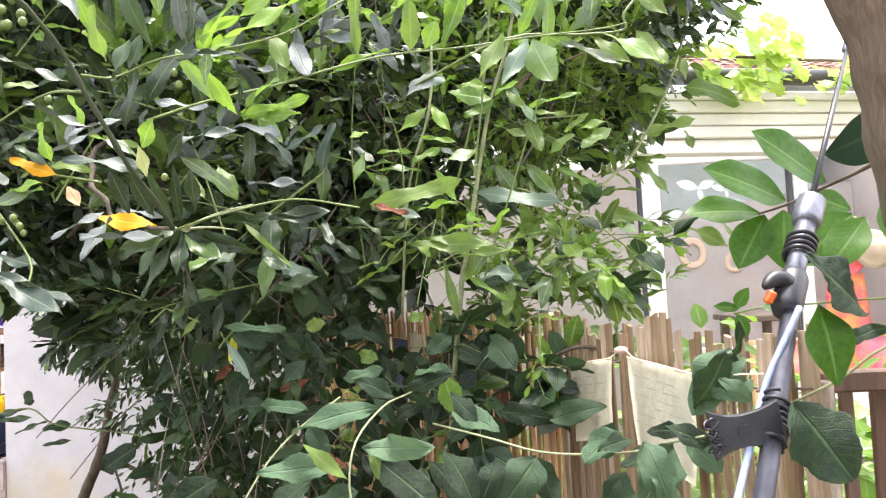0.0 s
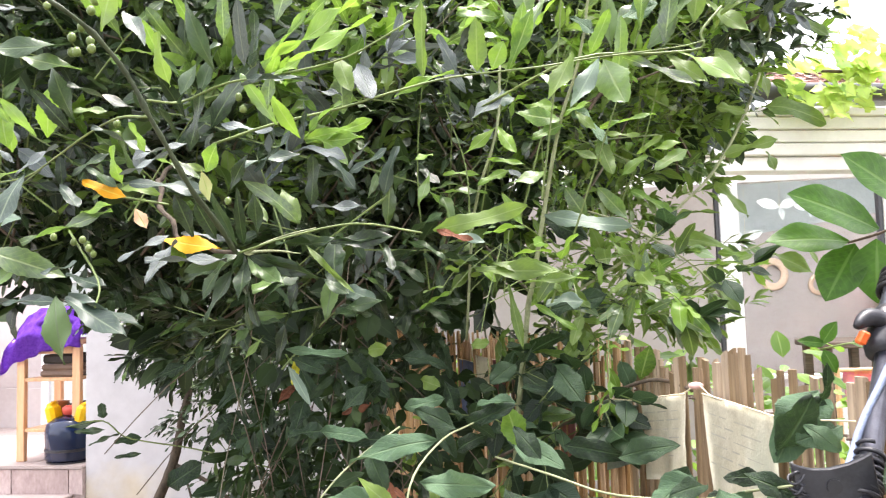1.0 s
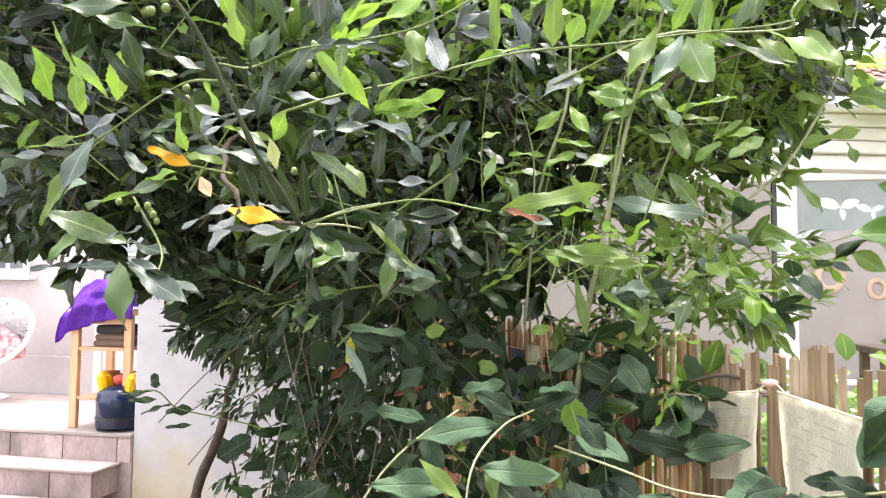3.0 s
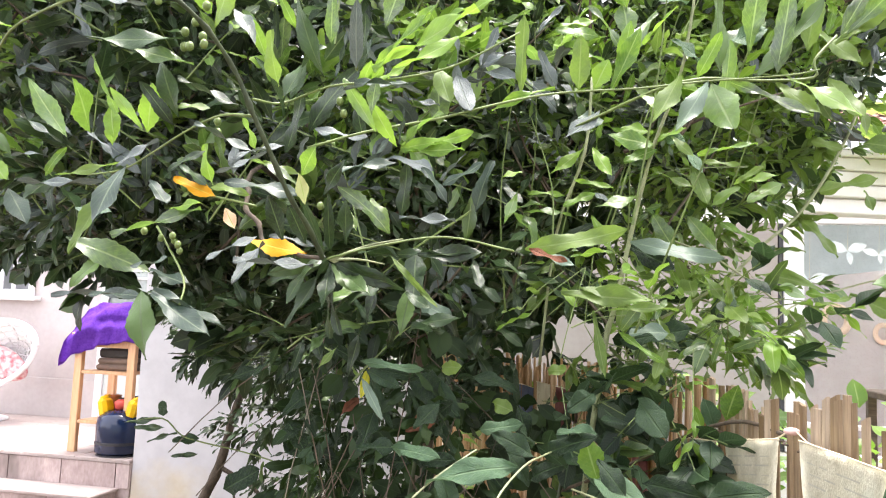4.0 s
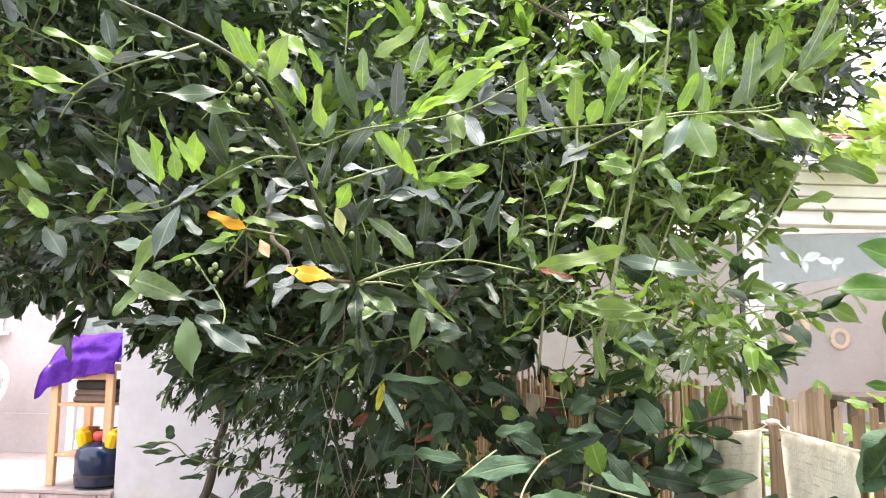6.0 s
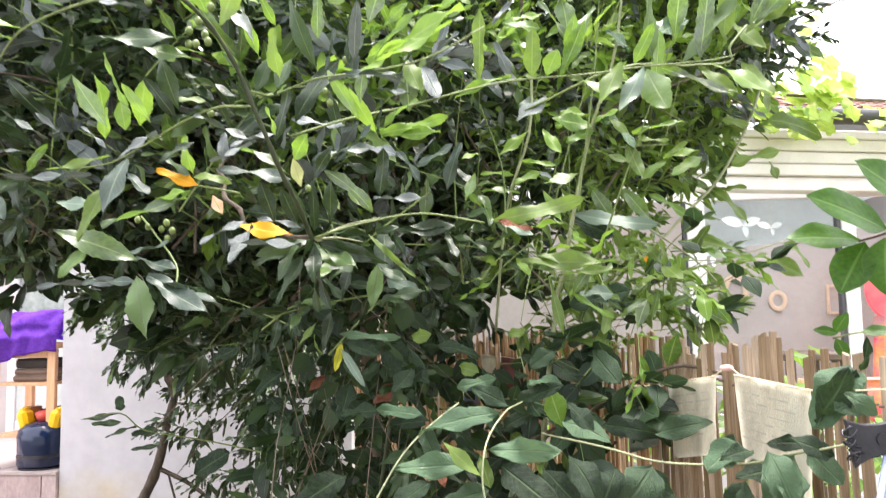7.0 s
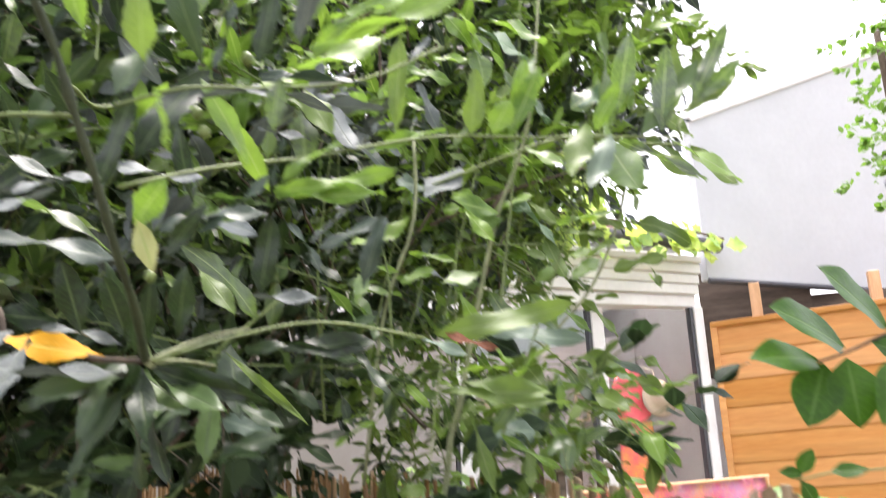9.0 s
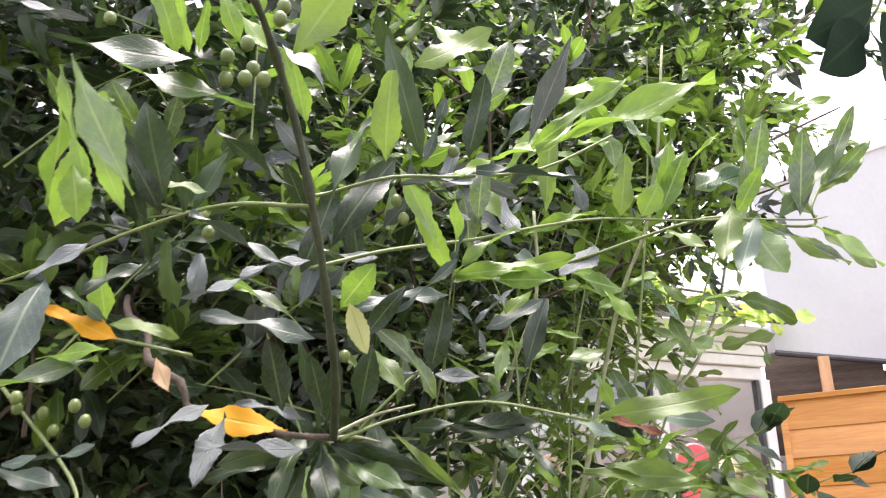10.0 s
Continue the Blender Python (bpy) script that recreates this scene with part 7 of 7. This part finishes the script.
grow(edge_branch, BAY_SHAPES, OLIVE, [
    (0.361, 1.250, 2.097, 0.374, 1.240, 2.196, 0.32),
    (0.408, 1.280, 2.118, 0.487, 1.280, 2.173, 0.30),
])
grow(edge_branch, BAY_SHAPES, BAY, [
    (0.416, 1.280, 2.132, 0.476, 1.260, 2.249, 0.20),
    (0.425, 1.280, 2.132, 0.489, 1.260, 2.194, 0.28),
    (0.414, 1.300, 2.252, 0.366, 1.300, 2.258, 0.35),
    (0.279, 1.250, 2.095, 0.292, 1.220, 2.197, 0.30),
    (0.237, 1.250, 1.993, 0.245, 1.220, 2.098, 0.28),
    (0.141, 1.200, 2.147, 0.098, 1.180, 2.074, 0.30),
])
grow(edge_branch, BAY_SHAPES, YOUNG, [
    (0.367, 1.300, 2.263, 0.454, 1.280, 2.280, 0.28),
])
grow(side_stem, BROAD_SHAPES, OLIVE, [
    (0.503, 1.750, 1.975, 0.606, 1.720, 1.995, 0.42),
    (0.587, 1.750, 1.978, 0.602, 1.750, 1.935, 0.60),
    (0.516, 1.950, 1.942, 0.582, 1.930, 1.855, 0.36),
    (0.435, 2.000, 1.872, 0.531, 2.000, 1.874, 0.26),
    (0.609, 1.850, 2.102, 0.734, 1.830, 2.056, 0.38),
    (0.369, 1.700, 1.794, 0.483, 1.680, 1.766, 0.28),
    (0.709, 2.050, 1.816, 0.759, 2.030, 1.756, 0.45),
    (0.501, 1.800, 2.095, 0.563, 1.800, 2.076, 0.45),
    (0.709, 1.900, 2.409, 0.628, 1.880, 2.287, 0.40),
    (0.674, 1.900, 2.396, 0.782, 1.880, 2.382, 0.35),
    (0.691, 1.900, 2.321, 0.774, 1.880, 2.258, 0.40),
    (0.520, 1.900, 1.934, 0.569, 1.880, 1.944, 0.35),
])
grow(side_stem, BROAD_SHAPES, OLIVE, [
    (0.454, 1.810, 1.727, 0.523, 1.790, 1.623, 0.28),
    (0.643, 2.050, 1.781, 0.749, 2.030, 1.718, 0.36),
    (0.578, 2.000, 1.740, 0.642, 1.980, 1.700, 0.32),
])
grow(side_stem, BROAD_SHAPES, YOUNG, [
    (0.487, 1.800, 1.768, 0.558, 1.800, 1.753, 0.34),
])
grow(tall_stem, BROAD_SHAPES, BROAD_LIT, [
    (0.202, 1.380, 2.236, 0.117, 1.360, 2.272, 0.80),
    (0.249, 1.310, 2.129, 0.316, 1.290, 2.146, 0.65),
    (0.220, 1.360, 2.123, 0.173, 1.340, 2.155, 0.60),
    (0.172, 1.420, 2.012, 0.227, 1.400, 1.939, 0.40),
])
grow(tall_stem, BAY_SHAPES, YOUNG, [
    (0.156, 1.420, 1.998, 0.077, 1.400, 2.011, 0.45),
    (0.156, 1.420, 1.990, 0.102, 1.400, 1.963, 0.40),
    (0.153, 1.420, 2.004, 0.200, 1.400, 2.019, 0.50),
    (0.055, 1.300, 2.151, -0.012, 1.280, 2.156, 0.40),
    (0.370, 1.600, 1.830, 0.291, 1.600, 1.881, 0.30),
    (0.087, 1.300, 2.207, 0.054, 1.300, 2.253, 0.60),
])
grow(tall_stem, BAY_SHAPES, BAY_SHEEN, [
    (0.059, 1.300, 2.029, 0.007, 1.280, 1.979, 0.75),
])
grow(tall_stem, BAY_SHAPES, BLUE_LEAF, [
    (0.114, 1.450, 1.829, 0.255, 1.400, 1.799, 0.22),
])
grow(tall_stem, BROAD_SHAPES, BROAD, [
    (0.102, 1.500, 1.650, 0.224, 1.470, 1.677, 0.45),
    (0.111, 1.500, 1.827, 0.191, 1.480, 1.781, 0.50),
])
grow(tall_stem, BAY_SHAPES, BAY, [
    (0.131, 1.450, 1.914, 0.058, 1.430, 1.890, 0.40),
    (0.194, 1.500, 1.822, 0.157, 1.500, 1.881, 0.50),
    (0.272, 1.500, 1.815, 0.216, 1.480, 1.877, 0.40),
    (0.400, 1.600, 1.964, 0.336, 1.580, 1.926, 0.40),
    (0.330, 1.600, 1.966, 0.384, 1.580, 1.973, 0.40),
    (0.269, 1.600, 1.919, 0.314, 1.580, 1.951, 0.45),
    (0.101, 1.300, 2.147, 0.091, 1.300, 2.207, 0.60),
])
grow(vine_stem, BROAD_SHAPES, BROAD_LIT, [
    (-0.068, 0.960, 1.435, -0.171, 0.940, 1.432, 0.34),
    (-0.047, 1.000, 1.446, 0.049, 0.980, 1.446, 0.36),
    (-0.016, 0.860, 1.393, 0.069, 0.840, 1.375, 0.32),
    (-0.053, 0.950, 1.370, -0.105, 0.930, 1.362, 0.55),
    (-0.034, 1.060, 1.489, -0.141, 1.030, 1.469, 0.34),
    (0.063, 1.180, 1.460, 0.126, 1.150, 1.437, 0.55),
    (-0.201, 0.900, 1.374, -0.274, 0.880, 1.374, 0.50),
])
grow(vine_stem, BAY_SHAPES, OLIVE, [
    (-0.054, 0.930, 1.424, -0.100, 0.910, 1.470, 0.28),
])
grow(vine_stem, BAY_SHAPES, YOUNG, [
    (0.067, 1.260, 1.442, 0.047, 1.250, 1.506, 0.60),
])
grow(vine_stem, BROAD_SHAPES, BROAD, [
    (-0.033, 1.060, 1.414, 0.044, 1.030, 1.357, 0.58),
    (-0.048, 0.960, 1.402, -0.108, 0.950, 1.384, 0.55),
    (-0.020, 1.160, 1.487, -0.081, 1.150, 1.518, 0.45),
    (-0.007, 1.200, 1.487, 0.065, 1.180, 1.517, 0.38),
    (0.130, 1.270, 1.444, 0.224, 1.250, 1.431, 0.38),
    (0.213, 1.220, 1.435, 0.290, 1.200, 1.455, 0.50),
    (0.181, 1.070, 1.413, 0.115, 1.040, 1.339, 0.62),
    (0.184, 1.100, 1.404, 0.206, 1.080, 1.331, 0.50),
    (-0.254, 1.380, 1.427, -0.329, 1.360, 1.422, 0.50),
    (-0.248, 1.380, 1.429, -0.171, 1.360, 1.439, 0.45),
    (-0.257, 1.050, 1.404, -0.327, 1.020, 1.360, 0.50),
    (-0.141, 1.100, 1.383, -0.203, 1.080, 1.335, 0.60),
    (-0.665, 1.800, 1.384, -0.603, 1.780, 1.346, 0.70),
])
grow(vine_stem, BROAD_SHAPES, BROAD, [
    (-0.763, 1.700, 1.279, -0.678, 1.700, 1.331, 0.62),
    (-0.316, 1.350, 1.513, -0.329, 1.330, 1.447, 0.60),
    (-0.224, 1.400, 1.496, -0.180, 1.380, 1.536, 0.60),
    (-0.165, 1.200, 1.449, -0.141, 1.200, 1.388, 0.55),
    (-0.035, 1.250, 1.439, 0.011, 1.230, 1.467, 0.50),
    (0.029, 1.150, 1.393, 0.081, 1.130, 1.339, 0.50),
    (-0.336, 1.380, 1.582, -0.287, 1.350, 1.500, 0.22),
    (-0.333, 1.380, 1.586, -0.237, 1.360, 1.574, 0.25),
    (-0.345, 1.400, 1.587, -0.412, 1.380, 1.625, 0.30),
    (-0.448, 1.500, 1.452, -0.499, 1.480, 1.391, 0.60),
    (-0.495, 1.550, 1.527, -0.554, 1.520, 1.475, 0.50),
    (-0.083, 1.500, 1.549, -0.191, 1.500, 1.574, 0.40),
    (-0.271, 1.450, 1.578, -0.183, 1.400, 1.515, 0.50),
])
grow(vine_stem, BROAD_SHAPES, LIME, [
    (-0.344, 1.400, 1.586, -0.357, 1.400, 1.531, 0.30),
])
grow(fence_stem, BROAD_SHAPES, BROAD, [
    (0.360, 1.080, 1.407, 0.291, 1.060, 1.396, 0.55),
    (0.280, 0.980, 1.402, 0.280, 0.960, 1.338, 0.60),
    (0.374, 0.980, 1.485, 0.411, 0.960, 1.555, 0.62),
    (0.289, 1.020, 1.450, 0.254, 1.000, 1.455, 0.60),
    (0.385, 0.950, 1.445, 0.333, 0.950, 1.467, 0.50),
    (0.409, 0.920, 1.555, 0.411, 0.900, 1.591, 0.35),
    (0.366, 1.000, 1.452, 0.325, 1.000, 1.453, 0.60),
    (0.507, 0.800, 1.602, 0.442, 0.780, 1.664, 0.85),
    (0.427, 0.800, 1.515, 0.472, 0.780, 1.441, 0.85),
    (0.395, 1.000, 1.489, 0.430, 0.980, 1.550, 0.60),
    (0.299, 1.000, 1.445, 0.253, 0.980, 1.436, 0.50),
    (0.509, 0.850, 1.568, 0.536, 0.820, 1.586, 0.50),
    (0.059, 1.000, 1.439, 0.094, 0.980, 1.375, 0.60),
    (0.128, 1.050, 1.414, 0.100, 1.030, 1.356, 0.60),
    (0.288, 1.000, 1.405, 0.257, 0.980, 1.362, 0.60),
    (0.065, 1.100, 1.499, 0.100, 1.080, 1.459, 0.55),
])
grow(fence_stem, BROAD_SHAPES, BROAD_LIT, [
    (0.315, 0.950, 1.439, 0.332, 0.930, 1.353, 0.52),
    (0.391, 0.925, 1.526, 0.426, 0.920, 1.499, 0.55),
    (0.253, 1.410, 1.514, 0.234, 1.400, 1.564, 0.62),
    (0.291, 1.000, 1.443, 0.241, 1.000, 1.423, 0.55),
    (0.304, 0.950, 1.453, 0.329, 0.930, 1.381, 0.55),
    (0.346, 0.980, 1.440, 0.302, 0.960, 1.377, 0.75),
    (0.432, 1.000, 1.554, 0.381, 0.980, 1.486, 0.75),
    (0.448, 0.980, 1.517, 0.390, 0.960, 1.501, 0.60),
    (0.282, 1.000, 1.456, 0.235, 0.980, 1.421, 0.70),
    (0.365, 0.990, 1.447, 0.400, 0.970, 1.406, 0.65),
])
grow(fence_stem, BAY_SHAPES, YOUNG, [
    (0.263, 1.360, 1.534, 0.279, 1.350, 1.588, 0.62),
])
grow(fence_stem, OVAL_SHAPES, CITRUS, [
    (0.452, 0.780, 1.615, 0.462, 0.770, 1.534, 0.8),
])
grow(wall_twig, BROAD_SHAPES, BROAD, [
    (-1.068, 1.930, 1.402, -1.074, 1.930, 1.442, 1.00),
    (-0.971, 1.950, 1.347, -1.042, 1.940, 1.336, 0.45),
])
grow(wall_twig, BAY_SHAPES, BAY_DARK, [
    (-1.071, 1.930, 1.395, -1.168, 1.920, 1.381, 0.16),
    (-1.057, 1.920, 1.373, -1.137, 1.920, 1.367, 0.26),
    (-1.025, 1.930, 1.360, -1.104, 1.930, 1.331, 0.14),
    (-0.972, 1.950, 1.306, -1.038, 1.940, 1.297, 0.22),
])
grow(sprig_stem, OVAL_SHAPES, CITRUS, [
    (0.675, 1.260, 1.788, 0.559, 1.240, 1.877, 0.50),
    (0.623, 1.290, 1.764, 0.485, 1.260, 1.823, 0.50),
    (0.583, 1.300, 1.748, 0.452, 1.270, 1.752, 0.42),
    (0.592, 1.300, 1.744, 0.536, 1.280, 1.656, 0.58),
    (0.615, 1.280, 1.749, 0.603, 1.260, 1.651, 0.62),
    (0.705, 1.240, 1.734, 0.607, 1.220, 1.656, 0.60),
    (0.653, 1.270, 1.770, 0.709, 1.250, 1.741, 0.60),
    (0.715, 1.220, 1.726, 0.643, 1.200, 1.645, 0.50),
    (0.732, 1.200, 1.753, 0.759, 1.200, 1.669, 0.60),
    (0.539, 1.320, 1.590, 0.560, 1.310, 1.625, 0.50),
    (0.541, 1.320, 1.581, 0.555, 1.310, 1.545, 0.50),
    (0.546, 1.320, 1.590, 0.500, 1.310, 1.596, 0.35),
])
grow(sprig_stem, OVAL_SHAPES, CITRUS, [
    (0.573, 1.300, 1.591, 0.625, 1.280, 1.594, 0.40),
])
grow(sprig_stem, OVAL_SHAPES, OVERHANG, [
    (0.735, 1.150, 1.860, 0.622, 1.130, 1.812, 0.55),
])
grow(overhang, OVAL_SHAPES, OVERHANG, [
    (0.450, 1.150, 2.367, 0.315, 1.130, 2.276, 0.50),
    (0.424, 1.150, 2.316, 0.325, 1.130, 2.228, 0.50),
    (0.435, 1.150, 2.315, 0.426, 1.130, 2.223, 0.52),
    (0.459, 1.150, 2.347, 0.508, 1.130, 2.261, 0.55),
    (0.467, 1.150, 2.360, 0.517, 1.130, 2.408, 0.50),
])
grow(side_stem, BROAD_SHAPES, YELLOW, [
    (0.320, 1.780, 1.750, 0.288, 1.770, 1.765, 0.60),
])
grow(vine_stem, BROAD_SHAPES, DRY, [
    (-0.254, 1.620, 1.489, -0.322, 1.600, 1.449, 0.50),
    (-0.285, 1.660, 1.436, -0.314, 1.640, 1.471, 0.60),
    (-0.145, 1.240, 1.395, -0.133, 1.220, 1.350, 0.40),
    (-0.140, 1.250, 1.380, -0.118, 1.240, 1.367, 0.50),
    (-0.439, 1.650, 1.507, -0.471, 1.630, 1.472, 0.45),
])
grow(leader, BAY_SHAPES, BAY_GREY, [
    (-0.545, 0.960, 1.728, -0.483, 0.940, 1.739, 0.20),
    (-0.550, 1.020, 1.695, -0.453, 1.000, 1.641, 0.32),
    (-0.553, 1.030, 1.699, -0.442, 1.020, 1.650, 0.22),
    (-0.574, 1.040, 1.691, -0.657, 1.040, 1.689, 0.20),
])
